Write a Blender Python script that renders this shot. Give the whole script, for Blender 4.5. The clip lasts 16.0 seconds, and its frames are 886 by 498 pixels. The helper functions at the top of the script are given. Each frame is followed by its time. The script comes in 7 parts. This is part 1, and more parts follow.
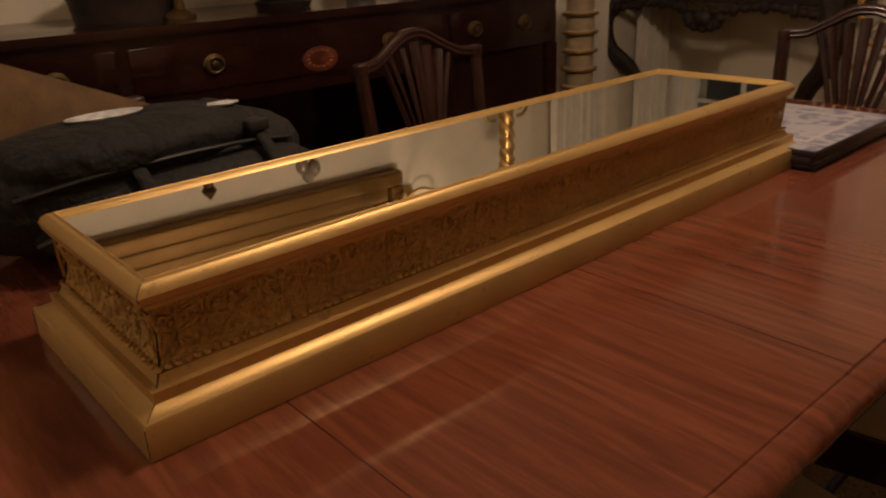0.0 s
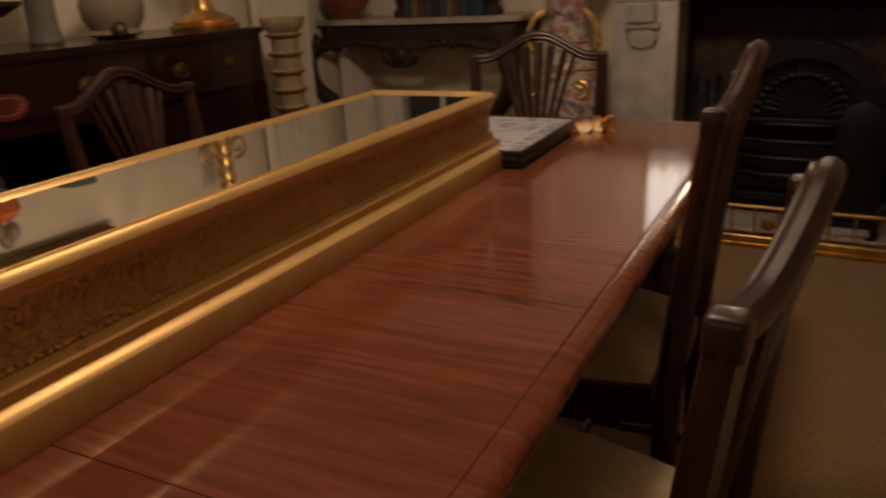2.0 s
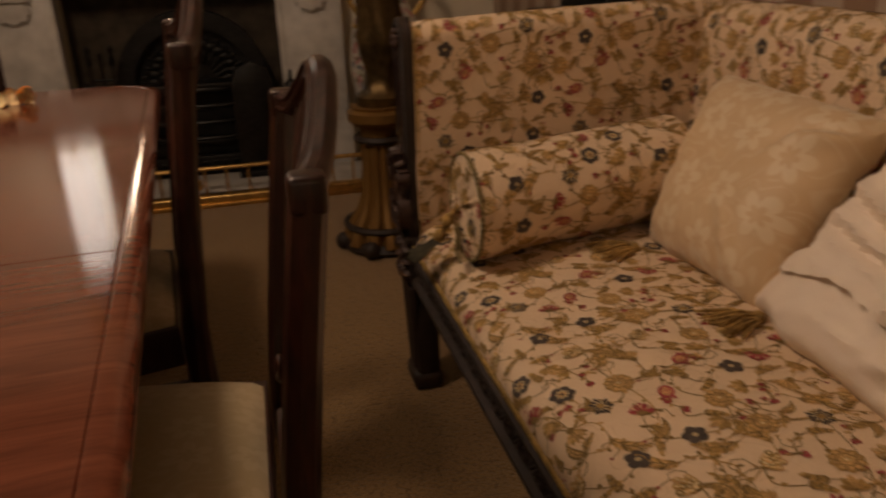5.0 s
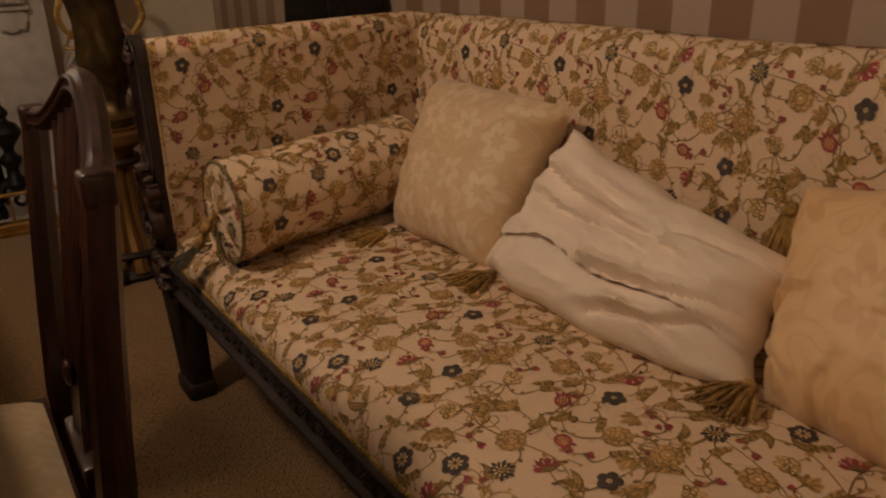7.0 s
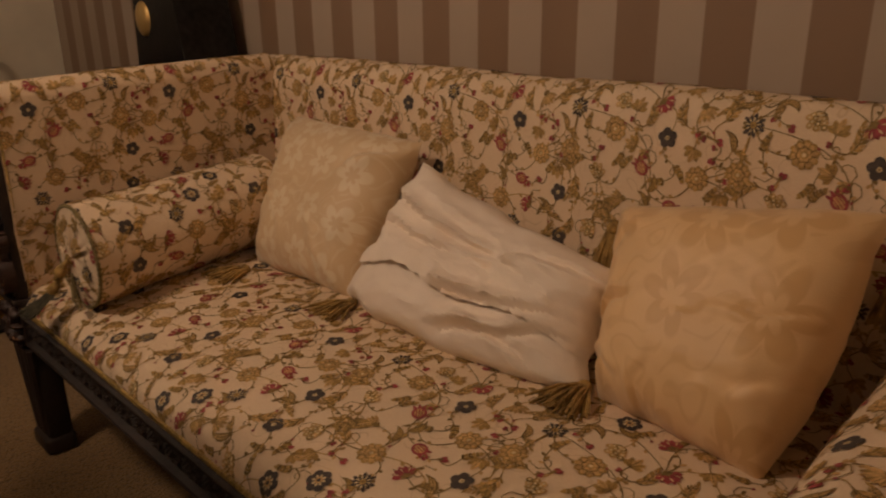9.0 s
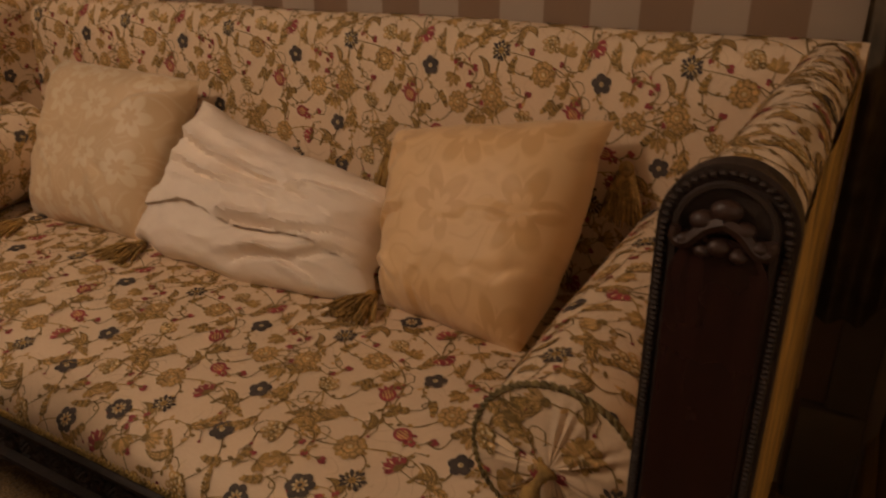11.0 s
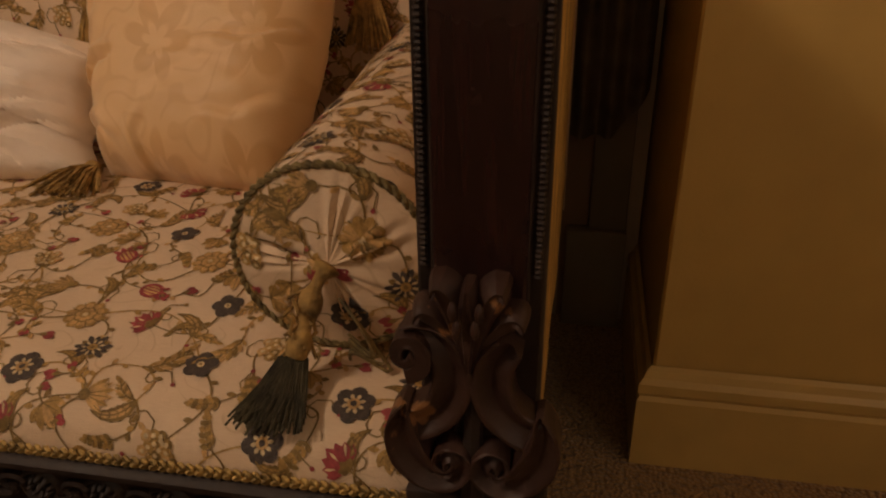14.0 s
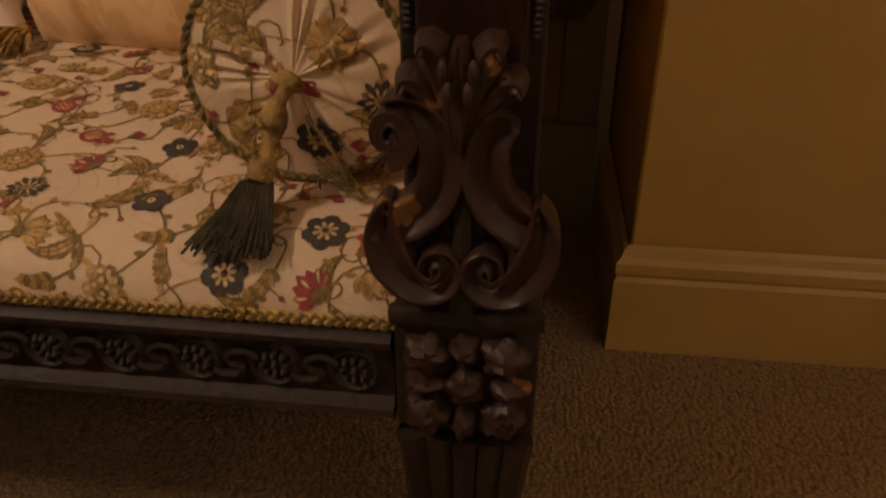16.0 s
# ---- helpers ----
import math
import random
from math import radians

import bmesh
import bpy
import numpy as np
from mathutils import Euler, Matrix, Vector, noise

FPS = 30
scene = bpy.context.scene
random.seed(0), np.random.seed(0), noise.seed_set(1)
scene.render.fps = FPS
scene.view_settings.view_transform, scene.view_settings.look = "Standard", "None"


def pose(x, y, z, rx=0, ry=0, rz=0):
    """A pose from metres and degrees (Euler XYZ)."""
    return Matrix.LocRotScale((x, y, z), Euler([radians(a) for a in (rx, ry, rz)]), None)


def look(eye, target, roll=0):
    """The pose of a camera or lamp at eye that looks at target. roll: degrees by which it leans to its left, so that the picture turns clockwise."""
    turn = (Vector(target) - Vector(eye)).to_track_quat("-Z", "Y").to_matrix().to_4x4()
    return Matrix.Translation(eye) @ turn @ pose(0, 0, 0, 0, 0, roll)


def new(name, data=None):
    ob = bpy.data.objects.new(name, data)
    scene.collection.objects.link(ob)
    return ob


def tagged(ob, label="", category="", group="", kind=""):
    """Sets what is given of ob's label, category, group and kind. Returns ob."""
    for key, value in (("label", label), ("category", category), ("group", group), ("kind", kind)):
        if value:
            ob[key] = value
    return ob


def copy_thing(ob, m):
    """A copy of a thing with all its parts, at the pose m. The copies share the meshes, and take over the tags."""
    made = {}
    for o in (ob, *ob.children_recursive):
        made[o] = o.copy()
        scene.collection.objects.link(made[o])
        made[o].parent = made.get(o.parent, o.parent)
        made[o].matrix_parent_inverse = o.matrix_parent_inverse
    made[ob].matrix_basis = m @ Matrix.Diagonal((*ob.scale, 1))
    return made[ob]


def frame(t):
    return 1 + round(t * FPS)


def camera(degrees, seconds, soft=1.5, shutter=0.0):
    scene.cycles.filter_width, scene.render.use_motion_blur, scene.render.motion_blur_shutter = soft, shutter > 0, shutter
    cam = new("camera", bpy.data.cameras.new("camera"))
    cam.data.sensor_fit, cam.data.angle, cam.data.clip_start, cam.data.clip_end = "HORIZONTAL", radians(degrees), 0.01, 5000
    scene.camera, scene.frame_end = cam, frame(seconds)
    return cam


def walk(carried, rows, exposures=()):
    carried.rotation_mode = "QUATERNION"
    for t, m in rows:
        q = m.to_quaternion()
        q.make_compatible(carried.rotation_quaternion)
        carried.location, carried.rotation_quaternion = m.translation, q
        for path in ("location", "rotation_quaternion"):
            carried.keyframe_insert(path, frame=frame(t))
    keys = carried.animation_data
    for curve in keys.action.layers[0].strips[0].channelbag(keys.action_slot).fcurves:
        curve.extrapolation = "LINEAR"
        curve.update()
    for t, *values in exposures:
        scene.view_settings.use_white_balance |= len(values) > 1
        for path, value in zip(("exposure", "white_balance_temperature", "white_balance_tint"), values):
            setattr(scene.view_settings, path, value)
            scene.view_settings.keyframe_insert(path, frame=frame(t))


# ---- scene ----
cam = camera(60.7, 16.0, soft=2.0, shutter=0.5)
PATH = [
    (0, (0.284, -0.797, 1.205), (-1.197, 0.319, 0.454), -2.7),
    (0.5, (0.289, -0.813, 1.194), (-1.128, 0.412, 0.492), -2.8),
    (1, (0.292, -0.829, 1.185), (-1.036, 0.507, 0.514), -2.8),
    (1.5, (0.31, -0.83, 1.174), (-0.93, 0.601, 0.529), -3.1),
    (2, (0.28, -0.862, 1.156), (-0.69, 0.756, 0.491), -3.0),
    (2.5, (0.249, -0.894, 1.142), (-0.451, 0.848, 0.452), -2.3),
    (3, (0.238, -0.912, 1.134), (-0.27, 0.893, 0.436), -1.7),
    (3.5, (0.245, -0.925, 1.12), (-0.144, 0.904, 0.411), -2.2),
    (4, (0.238, -0.958, 1.116), (-0.031, 0.888, 0.395), -2.4),
    (4.5, (0.187, -0.948, 1.119), (0.284, 0.904, 0.369), -2.3),
    (5, (0.156, -0.963, 1.099), (0.614, 0.832, 0.345), -1.7),
    (7.5, (0.058, -1.131, 1.112), (1.179, 0.36, 0.392), -1.7),
    (8.1, (0.055, -1.165, 1.119), (1.249, 0.28, 0.422), -2.4),
    (10.3, (0.034, -1.225, 1.112), (1.554, -0.146, 0.387), -0.4),
    (10.4, (0.032, -1.246, 1.127), (1.559, -0.194, 0.378), -0.7),
    (10.5, (0.023, -1.237, 1.111), (1.578, -0.217, 0.375), 0.0),
    (11, (-0.008, -1.284, 1.104), (1.589, -0.36, 0.332), -0.0),
    (11.5, (-0.02, -1.293, 1.093), (1.58, -0.419, 0.27), -0.9),
    (12, (-0.01, -1.29, 1.07), (1.576, -0.476, 0.164), -2.0),
    (12.5, (0.014, -1.301, 1.043), (1.622, -0.579, 0.097), -2.9),
    (13, (0.036, -1.289, 0.971), (1.742, -0.832, 0.033), -0.7),
    (13.5, (0.027, -1.279, 0.931), (1.765, -0.911, 0.013), -0.3),
    (14, (0.032, -1.272, 0.9), (1.785, -0.941, -0.004), -0.8),
    (14.5, (0.037, -1.263, 0.855), (1.79, -0.969, -0.061), -1.1),
    (15, (0.044, -1.253, 0.812), (1.79, -1.008, -0.132), -0.7),
    (15.5, (0.037, -1.252, 0.79), (1.772, -1.038, -0.182), -0.3),
    (16, (0.026, -1.249, 0.76), (1.748, -1.042, -0.237), 0.0),
]
walk(cam, [(t, look(eye, target, roll)) for t, eye, target, roll in PATH], exposures=((0.0, -0.40), (4.0, -0.56), (8.0, -0.54), (11.0, -0.48), (13.0, -0.30), (14.5, -0.14), (16.0, -0.02)))

# ---- world and light ----
world = bpy.data.worlds.new("world")
scene.world = world
world.use_nodes = True
world.node_tree.nodes["Background"].inputs[0].default_value = (0.9, 0.75, 0.55, 1)
world.node_tree.nodes["Background"].inputs[1].default_value = 0.014


def lamp(name, place, watts, radius, colour):
    data = bpy.data.lights.new(name, "POINT")
    data.energy, data.shadow_soft_size, data.color = watts, radius, colour
    ob = new(name, data)
    ob.location = place
    return ob


WARM = (1.0, 0.71, 0.50)
lamp("chandelier_light", (-0.48, 0.36, 2.25), 60, 0.14, WARM)
# Unseen fill, added to brighten the south wall met in the looking-glass.
for lit in (-1.95, -1.35):
    lamp("south_wall_fill", (lit, -3.0, 2.22), 3.5, 0.05, WARM)
# Unseen fill from behind, added to light the sofa's gold outer cloth.
lamp("rear_fill", (0.25, -2.6, 1.65), 4, 0.12, WARM)
# Fill added to brighten the west wall; the wall lights there do not glow.
for lit in (1.15, -0.95):
    lamp("west_wall_fill", (-2.40, lit, 1.95), 1.9 if lit > 0 else 1.1, 0.04, WARM)

# ---- materials ----


def material(name, colour, rough=0.6, metal=0.0, spread=0.12, scale=18.0, bump=0.15, bump_scale=60.0, stretch=(1, 1, 1), coat=0.0, bump_dist=0.003):
    """Colour with two scales of variation, fine relief and uneven gloss."""
    m = bpy.data.materials.new(name)
    m.use_nodes = True
    n, l = m.node_tree.nodes, m.node_tree.links
    b = n["Principled BSDF"]
    b.inputs["Roughness"].default_value, b.inputs["Metallic"].default_value = rough, metal
    b.inputs["Coat Weight"].default_value = coat
    b.inputs["Coat Roughness"].default_value = 0.12
    tc, mp = n.new("ShaderNodeTexCoord"), n.new("ShaderNodeMapping")
    mp.inputs["Scale"].default_value = stretch
    l.new(tc.outputs["Object"], mp.inputs[0])
    big, fine = n.new("ShaderNodeTexNoise"), n.new("ShaderNodeTexNoise")
    big.inputs["Scale"].default_value, fine.inputs["Scale"].default_value = scale * 0.25, scale
    big.inputs["Detail"].default_value = 3
    fine.inputs["Detail"].default_value = 6
    l.new(mp.outputs[0], big.inputs[0]), l.new(mp.outputs[0], fine.inputs[0])
    mix = n.new("ShaderNodeMath")
    mix.operation = "ADD"
    l.new(big.outputs[0], mix.inputs[0]), l.new(fine.outputs[0], mix.inputs[1])
    ramp = n.new("ShaderNodeValToRGB")
    half = n.new("ShaderNodeMath")
    half.operation = "MULTIPLY"
    half.inputs[1].default_value = 0.5
    l.new(mix.outputs[0], half.inputs[0]), l.new(half.outputs[0], ramp.inputs[0])
    ramp.color_ramp.elements[0].position, ramp.color_ramp.elements[1].position = 0.3, 0.7
    ramp.color_ramp.elements[0].color = (*[c * (1 - 2 * spread) for c in colour], 1)
    ramp.color_ramp.elements[1].color = (*[min(1, c * (1 + 2 * spread)) for c in colour], 1)
    l.new(ramp.outputs[0], b.inputs["Base Color"])
    rr = n.new("ShaderNodeMapRange")
    rr.inputs[3].default_value, rr.inputs[4].default_value = max(0.02, rough * 0.75), min(1, rough * 1.25)
    l.new(big.outputs[0], rr.inputs[0]), l.new(rr.outputs[0], b.inputs["Roughness"])
    grain, bp = n.new("ShaderNodeTexNoise"), n.new("ShaderNodeBump")
    grain.inputs["Scale"].default_value, grain.inputs["Detail"].default_value = bump_scale, 4
    bp.inputs["Strength"].default_value, bp.inputs["Distance"].default_value = bump, bump_dist
    l.new(mp.outputs[0], grain.inputs[0]), l.new(grain.outputs[0], bp.inputs["Height"]), l.new(bp.outputs[0], b.inputs["Normal"])
    return m


def paint_node(m):
    n = m.node_tree.nodes
    return n, m.node_tree.links, n["Principled BSDF"]


class Graph:
    """Small arithmetic on shader sockets."""

    def __init__(self, m):
        self.n, self.l, self.b = paint_node(m)

    def put(self, socket, value):
        if isinstance(value, (int, float)):
            socket.default_value = value
        elif isinstance(value, tuple):
            socket.default_value = value
        else:
            self.l.new(value, socket)

    def f(self, op, a, b=0.0, c=0.0):
        x = self.n.new("ShaderNodeMath")
        x.operation = op
        for s, v in zip(x.inputs, (a, b, c)):
            self.put(s, v)
        return x.outputs[0]

    def v(self, op, a, b=(0.0, 0.0, 0.0)):
        x = self.n.new("ShaderNodeVectorMath")
        x.operation = op
        self.put(x.inputs[0], a), self.put(x.inputs[1], b)
        return x.outputs["Value"] if op in ("LENGTH", "DISTANCE") else x.outputs[0]

    def split(self, a):
        x = self.n.new("ShaderNodeSeparateXYZ")
        self.put(x.inputs[0], a)
        return x.outputs

    def blend(self, factor, a, b):
        x = self.n.new("ShaderNodeMix")
        x.data_type = "RGBA"
        self.put(x.inputs[0], factor), self.put(x.inputs[6], a), self.put(x.inputs[7], b)
        return x.outputs[2]

    def noise(self, at, scale, detail=2.0):
        x = self.n.new("ShaderNodeTexNoise")
        x.inputs["Scale"].default_value, x.inputs["Detail"].default_value = scale, detail
        self.put(x.inputs[0], at)
        return x.outputs

    def cells(self, at, scale, jitter=0.75):
        x = self.n.new("ShaderNodeTexVoronoi")
        x.voronoi_dimensions = "2D"
        x.inputs["Scale"].default_value, x.inputs["Randomness"].default_value = scale, jitter
        self.put(x.inputs["Vector"], at)
        return x.outputs

    def near(self, a, low, high):
        """1 below low, 0 above high."""
        x = self.n.new("ShaderNodeMapRange")
        x.inputs[1].default_value, x.inputs[2].default_value = low, high
        x.inputs[3].default_value, x.inputs[4].default_value = 1, 0
        self.put(x.inputs[0], a)
        return x.outputs[0]

    def uv(self):
        return self.n.new("ShaderNodeTexCoord").outputs["UV"]


def linen(name, ground):
    """Cream twill ground of the embroidered cloth, yellowed unevenly and a little rubbed."""
    m = bpy.data.materials.new(name)
    m.use_nodes = True
    g = Graph(m)
    g.b.inputs["Roughness"].default_value = 0.85
    g.b.inputs["Sheen Weight"].default_value = 0.15
    at = g.uv()
    tone = g.blend(g.noise(at, 4.0, 4.0)[0], (ground[0] * 0.88, ground[1] * 0.84, ground[2] * 0.76, 1), (*ground, 1))
    slub = g.near(g.noise(g.v("MULTIPLY", at, (1.0, 7.0, 1.0)), 90.0, 3.0)[0], 0.40, 0.62)
    tone = g.blend(g.f("MULTIPLY", slub, 0.16), tone, (ground[0] * 0.7, ground[1] * 0.62, ground[2] * 0.5, 1))
    # pale under-drawing of fine sprays between the worked motifs
    line = g.near(g.f("ABSOLUTE", g.f("SUBTRACT", g.f("FRACT", g.f("MULTIPLY", g.noise(at, 14.0, 0.5)[0], 9.0)), 0.5)), 0.03, 0.06)
    gate = g.near(g.noise(g.v("ADD", at, (3.1, 1.7, 0.0)), 17.0, 0.0)[0], 0.42, 0.46)
    tone = g.blend(g.f("MULTIPLY", g.f("MULTIPLY", line, gate), 0.32), tone, (0.50, 0.33, 0.14, 1))
    g.l.new(tone, g.b.inputs["Base Color"])
    weave = g.n.new("ShaderNodeBump")
    weave.inputs["Strength"].default_value, weave.inputs["Distance"].default_value = 0.35, 0.0015
    g.put(weave.inputs["Height"], g.f("ADD", g.noise(at, 700.0, 1.0)[0], g.f("MULTIPLY", g.noise(at, 60.0, 2.0)[0], 1.5)))
    g.l.new(weave.outputs[0], g.b.inputs["Normal"])
    return m


def damask(name, base, motif_colour, scale=9.0, rough=0.5):
    """Satin with a tone-on-tone woven pattern."""
    m = bpy.data.materials.new(name)
    m.use_nodes = True
    g = Graph(m)
    at = g.uv()
    wob = g.noise(at, 6.0, 1.0)[1]
    warp = g.v("ADD", at, g.v("MULTIPLY", g.v("SUBTRACT", wob, (0.5, 0.5, 0.5)), (0.05, 0.05, 0)))
    c = g.cells(warp, scale, 0.35)
    off = g.v("SUBTRACT", warp, c["Position"])
    x, y, _ = g.split(off)
    theta = g.f("ADD", g.f("ARCTAN2", y, x), g.f("MULTIPLY", g.split(c["Color"])[2], 6.28))
    lobes = g.f("ABSOLUTE", g.f("COSINE", g.f("MULTIPLY", theta, 3.0)))
    q = g.f("DIVIDE", g.v("LENGTH", off), g.f("MULTIPLY", g.f("ADD", 0.45, g.f("MULTIPLY", lobes, 0.55)), 0.42 / scale))
    petal = g.f("MULTIPLY", g.near(q, 0.86, 1.0), g.f("SUBTRACT", 1.0, g.near(q, 0.34, 0.44)))
    spray = g.near(g.f("ABSOLUTE", g.f("SUBTRACT", g.f("FRACT", g.f("MULTIPLY", g.noise(warp, scale * 1.3, 1.0)[0], 9.0)), 0.5)), 0.06, 0.16)
    mask = g.f("MAXIMUM", petal, g.f("MULTIPLY", g.f("MULTIPLY", spray, 0.55), g.f("SUBTRACT", 1.0, g.near(q, 1.1, 1.3))))
    tone = g.blend(mask, (*base, 1), (*motif_colour, 1))
    tone = g.blend(g.f("MULTIPLY", g.noise(at, 3.5, 5.0)[0], 0.35), tone, (base[0] * 0.72, base[1] * 0.66, base[2] * 0.55, 1))
    g.l.new(tone, g.b.inputs["Base Color"])
    g.put(g.b.inputs["Roughness"], g.f("ADD", g.f("MULTIPLY", mask, -0.12), rough + 0.1))
    g.b.inputs["Sheen Weight"].default_value = 0.3
    bp = g.n.new("ShaderNodeBump")
    bp.inputs["Strength"].default_value, bp.inputs["Distance"].default_value = 0.3, 0.002
    g.put(bp.inputs["Height"], g.f("ADD", g.noise(at, 500.0, 1.0)[0], g.f("ADD", g.f("MULTIPLY", mask, 0.12), g.f("MULTIPLY", g.noise(at, 14.0, 3.0)[0], 0.8))))
    g.l.new(bp.outputs[0], g.b.inputs["Normal"])
    return m


def wood(name, dark, light, rough, stretch, coat=0.0, scale=6.0, distort=2.5):
    """Long-grained polished timber; the grain runs along the axis whose stretch is small."""
    m = bpy.data.materials.new(name)
    m.use_nodes = True
    g = Graph(m)
    tc, mp = g.n.new("ShaderNodeTexCoord"), g.n.new("ShaderNodeMapping")
    mp.inputs["Scale"].default_value = stretch
    g.l.new(tc.outputs["Object"], mp.inputs[0])
    at = mp.outputs[0]
    broad = g.noise(at, scale, 4.0)
    broad[0].node.inputs["Distortion"].default_value = distort
    fine = g.noise(at, scale * 9, 6.0)[0]
    mixv = g.f("ADD", g.f("MULTIPLY", broad[0], 0.8), g.f("MULTIPLY", fine, 0.2))
    ramp = g.n.new("ShaderNodeValToRGB")
    ramp.color_ramp.elements[0].position, ramp.color_ramp.elements[1].position = 0.32, 0.68
    ramp.color_ramp.elements[0].color, ramp.color_ramp.elements[1].color = (*dark, 1), (*light, 1)
    g.put(ramp.inputs[0], mixv)
    g.l.new(ramp.outputs[0], g.b.inputs["Base Color"])
    wear = g.noise(tc.outputs["Object"], 7.0, 5.0)[0]
    g.put(g.b.inputs["Roughness"], g.f("ADD", g.f("MULTIPLY", wear, rough * 0.9), rough * 0.55))
    g.b.inputs["Coat Weight"].default_value, g.b.inputs["Coat Roughness"].default_value = coat, 0.06
    bp = g.n.new("ShaderNodeBump")
    bp.inputs["Strength"].default_value, bp.inputs["Distance"].default_value = 0.12, 0.0008
    g.put(bp.inputs["Height"], fine)
    g.l.new(bp.outputs[0], g.b.inputs["Normal"])
    return m


def gilt(name, colour, rough, rub=(0.15, 0.085, 0.035), relief=0.0, relief_scale=55.0):
    """Old gilding, rubbed through to a red-brown ground in places."""
    m = bpy.data.materials.new(name)
    m.use_nodes = True
    g = Graph(m)
    tc = g.n.new("ShaderNodeTexCoord").outputs["Object"]
    worn = g.near(g.noise(tc, 55.0, 8.0)[0], 0.27, 0.36)
    tone = g.blend(g.noise(tc, 9.0, 4.0)[0], (colour[0] * 0.72, colour[1] * 0.66, colour[2] * 0.55, 1), (*colour, 1))
    tone = g.blend(g.f("MULTIPLY", worn, 0.45), tone, (*rub, 1))
    g.l.new(tone, g.b.inputs["Base Color"])
    g.put(g.b.inputs["Metallic"], g.f("SUBTRACT", 0.55, g.f("MULTIPLY", worn, 0.4)))
    g.put(g.b.inputs["Roughness"], g.f("ADD", rough - 0.08, g.f("MULTIPLY", g.noise(tc, 14.0, 5.0)[0], 0.18)))
    bp = g.n.new("ShaderNodeBump")
    bp.inputs["Strength"].default_value, bp.inputs["Distance"].default_value = 0.3 + relief, 0.0012 + relief * 0.003
    g.put(bp.inputs["Height"], g.f("ADD", g.noise(tc, 320.0, 2.0)[0], g.f("MULTIPLY", g.noise(tc, relief_scale, 2.0)[0], relief * 4)))
    g.l.new(bp.outputs[0], g.b.inputs["Normal"])
    return m


def carpet_material():
    m = bpy.data.materials.new("carpet")
    m.use_nodes = True
    g = Graph(m)
    tc = g.n.new("ShaderNodeTexCoord").outputs["Object"]
    loops = g.cells(tc, 130.0, 0.9)
    tone = g.blend(g.noise(tc, 4.0, 5.0)[0], (0.36, 0.215, 0.08, 1), (0.48, 0.30, 0.12, 1))
    tone = g.blend(g.f("MULTIPLY", loops["Distance"], 0.9), tone, (0.16, 0.095, 0.04, 1))
    fleck = g.near(g.noise(tc, 75.0, 3.0)[0], 0.36, 0.45)
    tone = g.blend(g.f("MULTIPLY", fleck, 0.55), tone, (0.12, 0.07, 0.03, 1))
    g.l.new(tone, g.b.inputs["Base Color"])
    g.b.inputs["Roughness"].default_value = 0.95
    g.b.inputs["Sheen Weight"].default_value = 0.2
    bp = g.n.new("ShaderNodeBump")
    bp.inputs["Strength"].default_value, bp.inputs["Distance"].default_value = 0.9, 0.006
    g.put(bp.inputs["Height"], g.f("SUBTRACT", g.noise(tc, 60.0, 3.0)[0], loops["Distance"]))
    g.l.new(bp.outputs[0], g.b.inputs["Normal"])
    return m


def stripes_material():
    """Wallpaper in upright bands 0.1 m wide, running along y."""
    m = bpy.data.materials.new("striped_wallpaper")
    m.use_nodes = True
    g = Graph(m)
    tc = g.n.new("ShaderNodeTexCoord").outputs["Object"]
    x, y, z = g.split(tc)
    band = g.f("FRACT", g.f("DIVIDE", g.f("ADD", y, 10.0), 0.2))
    mask = g.near(g.f("ABSOLUTE", g.f("SUBTRACT", band, 0.5)), 0.245, 0.255)
    tone = g.blend(mask, (0.50, 0.40, 0.31, 1), (0.30, 0.19, 0.12, 1))
    tone = g.blend(g.f("MULTIPLY", g.noise(tc, 5.0, 5.0)[0], 0.25), tone, (0.28, 0.2, 0.14, 1))
    g.l.new(tone, g.b.inputs["Base Color"])
    g.put(g.b.inputs["Roughness"], g.f("ADD", 0.55, g.f("MULTIPLY", mask, -0.12)))
    bp = g.n.new("ShaderNodeBump")
    bp.inputs["Strength"].default_value, bp.inputs["Distance"].default_value = 0.2, 0.001
    g.put(bp.inputs["Height"], g.noise(tc, 260.0, 2.0)[0])
    g.l.new(bp.outputs[0], g.b.inputs["Normal"])
    return m


def worn_wood(name, dark, brown, bare):
    """Old carved timber, waxed dark, browner where handled and knocked through to bare wood in small patches."""
    m = bpy.data.materials.new(name)
    m.use_nodes = True
    g = Graph(m)
    tc = g.n.new("ShaderNodeTexCoord").outputs["Object"]
    tone = g.blend(g.noise(tc, 34.0, 5.0)[0], (*dark, 1), (*brown, 1))
    knocked = g.near(g.noise(tc, 26.0, 7.0)[0], 0.325, 0.355)
    tone = g.blend(g.f("MULTIPLY", knocked, 0.8), tone, (*bare, 1))
    g.l.new(tone, g.b.inputs["Base Color"])
    g.put(g.b.inputs["Roughness"], g.f("ADD", 0.36, g.f("MULTIPLY", g.noise(tc, 60.0, 4.0)[0], 0.30)))
    bp = g.n.new("ShaderNodeBump")
    bp.inputs["Strength"].default_value, bp.inputs["Distance"].default_value = 0.4, 0.0014
    g.put(bp.inputs["Height"], g.f("SUBTRACT", g.noise(tc, 150.0, 4.0)[0], g.f("MULTIPLY", knocked, 0.6)))
    g.l.new(bp.outputs[0], g.b.inputs["Normal"])
    return m


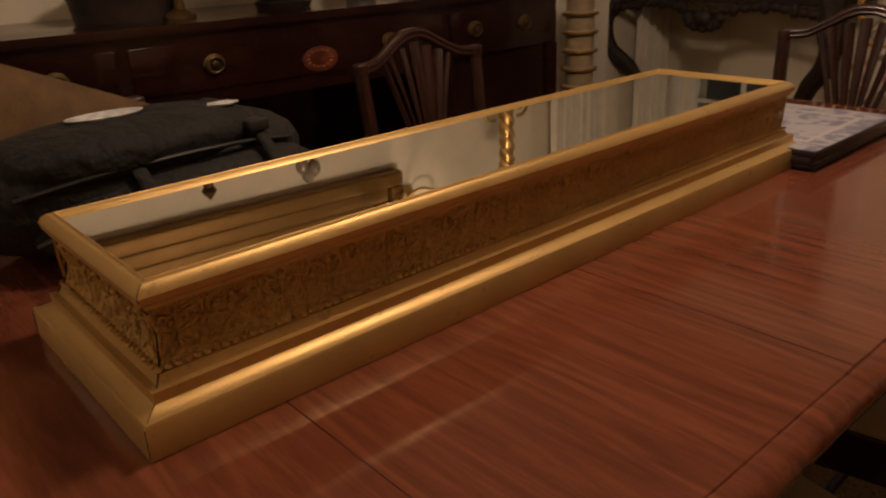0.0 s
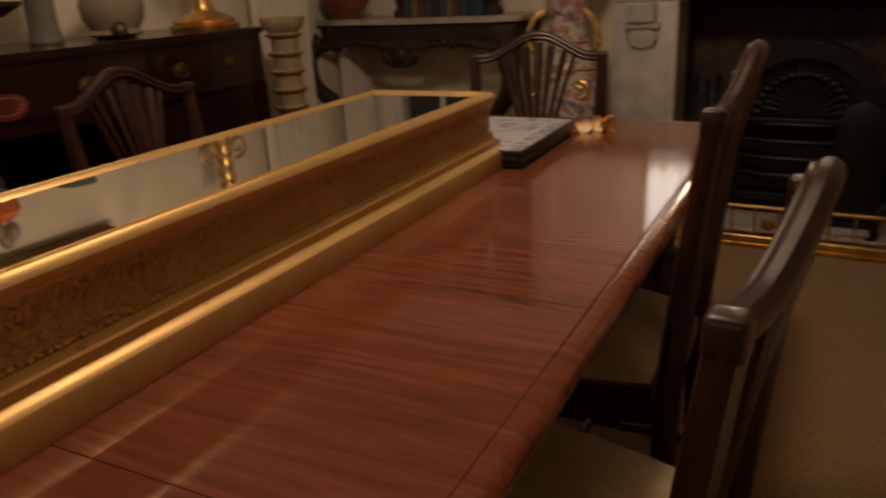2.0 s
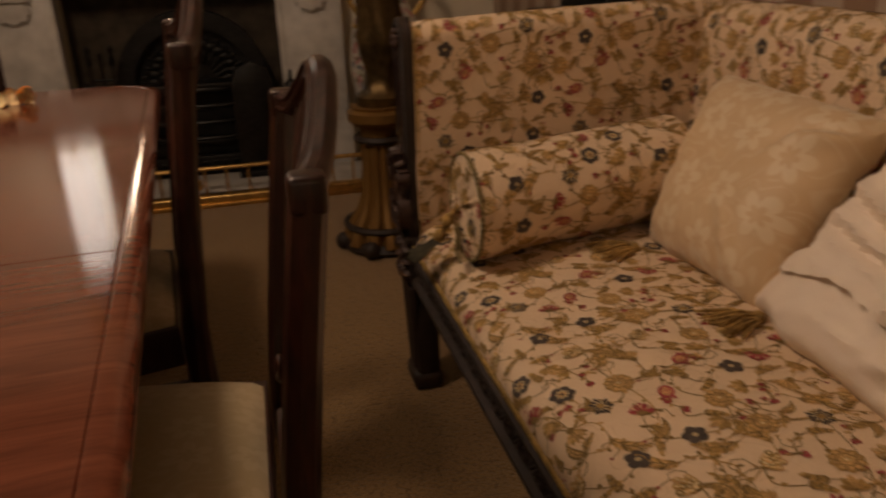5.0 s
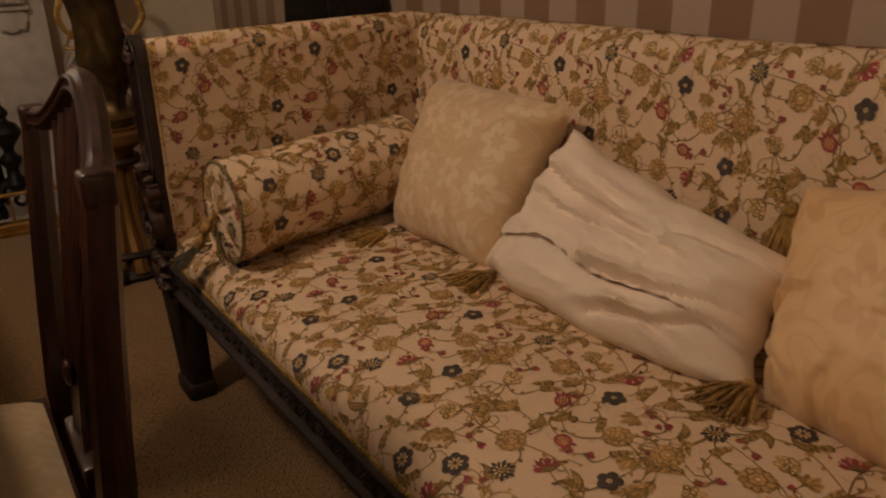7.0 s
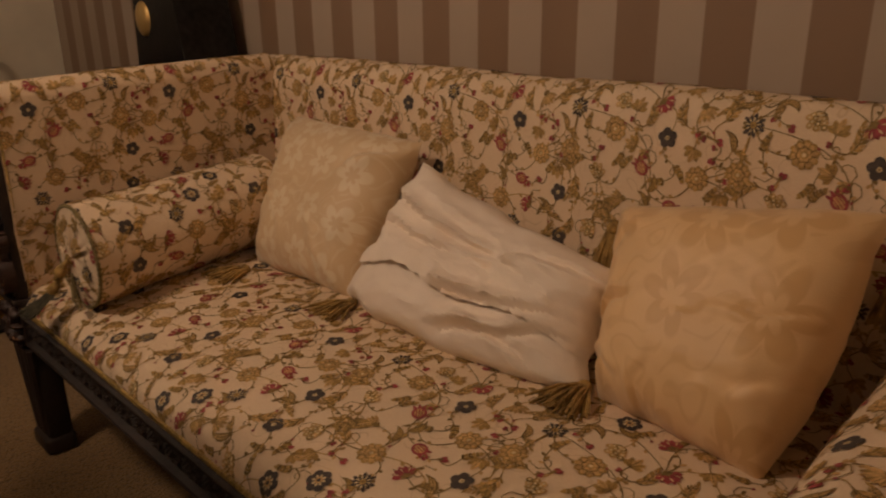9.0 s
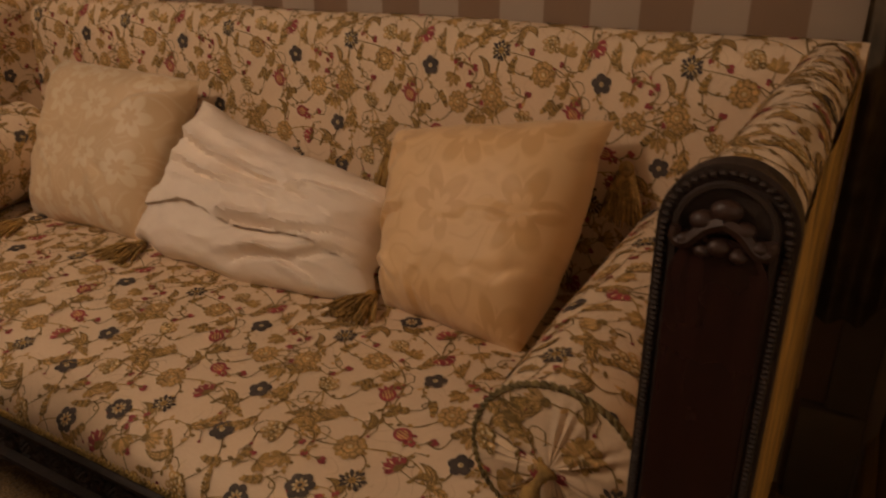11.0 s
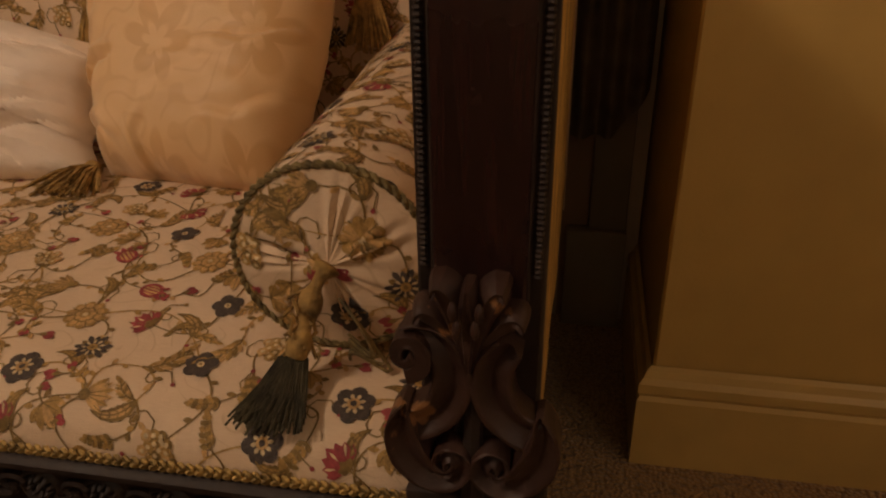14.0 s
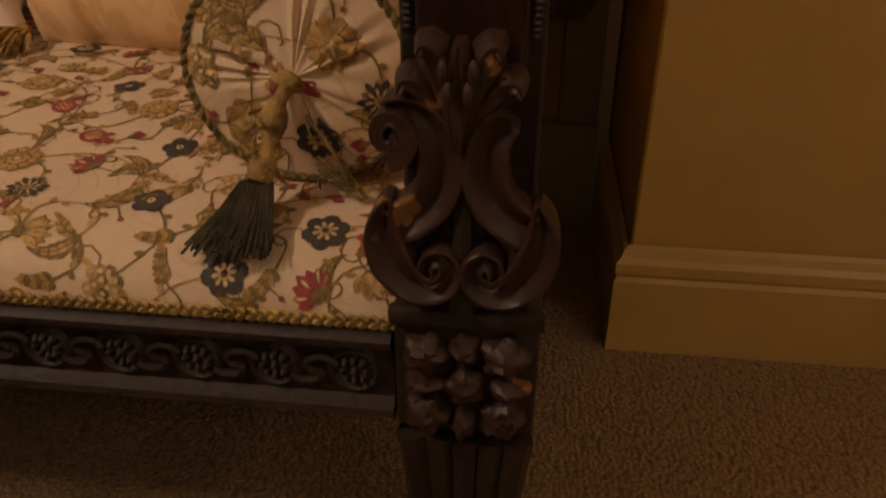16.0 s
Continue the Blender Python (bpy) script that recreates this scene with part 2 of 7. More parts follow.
def glassy(name, colour, rough, metal=1.0):
    m = bpy.data.materials.new(name)
    m.use_nodes = True
    g = Graph(m)
    tc = g.n.new("ShaderNodeTexCoord").outputs["Object"]
    g.b.inputs["Metallic"].default_value = metal
    haze = g.noise(tc, 6.0, 5.0)[0]
    g.put(g.b.inputs["Roughness"], g.f("ADD", rough, g.f("MULTIPLY", haze, rough)))
    g.l.new(g.blend(haze, (*colour, 1), (*[c * 0.93 for c in colour], 1)), g.b.inputs["Base Color"])
    return m


def glow(name, colour, strength):
    m = bpy.data.materials.new(name)
    m.use_nodes = True
    b = m.node_tree.nodes["Principled BSDF"]
    b.inputs["Base Color"].default_value = (*colour, 1)
    b.inputs["Emission Color"].default_value = (*colour, 1)
    b.inputs["Emission Strength"].default_value = strength
    return m


FLORAL = linen("cream_twill", (0.88, 0.70, 0.515))
THREADS = [
    material(name, colour, 0.7, spread=0.22, scale=170, bump=0.7, bump_scale=420, bump_dist=0.002)
    for name, colour in (
        ("slate_thread", (0.080, 0.063, 0.054)),
        ("red_thread", (0.36, 0.065, 0.070)),
        ("olive_thread", (0.255, 0.165, 0.052)),
        ("gold_thread", (0.46, 0.285, 0.092)),
        ("ochre_thread", (0.60, 0.375, 0.155)),
        ("pale_thread", (0.74, 0.56, 0.33)),
    )
]
SLATE, RED, OLIVE, GOLD, OCHRE, PALE = range(6)
GOLD_SILK = damask("gold_silk", (0.92, 0.635, 0.34), (0.80, 0.51, 0.24), 6.0, 0.36)
CREAM_SILK = damask("cream_damask", (0.78, 0.58, 0.35), (0.88, 0.73, 0.52), 8.0, 0.42)
WHITE_COTTON = material("white_cotton", (0.95, 0.815, 0.69), 0.8, spread=0.04, scale=12, bump=0.5, bump_scale=13, bump_dist=0.012)
SEAT_CLOTH = damask("seat_damask", (0.46, 0.37, 0.22), (0.52, 0.43, 0.27), 12.0, 0.6)
MAHOGANY = wood("mahogany_top", (0.130, 0.038, 0.020), (0.24, 0.073, 0.038), 0.085, (0.8, 9, 9), 0.35, 4.5, 1.2)
MAHOGANY_CHAIR = wood("mahogany_chair", (0.010, 0.0035, 0.0025), (0.050, 0.015, 0.009), 0.36, (6, 6, 1.2), 0.1, 8.0, 1.5)
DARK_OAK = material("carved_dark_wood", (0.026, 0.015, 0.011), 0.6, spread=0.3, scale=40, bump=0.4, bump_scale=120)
WORN_OAK = worn_wood("worn_carved_wood", (0.024, 0.012, 0.010), (0.066, 0.030, 0.019), (0.32, 0.155, 0.06))
PANEL_WOOD = wood("mahogany_panel", (0.018, 0.008, 0.007), (0.042, 0.016, 0.013), 0.28, (14, 14, 1.0), 0.3, 5.0, 1.0)
SIDEBOARD_WOOD = wood("mahogany_sideboard", (0.010, 0.003, 0.0027), (0.030, 0.007, 0.0055), 0.22, (4, 1.0, 6), 0.3, 5.0, 1.5)
GILT = gilt("old_gilding", (0.68, 0.465, 0.18), 0.42)
GILT_DULL = gilt("dull_gilding", (0.30, 0.17, 0.05), 0.5)
DARK_BRASS = material("dark_brass", (0.13, 0.085, 0.035), 0.45, metal=0.8, spread=0.3, scale=25)
GILT_FRIEZE = gilt("gilded_frieze", (0.70, 0.475, 0.18), 0.42, relief=0.9, relief_scale=70.0)
GILT_BRIGHT = gilt("bright_gilding", (0.95, 0.66, 0.24), 0.25)
BRASS = material("aged_brass", (0.62, 0.40, 0.14), 0.3, metal=0.9, spread=0.2, scale=25)
MIRROR = glassy("mirror_glass", (0.86, 0.87, 0.82), 0.012)
CARPET = carpet_material()
STRIPES = stripes_material()
OCHRE_PAINT = material("ochre_wall_paint", (0.55, 0.36, 0.10), 0.6, spread=0.05, scale=8, bump=0.12, bump_scale=150)
OCHRE_TRIM = material("ochre_gloss_paint", (0.56, 0.38, 0.12), 0.4, spread=0.06, scale=10, bump=0.1, bump_scale=80)
WALL_PAINT = material("cream_wall_paint", (0.82, 0.75, 0.60), 0.7, spread=0.06, scale=6, bump=0.1, bump_scale=150)
# Unseen ceiling, coloured dark to cut the light it bounces into the room.
CEILING_PAINT = material("dimmed_ceiling_paint", (0.42, 0.38, 0.31), 0.8, spread=0.03, scale=6)
MARBLE = material("white_marble", (0.62, 0.60, 0.56), 0.35, spread=0.13, scale=14, bump=0.05)
IRON = material("black_cast_iron", (0.018, 0.017, 0.016), 0.45, metal=0.6, spread=0.3, scale=50, bump=0.4)
SOOT = material("sooty_brick", (0.06, 0.045, 0.03), 0.9, spread=0.4, scale=14, bump=0.6)
BLACK_CLOTH = material("black_nylon", (0.0085, 0.008, 0.0075), 0.9, spread=0.25, scale=30, bump=0.8, bump_scale=16, bump_dist=0.03)
BLACK_FELT = material("black_board_edge", (0.02, 0.02, 0.022), 0.45, spread=0.2, scale=30)
DARK_CURTAIN = material("dark_curtain", (0.13, 0.10, 0.065), 0.9, spread=0.3, scale=20)
CASING_PAINT = material("drab_casing_paint", (0.24, 0.20, 0.14), 0.6, spread=0.08, scale=10)
TASSEL = material("olive_tassel", (0.06, 0.052, 0.028), 0.85, spread=0.4, scale=80, stretch=(1, 1, 0.1), bump=0.8, bump_scale=200)
TASSEL_GOLD = material("gold_tassel", (0.36, 0.225, 0.07), 0.8, spread=0.4, scale=80, bump=0.8, bump_scale=200)
CORD = material("olive_gold_cord", (0.20, 0.15, 0.06), 0.75, spread=0.35, scale=120, bump=0.6, bump_scale=200)
BRAID = material("gold_braid", (0.50, 0.34, 0.11), 0.6, spread=0.3, scale=120, bump=0.6, bump_scale=250)
OUTER_CLOTH = material("gold_outer_cloth", (0.42, 0.25, 0.06), 0.65, spread=0.48, scale=110, stretch=(1, 1, 0.16), bump=0.6, bump_scale=160)

# ---- mesh helpers ----


def part(name, bm, mat, parent=None, label="", smooth=True, angle=35):
    """Links a bmesh as one mesh object, with a box-projected UV map in metres unless it has one."""
    bmesh.ops.recalc_face_normals(bm, faces=bm.faces[:])
    if not bm.loops.layers.uv:
        layer = bm.loops.layers.uv.new("UVMap")
        for f in bm.faces:
            n = f.normal
            ax = max(range(3), key=lambda i: abs(n[i]))
            for lp in f.loops:
                c = lp.vert.co
                lp[layer].uv = (c.y, c.z) if ax == 0 else (c.x, c.z) if ax == 1 else (c.y, c.x)
    lim = math.cos(radians(angle))
    for f in bm.faces:
        f.smooth = smooth
    if smooth:
        for e in bm.edges:
            if len(e.link_faces) == 2 and e.link_faces[0].normal.dot(e.link_faces[1].normal) < lim:
                e.smooth = False
    me = bpy.data.meshes.new(name)
    bm.to_mesh(me)
    bm.free()
    me.materials.append(mat)
    ob = new(name, me)
    ob.parent = parent
    if label:
        ob["label"] = label
    return ob


def thing(name, m, label, category, group="", kind=""):
    ob = new(name)
    ob.empty_display_size = 0.1
    ob.matrix_basis = m
    return tagged(ob, label, category, group, kind)


def box(x0, x1, y0, y1, z0, z1, bevel=0.0, segments=2, bm=None):
    b = bmesh.new()
    bmesh.ops.create_cube(b, size=1)
    for v in b.verts:
        v.co = (x0 + (v.co.x + 0.5) * (x1 - x0), y0 + (v.co.y + 0.5) * (y1 - y0), z0 + (v.co.z + 0.5) * (z1 - z0))
    if bevel:
        bmesh.ops.bevel(b, geom=b.edges[:], offset=bevel, segments=segments, profile=0.5, affect="EDGES")
    return join(bm, b) if bm else b


def join(bm, other, m=None):
    """Adds other's faces to bm."""
    me = bpy.data.meshes.new("scratch")
    if m:
        bmesh.ops.transform(other, matrix=m, verts=other.verts[:])
    other.to_mesh(me)
    other.free()
    bm.from_mesh(me)
    bpy.data.meshes.remove(me)
    return bm


def lathe(profile, seg=24, centre=(0, 0, 0), squash=(1, 1)):
    """Profile of (radius, height) turned about z."""
    bm = bmesh.new()
    rings = []
    for r, z in profile:
        rings.append([bm.verts.new((centre[0] + max(r, 1e-4) * squash[0] * math.cos(2 * math.pi * i / seg), centre[1] + max(r, 1e-4) * squash[1] * math.sin(2 * math.pi * i / seg), centre[2] + z)) for i in range(seg)])
    for a, b in zip(rings, rings[1:]):
        for i in range(seg):
            bm.faces.new((a[i], a[(i + 1) % seg], b[(i + 1) % seg], b[i]))
    bm.faces.new(rings[0][::-1]), bm.faces.new(rings[-1])
    return bm


def tube(points, radius, seg=8, bm=None, squash=1.0, up=(0, 0, 1)):
    """A round bar along points; radius is one number or one for each point."""
    bm = bm or bmesh.new()
    pts = [Vector(p) for p in points]
    radii = radius if isinstance(radius, (list, tuple)) else [radius] * len(pts)
    rings = []
    side = None
    for i, p in enumerate(pts):
        d = (pts[min(i + 1, len(pts) - 1)] - pts[max(i - 1, 0)]).normalized()
        if side is None:
            side = d.cross(Vector(up))
            if side.length < 1e-3:
                side = d.cross(Vector((1, 0, 0)))
        side = (side - d * side.dot(d)).normalized()
        other = d.cross(side)
        rings.append([bm.verts.new(p + radii[i] * (side * math.cos(2 * math.pi * k / seg) + squash * other * math.sin(2 * math.pi * k / seg))) for k in range(seg)])
    for a, b in zip(rings, rings[1:]):
        for k in range(seg):
            bm.faces.new((a[k], a[(k + 1) % seg], b[(k + 1) % seg], b[k]))
    bm.faces.new(rings[0][::-1]), bm.faces.new(rings[-1])
    return bm


def slab(outline, lo, hi, axis="y", bevel=0.0, segments=2):
    """A closed 2D outline pushed out between lo and hi along an axis. Outline coordinates are the other two axes in order."""
    bm = bmesh.new()

    def at(p, h):
        return {"x": (h, p[0], p[1]), "y": (p[0], h, p[1]), "z": (p[0], p[1], h)}[axis]

    a = [bm.verts.new(at(p, lo)) for p in outline]
    b = [bm.verts.new(at(p, hi)) for p in outline]
    k = len(outline)
    for i in range(k):
        bm.faces.new((a[i], a[(i + 1) % k], b[(i + 1) % k], b[i]))
    caps = [bm.faces.new(a[::-1]), bm.faces.new(b)]
    if bevel:
        bmesh.ops.bevel(bm, geom=list({e for f in caps for e in f.edges}), offset=bevel, segments=segments, profile=0.5, affect="EDGES")
    return bm


def sheet(nu, nv, fn, uv=None, closed_u=False):
    """A grid of points fn(u, v), u and v from 0 to 1, with its own UV map if uv is given."""
    bm = bmesh.new()
    grid = [[bm.verts.new(fn(i / nu, j / nv)) for j in range(nv + 1)] for i in range(nu + (0 if closed_u else 1))]
    layer = bm.loops.layers.uv.new("UVMap") if uv else None
    rows = len(grid)
    for i in range(nu):
        for j in range(nv):
            f = bm.faces.new((grid[i][j], grid[(i + 1) % rows][j], grid[(i + 1) % rows][j + 1], grid[i][j + 1]))
            if uv:
                for lp, (a, b) in zip(f.loops, ((i, j), (i + 1, j), (i + 1, j + 1), (i, j + 1))):
                    lp[layer].uv = uv(a / nu, b / nv)
    return bm


def ball(centre, size, seg=12, rings=8):
    bm = bmesh.new()
    bmesh.ops.create_uvsphere(bm, u_segments=seg, v_segments=rings, radius=1)
    for v in bm.verts:
        v.co = Vector((v.co.x * size[0], v.co.y * size[1], v.co.z * size[2])) + Vector(centre)
    return bm


def arc(cx, cy, r, a0, a1, n):
    return [(cx + r * math.cos(radians(a0 + (a1 - a0) * i / n)), cy + r * math.sin(radians(a0 + (a1 - a0) * i / n))) for i in range(n + 1)]


# ---- the room ----
def structure(name, bm, mat, label="", **kw):
    return tagged(part(name, bm, mat, None, label, **kw), kind="structure")


structure("floor", box(-3.2, 2.6, -3.2, 3.6, -0.06, 0.0), CARPET, "beige looped carpet, flecked and trodden", smooth=False)
structure("ceiling", box(-3.2, 2.6, -3.2, 3.6, 2.6, 2.7), CEILING_PAINT, "unseen plaster ceiling, darkened to cut bounced light", smooth=False)
structure("wall_east", box(1.5, 1.62, -1.41, 3.6, 0, 2.6), STRIPES, "wall papered in cream and brown stripes", smooth=False)
structure("wall_west", box(-2.72, -2.6, -3.2, 3.6, 0, 2.6), WALL_PAINT, "cream painted plaster wall", smooth=False)
structure("wall_south", box(-2.6, 2.6, -3.3, -3.2, 0, 2.6), WALL_PAINT, "cream painted plaster wall", smooth=False)
structure("wall_alcove", box(1.065, 2.6, -3.2, -1.415, 0, 2.6, 0.004, 1), OCHRE_PAINT, "ochre painted wall end", smooth=False)


def skirting_profile():
    return [(0, 0), (-0.018, 0), (-0.018, 0.13), (-0.014, 0.138), (-0.018, 0.146), (-0.018, 0.162), (-0.011, 0.17), (-0.007, 0.182), (0, 0.188)]


def skirting(x, y0, y1):
    """Moulded board along a wall that faces -x, returned round the end at y1."""
    bm = bmesh.new()
    pr = skirting_profile()
    a = [bm.verts.new((x + d, y0, z)) for d, z in pr]
    b = [bm.verts.new((x + d, y1 - d, z)) for d, z in pr]
    c = [bm.verts.new((x + 1.3, y1 - d, z)) for d, z in pr]
    for p, q in ((a, b), (b, c)):
        for i in range(len(pr) - 1):
            bm.faces.new((p[i], p[i + 1], q[i + 1], q[i]))
    return bm


structure("baseboard", skirting(1.062, -3.2, -1.412), OCHRE_TRIM, "moulded ochre painted skirting board", angle=20)


# ---- sofa ----
# ---- embroidery: one repeat of the pattern, drawn flat, then laid over the cloth ----
REPEAT = (0.34, 0.43)


class Stitching:
    """Collects flat shapes in metres; each is a fan or strip with a thread and a layer."""

    def __init__(self):
        self.shapes = []

    def fan(self, points, thread, layer):
        cx, cy = sum(p[0] for p in points) / len(points), sum(p[1] for p in points) / len(points)
        n = len(points)
        self.shapes.append(([(cx, cy)] + list(points), [(0, 1 + i, 1 + (i + 1) % n) for i in range(n)], thread, layer))

    def strip(self, line, widths, thread, layer):
        pts, faces = [], []
        n = len(line)
        for i, (x, y) in enumerate(line):
            (ax, ay), (bx, by) = line[max(i - 1, 0)], line[min(i + 1, n - 1)]
            ln = math.hypot(bx - ax, by - ay) or 1.0
            w = widths[i] / 2
            nx, ny = -(by - ay) / ln * w, (bx - ax) / ln * w
            pts += [(x + nx, y + ny), (x - nx, y - ny)]
        for i in range(n - 1):
            faces.append((2 * i, 2 * i + 1, 2 * i + 3, 2 * i + 2))
        self.shapes.append((pts, faces, thread, layer))

    def disc(self, x, y, r, thread, layer, n=10, lobes=0, depth=0.0, turn=0.0, squash=1.0):
        pts = []
        for i in range(n):
            a = 2 * math.pi * i / n
            k = r * (1 - depth + depth * abs(math.cos(lobes * a / 2))) if lobes else r
            u, v = k * math.cos(a), k * math.sin(a) * squash
            pts.append((x + u * math.cos(turn) - v * math.sin(turn), y + u * math.sin(turn) + v * math.cos(turn)))
        self.fan(pts, thread, layer)

    def petal(self, x, y, a, r0, r1, wide, thread, layer, tip=0.5):
        """A drop from radius r0 to r1 in the direction a; tip 0 is pointed, 1 blunt."""
        side = []
        for k in range(6):
            f = k / 5
            w = wide * math.sin(math.pi * (0.12 + 0.88 * f) ** (1.0 + tip)) if f < 1 else 0.0
            side.append((r0 + (r1 - r0) * f, w))
        pts = side + [(d, -w) for d, w in side[-2::-1]]
        self.fan([(x + d * math.cos(a) - w * math.sin(a), y + d * math.sin(a) + w * math.cos(a)) for d, w in pts], thread, layer)

    def leaf(self, x, y, a, long, wide, bend, thread, inner, teeth=0):
        """A curved leaf from (x, y): outer colour, paler inside, dark rib and hatching."""
        n = 12
        line = []
        for i in range(n + 1):
            f = i / n
            b = a + bend * (f - 0.2)
            line.append((x + long * f * math.cos(b), y + long * f * math.sin(b)))
        shape = [math.sin(math.pi * min(1.0, (i / n) ** 0.75)) for i in range(n + 1)]
        saw = [1.0 + (0.20 if teeth and i % 2 else 0.0) for i in range(n + 1)]
        self.strip(line, [2 * wide * q * z + 0.0006 for q, z in zip(shape, saw)], thread, 1)
        self.strip(line[2:-2], [1.15 * wide * q for q in shape[2:-2]], inner, 2)
        self.strip(line[:-1], [0.0014] * n, thread, 3)
        for i in range(3, n - 1, 2):
            (px, py), (qx, qy) = line[i], line[i + 1]
            d = math.atan2(qy - py, qx - px)
            for sg in (-1, 1):
                e = d + sg * 0.9
                r = wide * shape[i] * 0.95
                self.strip([(px, py), (px + r * math.cos(e), py + r * math.sin(e))], [0.0011, 0.0009], thread, 3)


def five_petals(st, x, y, r, a):
    for k in range(5):
        b = a + k * 2 * math.pi / 5
        st.disc(x + 0.56 * r * math.cos(b), y + 0.56 * r * math.sin(b), 0.45 * r, SLATE, 3, 9)
    st.disc(x, y, 0.45 * r, SLATE, 4, 10)
    st.disc(x, y, 0.22 * r, PALE, 5, 8)
    st.disc(x, y, 0.10 * r, OLIVE, 6, 6)


def daisy(st, x, y, r, a):
    for k in range(13):
        b = a + k * 2 * math.pi / 13
        st.petal(x, y, b, 0.3 * r, r * (1.0 if k % 2 else 0.86), 0.15 * r, SLATE if k % 4 else OLIVE, 3, 0.6)
    st.disc(x, y, 0.58 * r, SLATE, 4, 14)
    for k in range(9):
        b = a + k * 2 * math.pi / 9
        st.petal(x, y, b, 0.26 * r, 0.60 * r, 0.07 * r, PALE, 5)
    st.disc(x, y, 0.26 * r, GOLD, 6, 10)
    st.disc(x, y, 0.12 * r, OLIVE, 7, 7)


def crowned(st, x, y, r, a):
    """Slate flower of broad lobes round a small fan of pale threads."""
    for k in range(6):
        b = a + k * math.pi / 3
        st.disc(x + 0.6 * r * math.cos(b), y + 0.6 * r * math.sin(b), 0.40 * r, SLATE, 3, 9)
    st.disc(x, y, 0.62 * r, SLATE, 4, 12)
    for k in range(8):
        b = a + k * math.pi / 4
        st.petal(x, y, b, 0.20 * r, 0.55 * r, 0.10 * r, PALE, 5)
    st.disc(x, y, 0.30 * r, OCHRE, 6, 10)
    st.disc(x, y, 0.16 * r, SLATE, 7, 8)


def rose(st, x, y, r, a):
    st.disc(x, y, r, GOLD, 3, 40, 10, 0.22, a)
    st.disc(x, y, 0.84 * r, OCHRE, 4, 36, 10, 0.24, a)
    for k in range(10):
        b = a + (k + 0.5) * math.pi / 5
        st.strip([(x + 0.4 * r * math.cos(b), y + 0.4 * r * math.sin(b)), (x + 0.92 * r * math.cos(b), y + 0.92 * r * math.sin(b))], [0.0012, 0.0016], OLIVE, 5)
    st.disc(x, y, 0.56 * r, OLIVE, 5, 30, 7, 0.2, a + 0.4)
    st.disc(x, y, 0.47 * r, OCHRE, 6, 28, 7, 0.2, a + 0.4)
    st.disc(x, y, 0.27 * r, GOLD, 7, 15, 5, 0.25, a)
    st.disc(x, y, 0.15 * r, PALE, 8, 8)


def carnation(st, x, y, r, a):
    for k in range(7):
        b = a + (k - 3) * 0.36
        st.petal(x, y, b, 0.05 * r, r * (1.1 - 0.07 * abs(k - 3)), 0.19 * r, RED, 3 + k % 2, 0.9)
        if k % 2:
            st.petal(x, y, b, 0.45 * r, 0.9 * r, 0.055 * r, PALE, 5)
    for k in (-1, 0, 1):
        st.petal(x, y, a + k * 1.0 + 0.05, -0.10 * r, 0.40 * r, 0.17 * r, OLIVE, 5 + (k == 0), 0.3)


def tulip(st, x, y, r, a):
    for k in range(6):
        b = a + (k - 2.5) * 0.30
        st.petal(x, y, b, 0.0, r * (1.15 - 0.06 * abs(k - 2.5)), 0.15 * r, OCHRE if k % 2 else GOLD, 3 + k % 2, 0.4)
        st.strip([(x, y), (x + 0.95 * r * math.cos(b), y + 0.95 * r * math.sin(b))], [0.0012, 0.0008], OLIVE, 5)
    st.disc(x, y, 0.24 * r, OLIVE, 6, 8)


def pomegranate(st, x, y, r, a):
    cx, cy = x + 0.55 * r * math.cos(a), y + 0.55 * r * math.sin(a)
    st.disc(cx, cy, 0.66 * r, RED, 3, 16, 0, 0.0, a, 0.82)
    for k in (-1, 0, 1):
        st.petal(cx, cy, a + k * 0.5, 0.45 * r, 0.98 * r, 0.12 * r, RED, 3, 0.2)
    st.disc(cx, cy, 0.46 * r, OCHRE, 4, 14, 0, 0.0, a, 0.75)
    for k in (-1, 0, 1):
        st.strip([(cx - 0.4 * r * math.cos(a) - k * 0.2 * r * math.sin(a), cy - 0.4 * r * math.sin(a) + k * 0.2 * r * math.cos(a)), (cx + 0.45 * r * math.cos(a) - k * 0.2 * r * math.sin(a), cy + 0.45 * r * math.sin(a) + k * 0.2 * r * math.cos(a))], [0.002, 0.0016], RED, 5)


def thistle(st, x, y, r, a):
    """Gold and olive cone of overlapping scales."""
    for row in range(4):
        for k in range(4 - (row == 3)):
            b = a + (k - 1.5) * (0.62 - 0.06 * row)
            d = (0.2 + 0.26 * row) * r
            st.disc(x + d * math.cos(b), y + d * math.sin(b), 0.21 * r, (OLIVE, GOLD, OCHRE)[(row + k) % 3], 3 + row, 8)
            st.disc(x + d * math.cos(b), y + d * math.sin(b), 0.09 * r, PALE, 8, 6)


def bud(st, x, y, r, a):
    st.petal(x, y, a + 0.25, 0.0, r, 0.30 * r, RED, 4, 0.5)
    st.petal(x, y, a - 0.35, 0.0, 0.85 * r, 0.24 * r, RED, 3, 0.5)
    st.petal(x, y, a, -0.2 * r, 0.45 * r, 0.18 * r, OLIVE, 5, 0.3)


